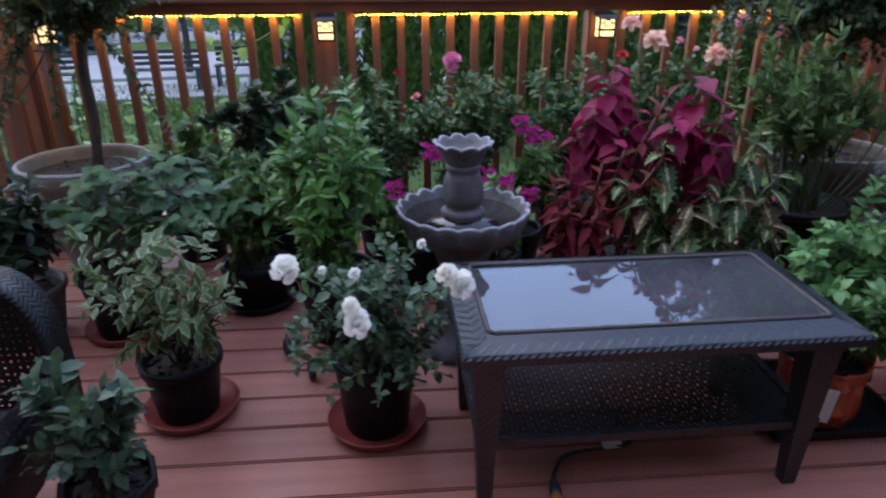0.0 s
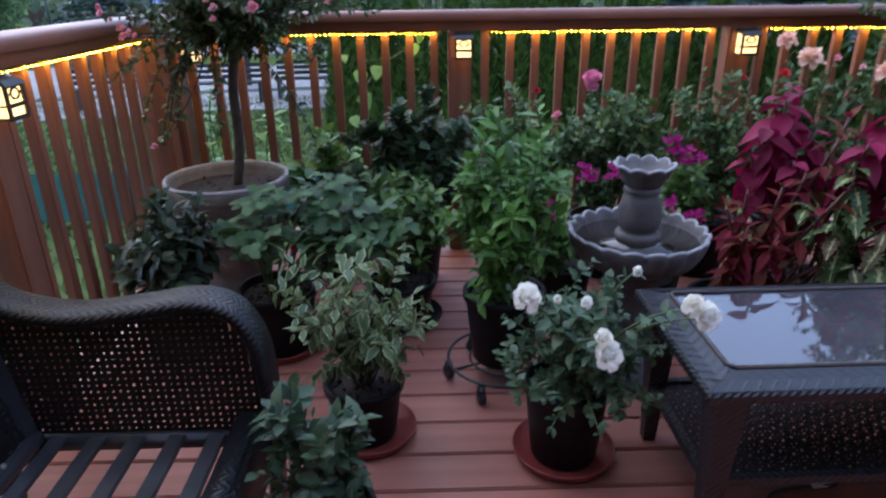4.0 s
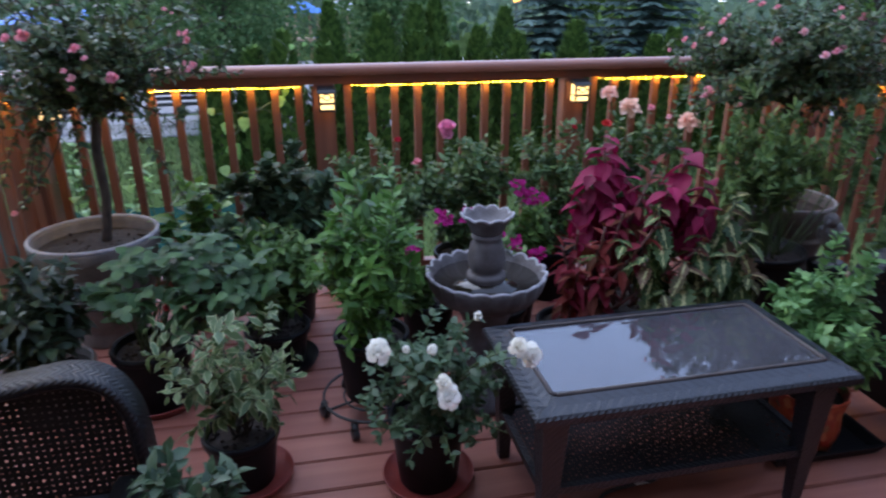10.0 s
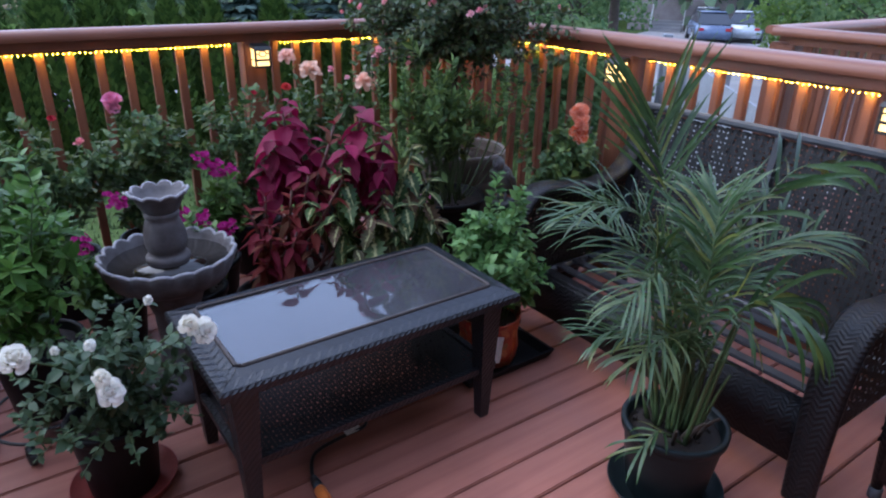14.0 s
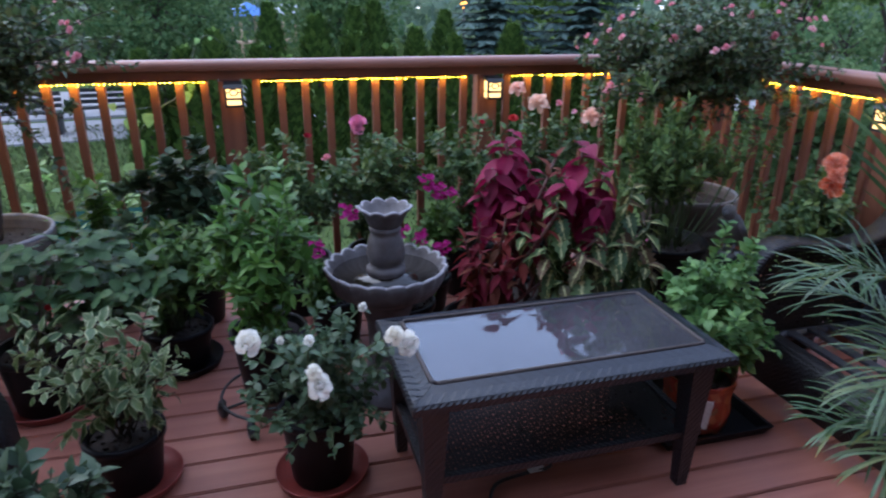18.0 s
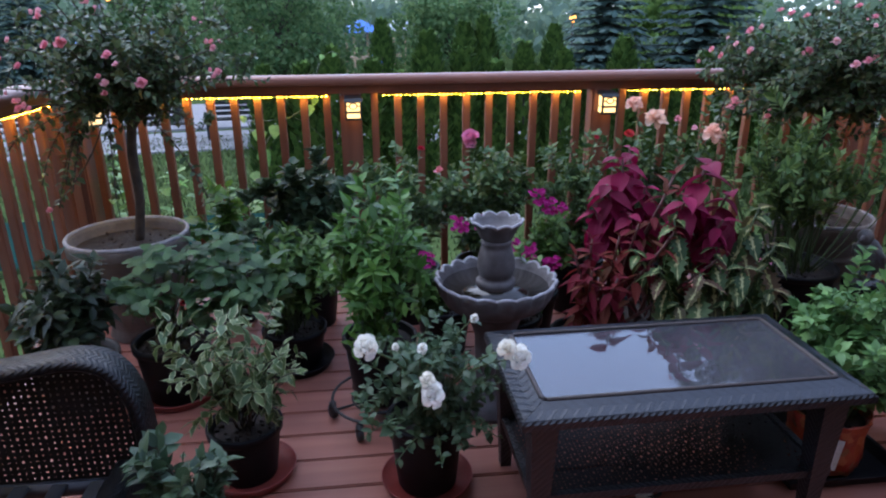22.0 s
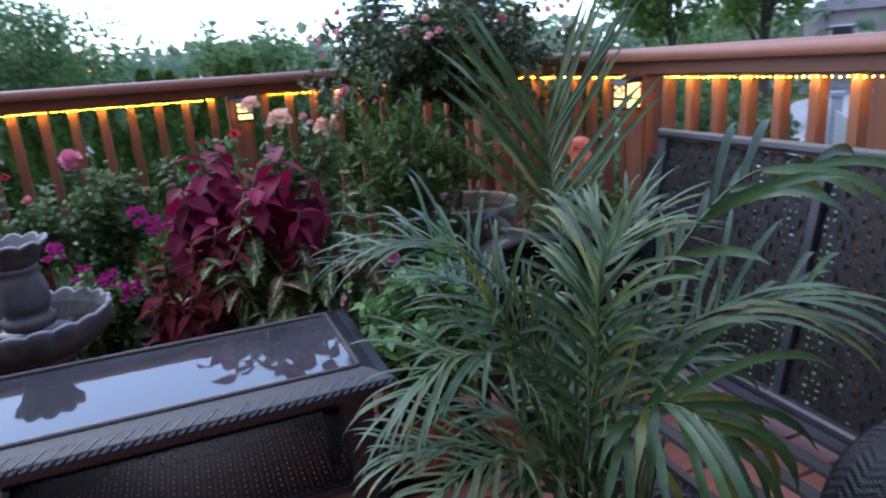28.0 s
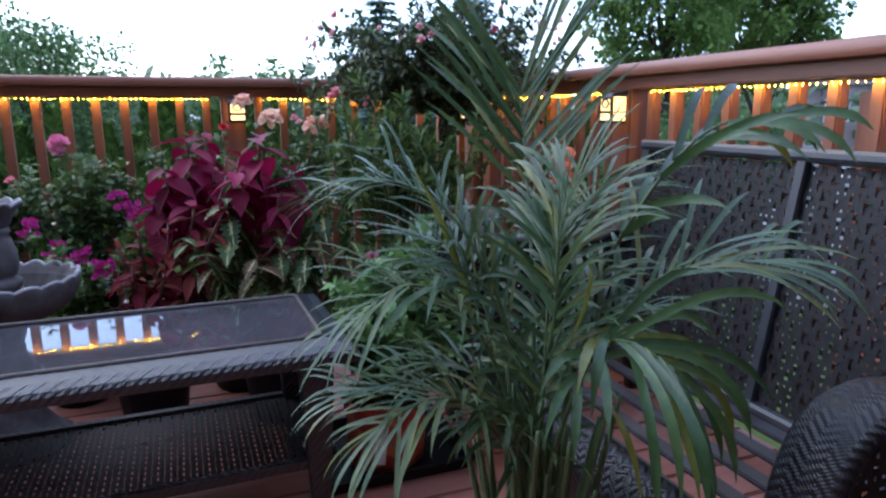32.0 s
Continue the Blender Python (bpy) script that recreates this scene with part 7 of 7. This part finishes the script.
# ---- vine at the railing ----
vn = thing("vine", (1.50, 2.075, 0), 0, "light green climbing vine twined through the railing", "vine")
main = smooth_path([(0.06, 0.04, -0.95), (0.02, 0.03, 0.2), (-0.02, 0.0, 0.62), (-0.02, 0.01, 0.78), (0.07, 0.01, 0.90), (0.20, 0.0, 0.985), (0.25, 0.02, 1.10), (0.28, 0.03, 1.19)], 5)
part("stem", Mesh().tube(main, 0.0042, 6), GREENSTEM, vn)
for tip, bend in (((0.19, 0.02, 1.27), (0.27, 0.02, 1.25)), ((0.40, 0.0, 1.21), (0.34, 0.02, 1.29)), ((0.30, 0.0, 0.80), (0.20, 0.0, 0.92)), ((-0.12, 0.0, 0.93), (-0.06, 0.0, 0.90))):
    a = main[-1] if tip[2] > 1.0 else main[22]
    part("tendril", Mesh().tube(curve(a, bend, tip), 0.0022, 5), GREENSTEM, vn)
for x, y, z, size in ((-0.035, -0.01, 0.845, 0.075), (0.045, 0.0, 0.865, 0.070), (-0.03, -0.02, 0.735, 0.085), (0.215, -0.01, 0.965, 0.072), (0.25, 0.0, 1.01, 0.045), (-0.11, 0.0, 0.93, 0.04), (-0.08, -0.02, 0.64, 0.06), (0.30, 0.0, 1.22, 0.030), (0.05, 0.0, 0.60, 0.055), (0.36, 0.0, 1.23, 0.024)):
    way = Vector((rnd.uniform(-0.6, 0.6), -0.35, -0.75))
    leaf = Mesh().leaf((0, 0, 0), way, (rnd.uniform(-0.3, 0.3), -1.0, 0.35), size, size * 0.95, 0, 0.15, 0.15, "heart")
    part("leaf", leaf, L_VINE, vn, m=Matrix.Translation((x, y, z + size * 0.45)))
for dx, top, reach in ((-0.80, 0.80, 0.05), (-0.72, 0.70, -0.06), (-0.54, 0.66, 0.05), (-0.42, 0.72, -0.08), (-0.27, 0.56, 0.06), (-0.14, 0.50, 0.03)):
    m = Mesh()
    pts = smooth_path([(dx, 0.05, -0.95), (dx + 0.03, 0.03, 0.0), (dx + reach * 0.4, 0.01, top * 0.7), (dx + reach, 0.02, top)], 5)
    m.tube(pts, 0.0035, 5, 0)
    leaves_on(m, pts, 8, 0.088, 0.72, 1, 0.62, droop=0.5, shape="heart", spread=0.95)
    part("shoot", m, [GREENSTEM, L_VINE], vn)

# ---- house wall behind the deck ----
hw = Mesh()
hw.box((2.5, -3.4, 2.2), (11.0, 0.2, 6.4))
lone("wall_south", hw, BRICK, "plain house wall behind the deck", "wall", kind="structure", smooth=False)
